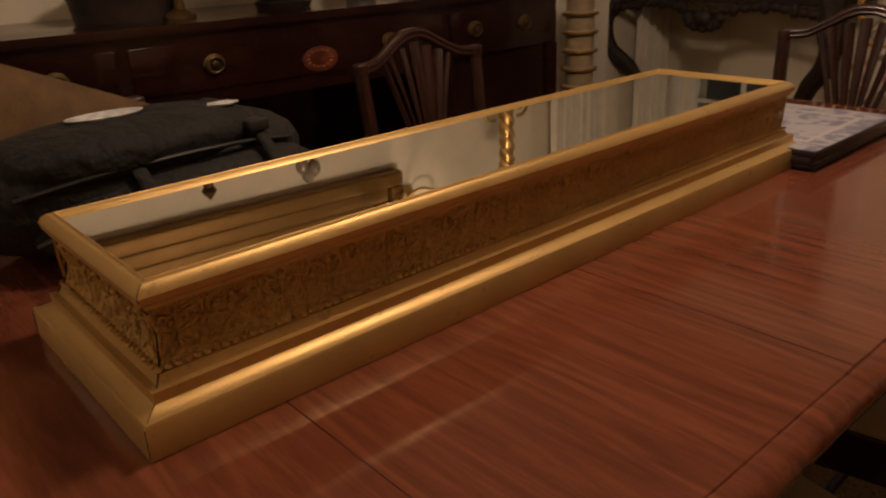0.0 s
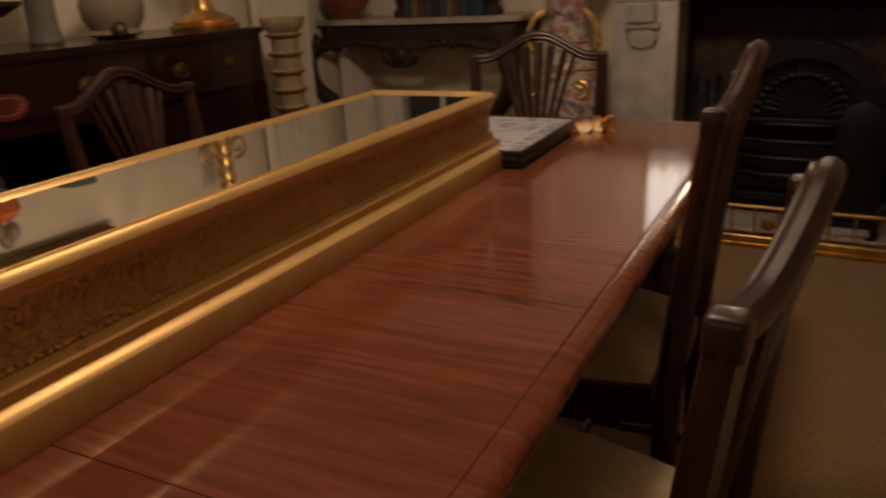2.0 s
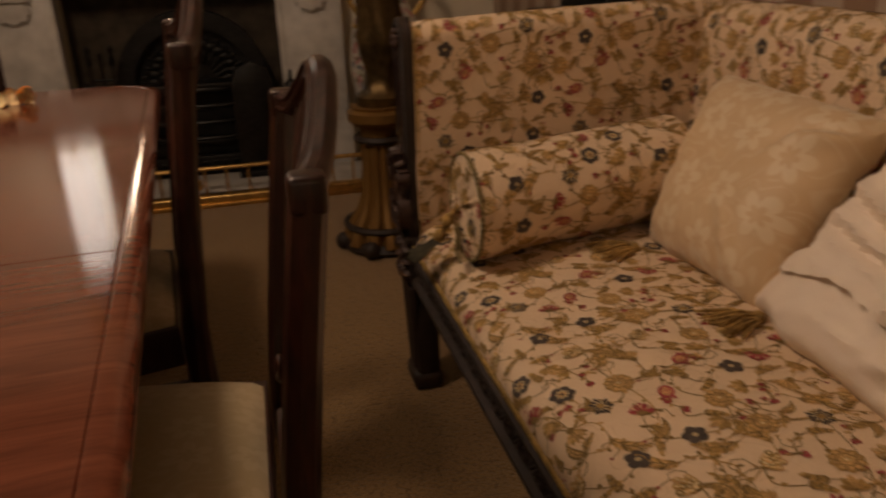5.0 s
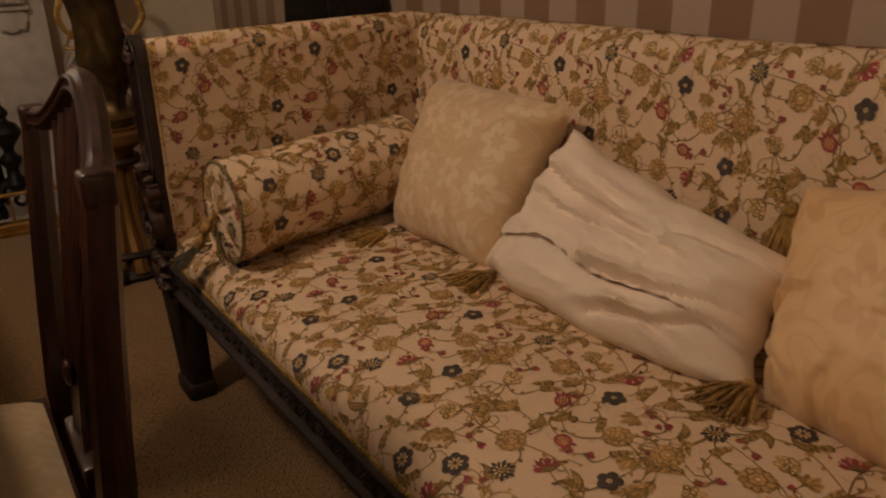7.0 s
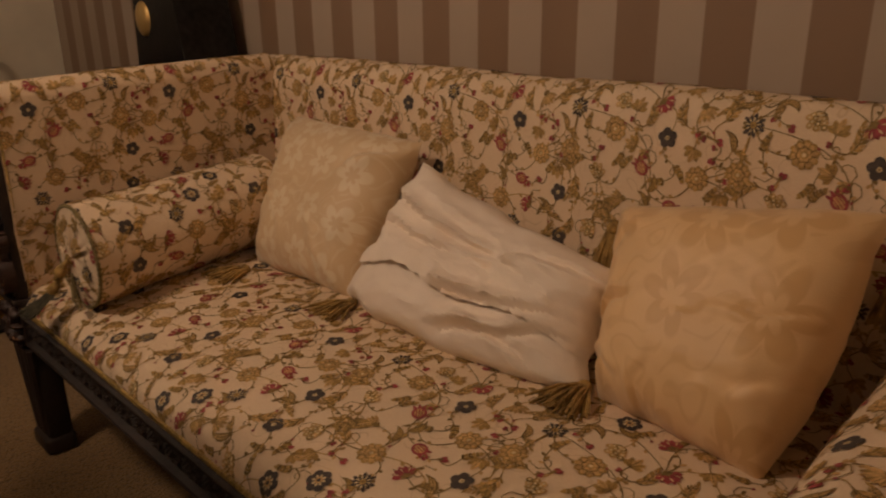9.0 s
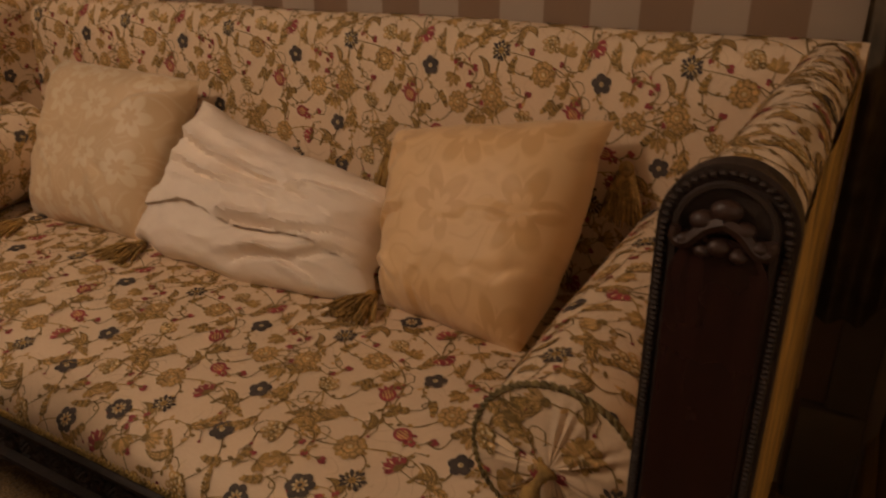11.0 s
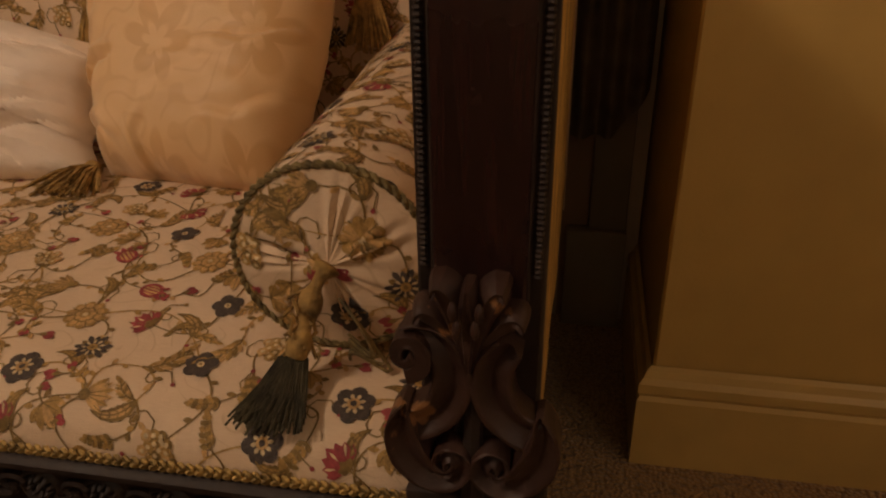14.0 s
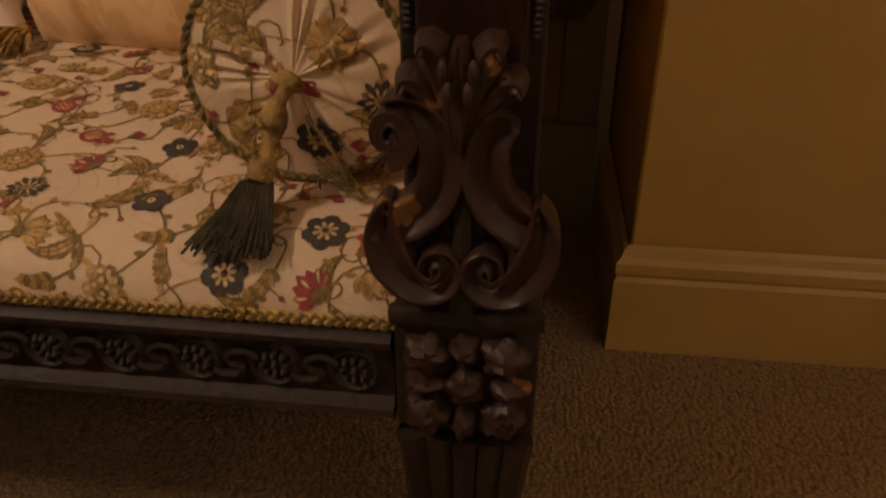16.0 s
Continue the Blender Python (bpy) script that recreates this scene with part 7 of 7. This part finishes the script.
def peel(x, y, r, reach, tilt, turn, seed):
    """A torn cup of rind: outside orange, inside pale pith."""
    o = thing("orange_peel", Matrix.Translation((x, y, 0.7515 + r * 0.80)) @ Euler((radians(tilt), 0, radians(turn))).to_matrix().to_4x4(), "torn piece of orange peel lying on the table", "orange peel", "orange peel on the table")

    def shell(rad):
        def fn(u, v):
            a = 2 * math.pi * u
            rim = radians(reach) * (0.78 + 0.16 * math.sin(2 * a + seed) + 0.10 * math.sin(5 * a + seed * 2) + 0.05 * math.sin(11 * a))
            b = rim * v
            k = rad * (1 + 0.05 * math.sin(3 * a + seed))
            return (k * math.sin(b) * math.cos(a), k * math.sin(b) * math.sin(a), -k * math.cos(b))
        return fn

    part("rind", sheet(40, 10, shell(r)), ORANGE, o)
    part("pith", sheet(40, 10, shell(r * 0.92)), PITH, o, "pale inner pith")


peel(-0.428, 1.098, 0.026, 100, 48, 15, 0.4)
peel(-0.398, 1.125, 0.026, 95, 62, -5, 2.1)
peel(-0.366, 1.128, 0.024, 112, 105, 40, 4.0)
flat = thing("orange_peel", Matrix.Translation((-0.472, 1.096, 0.7515)), "small flat scrap of orange peel on the table", "orange peel", "orange peel on the table")
part("rind", lathe([(0.0, 0.0), (0.017, 0.001), (0.019, 0.004), (0.012, 0.007), (0.0, 0.008)], 16, squash=(1.2, 0.8)), ORANGE, flat)


def build_backpack():
    b = thing("backpack", Matrix.Translation((-1.08, -0.44, 0.7505)) @ Matrix.Rotation(radians(8), 4, "Z"), "black nylon backpack lying on the table with pale badges", "backpack")

    def lump(cx, cy, cz, sx, sy, sz, seed, pw=2.6):
        bm = ball((0, 0, 0), (1, 1, 1), 32, 20)
        for v in bm.verts:
            c = v.co
            q = (abs(c.x) ** pw + abs(c.y) ** pw + abs(c.z) ** pw) ** (-1 / pw)
            n = 1 + 0.06 * noise.noise(c * 2.2 + Vector((seed, 0, 0)))
            v.co = Vector((cx + c.x * q * sx * n, cy + c.y * q * sy * n, cz + c.z * q * sz * n))
        return bm

    body = part("body", lump(0, 0, 0.10, 0.17, 0.31, 0.099, 1), BLACK_CLOTH, b)
    part("front_pocket", lump(0.10, 0.03, 0.075, 0.10, 0.26, 0.07, 4), BLACK_CLOTH, b)
    part("top_pocket", lump(0.05, -0.02, 0.165, 0.12, 0.22, 0.05, 7), BLACK_CLOTH, b)
    for y in (-0.08, 0.15):
        part("strap", tube(smooth_path([(0.0, y, 0.203), (0.10, y + 0.01, 0.195), (0.185, y + 0.015, 0.13), (0.205, y + 0.01, 0.05), (0.19, y, 0.006)], 5), 0.012, 8, squash=0.4), BLACK_CLOTH, b)
        part("buckle", box(0.13, 0.165, y - 0.012, y + 0.03, 0.165, 0.185, 0.004), BLACK_FELT, b)
    for k, z in enumerate((0.155, 0.10)):
        part("zip", tube(smooth_path([(0.13 + 0.06 * k, -0.24, z - 0.02), (0.165 + 0.035 * k, -0.1, z), (0.165 + 0.035 * k, 0.1, z), (0.13 + 0.06 * k, 0.24, z - 0.02)], 6), 0.004, 6), BLACK_FELT, b)
    badge = material("pale_badge", (0.55, 0.56, 0.58), 0.5, spread=0.3, scale=60)
    part("badge", lathe([(0.0, 0.0), (0.045, 0.001), (0.047, 0.004), (0.0, 0.008)], 20, (0.04, -0.05, 0.214), (0.7, 1.4)), badge, b, "pale embroidered badge")
    part("badge", lathe([(0.0, 0.0), (0.026, 0.001), (0.027, 0.004), (0.0, 0.007)], 5, (0.08, 0.14, 0.205), (0.8, 1.2)), badge, b, "pale star badge")
    return b


build_backpack()
tan = material("tan_cloth", (0.13, 0.072, 0.026), 0.85, spread=0.2, scale=20, bump=0.4, bump_scale=120)


def build_coat():
    c = thing("draped_coat", Matrix.Translation((-1.38, -0.55, 0.0)), "tan coat hung over a chair back beside the table", "coat")

    def fn(u, v):
        a = math.pi * (v - 0.5) * 1.1
        y = -0.30 + 0.62 * u
        fold = 0.02 * math.sin(y * 34) * abs(v - 0.5) * 2
        z = 1.06 - 0.28 * max(0, u - 0.35) - 0.5 * abs(v - 0.5) ** 1.3 * 1.6
        return (0.10 * math.sin(a) + fold, y, z)

    part("cloth", sheet(40, 16, fn), tan, c)
    return c


build_coat()
tagged(copy_thing(chair, Matrix.Translation((-1.42, -0.52, 0)) @ Matrix.Rotation(radians(183), 4, "Z")), "mahogany dining chair under a draped coat")

# ---- what the mirror shows: the west wall, its picture, lights and window ----


def build_picture():
    p = thing("picture", Matrix.Translation((-2.598, 0.15, 2.12)), "large dark painting in a wide stepped gilt frame", "picture")
    part("canvas", box(0.0, 0.02, -0.75, 0.75, -0.32, 0.32), SOOT, p, smooth=False)
    for k in range(3):
        a, d = 0.07 * k, 0.03 + 0.022 * k
        lo, hi, w, v = 0.32 + a, 0.388 + a, 0.75 + a, 0.818 + a
        for y0, y1, z0, z1 in ((-v, v, lo, hi), (-v, v, -hi, -lo), (-v, -w, -lo + 0.001, lo - 0.001), (w, v, -lo + 0.001, lo - 0.001)):
            part("frame_rail", box(0.0, d, y0, y1, z0, z1, 0.010, 3), GILT_DULL, p)
    return p


build_picture()


def build_wall_light(y, z):
    w = thing("wall_light", Matrix.Translation((-2.6, y, z)), "gilt two-armed wall light with white candle tubes", "wall light", "wall lights")
    part("back_plate", lathe([(0.0, 0.0), (0.05, 0.005), (0.06, 0.015), (0.03, 0.03), (0.0, 0.035)], 16), GILT, w).matrix_basis = Matrix.Rotation(radians(90), 4, "Y")
    for sg in (-1, 1):
        part("arm", tube(smooth_path([(0.02, 0, 0), (0.08, sg * 0.05, -0.05), (0.13, sg * 0.11, -0.03), (0.13, sg * 0.12, 0.02)], 5), 0.008, 8), GILT, w)
        part("drip_pan", lathe([(0.02, 0.02), (0.035, 0.03), (0.03, 0.035)], 14, (0.13, sg * 0.12, 0)), GILT, w)
        part("candle", lathe([(0.012, 0.03), (0.012, 0.12), (0.006, 0.13)], 10, (0.13, sg * 0.12, 0)), PORCELAIN_LIGHT, w)


build_wall_light(1.15, 1.75)
build_wall_light(-0.95, 1.75)
SHEER = material("pale_curtain", (0.72, 0.68, 0.58), 0.9, spread=0.05, scale=12)


def build_curtain(y0, y1):
    c = thing("curtain", Matrix.Translation((-2.5, (y0 + y1) / 2, 0.02)), "pale full-length curtain hanging in soft folds", "curtain", "curtains on the west wall")
    h = (y1 - y0) / 2
    part("drape", sheet(60, 4, lambda u, v: (0.03 * math.sin(u * 40) + 0.01 * math.sin(u * 13), -h + 2 * h * u, 2.45 * v)), SHEER, c)


build_curtain(2.05, 2.45)
build_curtain(2.72, 2.98)


def build_looped_curtain():
    """Drawn back over the corner: its lower edge climbs towards the alcove wall."""
    c = thing("curtain", Matrix.Translation((1.42, -1.31, 0.42)), "dull brown curtain looped back behind the sofa arm", "curtain")

    def fold(u, v):
        low = 0.02 + 0.30 * max(0.0, u - 0.55) ** 1.5
        return (0.016 * math.sin(u * 19 + v * 2) + 0.02 * u, 0.07 - 0.155 * u, low + (1.9 - low) * v)

    part("drape", sheet(40, 10, fold), DARK_CURTAIN, c)


build_looped_curtain()
structure("trim_plinth", box(1.462, 1.4985, -1.383, -1.262, 0.0, 0.225, 0.003), CASING_PAINT, "drab painted plinth block at the foot of the door casing")
structure("trim_casing", box(1.474, 1.4985, -1.381, -1.305, 0.226, 2.1, 0.004), CASING_PAINT, "drab painted door casing behind the sofa")

# ---- looking-glass and lights ----
FLAME = glow("lit_bulb", (0.92, 0.95, 1.0), 30.0)


def build_overmantel():
    """Tall looking-glass on the mantel shelf; only its lower part is met, mirrored in the table top."""
    m = thing("overmantel_mirror", Matrix.Translation((-0.165, 3.03, 1.2465)), "tall gilt-framed looking-glass standing on the mantel shelf", "mirror")
    part("mirror_glass", box(-0.55, 0.55, 0.0, 0.012, 0.05, 1.08), MIRROR, m, "old mirror glass", smooth=False)
    for x in (-0.575, 0.575):
        part("stile", lathe([(0.032, 0.0), (0.032, 1.12)], 16, (x, -0.01, 0.0)), GILT_BRIGHT, m, "rounded burnished gilt upright")
    for z in (0.025, 1.105):
        part("frame_rail", tube([(-0.54, -0.01, z), (0.54, -0.01, z)], 0.026, 12), GILT_BRIGHT, m)
    return m


build_overmantel()


# Made to glow for the pale stripe reflected in the table top.
SHADE = glow("stripe_glow", (1.0, 0.90, 0.80), 2.8)


# Unseen lamp, added only for its bright reflection in the table.
def build_stripe_lamp(x):
    m = thing("stripe_lamp", Matrix.Translation((x, 2.90, 1.2465)), "unseen glowing lamp added on the mantel shelf for the table's pale stripe", "lamp")
    part("foot", lathe([(0.06, 0.0), (0.065, 0.012), (0.025, 0.025), (0.018, 0.05)], 16), BRASS, m)
    part("shade", lathe([(0.060, 0.045), (0.072, 0.05), (0.074, 0.30), (0.068, 0.62), (0.055, 0.63)], 24), SHADE, m, "pale shade made to glow for the stripe on the table")


build_stripe_lamp(-0.66)


# Unseen fixture, added so its bulbs glint in the looking-glass and table.
def build_glint_light(x, z):
    w = thing("wall_light", Matrix.Translation((x, -3.199, z)), "unseen two-armed brass wall light with lit bulbs, added for reflected glints", "wall light", "wall lights")
    part("back_plate", ball((0, 0.004, 0), (0.05, 0.02, 0.07), 14, 10), BRASS, w)
    for sg in (-1, 1):
        part("arm", tube(smooth_path([(0, 0.02, 0), (sg * 0.07, 0.08, -0.05), (sg * 0.14, 0.12, -0.02), (sg * 0.14, 0.12, 0.03)], 5), 0.008, 8), BRASS, w)
        part("bulb", ball((sg * 0.14, 0.12, 0.07), (0.022, 0.022, 0.036), 10, 8), FLAME, w, "lit candle bulb")


build_glint_light(-1.95, 2.15)
build_glint_light(-1.35, 2.15)


def build_chandelier(x, y):
    c = thing("chandelier", Matrix.Translation((x, y, 2.6)), "brass chandelier hanging from the ceiling", "chandelier")
    part("rod", tube([(0, 0, 0), (0, 0, -0.28)], 0.008, 8), BRASS, c)
    part("ceiling_rose", lathe([(0.07, -0.002), (0.06, -0.03), (0.01, -0.04)], 16), BRASS, c)
    for i in range(5):
        a = 2 * math.pi * i / 5
        ca, sa = math.cos(a), math.sin(a)
        part("arm", tube(smooth_path([(0, 0, -0.27), (0.12 * ca, 0.12 * sa, -0.30), (0.24 * ca, 0.24 * sa, -0.26), (0.26 * ca, 0.26 * sa, -0.22)], 4), 0.007, 6), BRASS, c)
        part("bulb", ball((0.26 * ca, 0.26 * sa, -0.19), (0.018, 0.018, 0.03), 10, 8), FLAME, c)


build_chandelier(-0.48, 0.36)
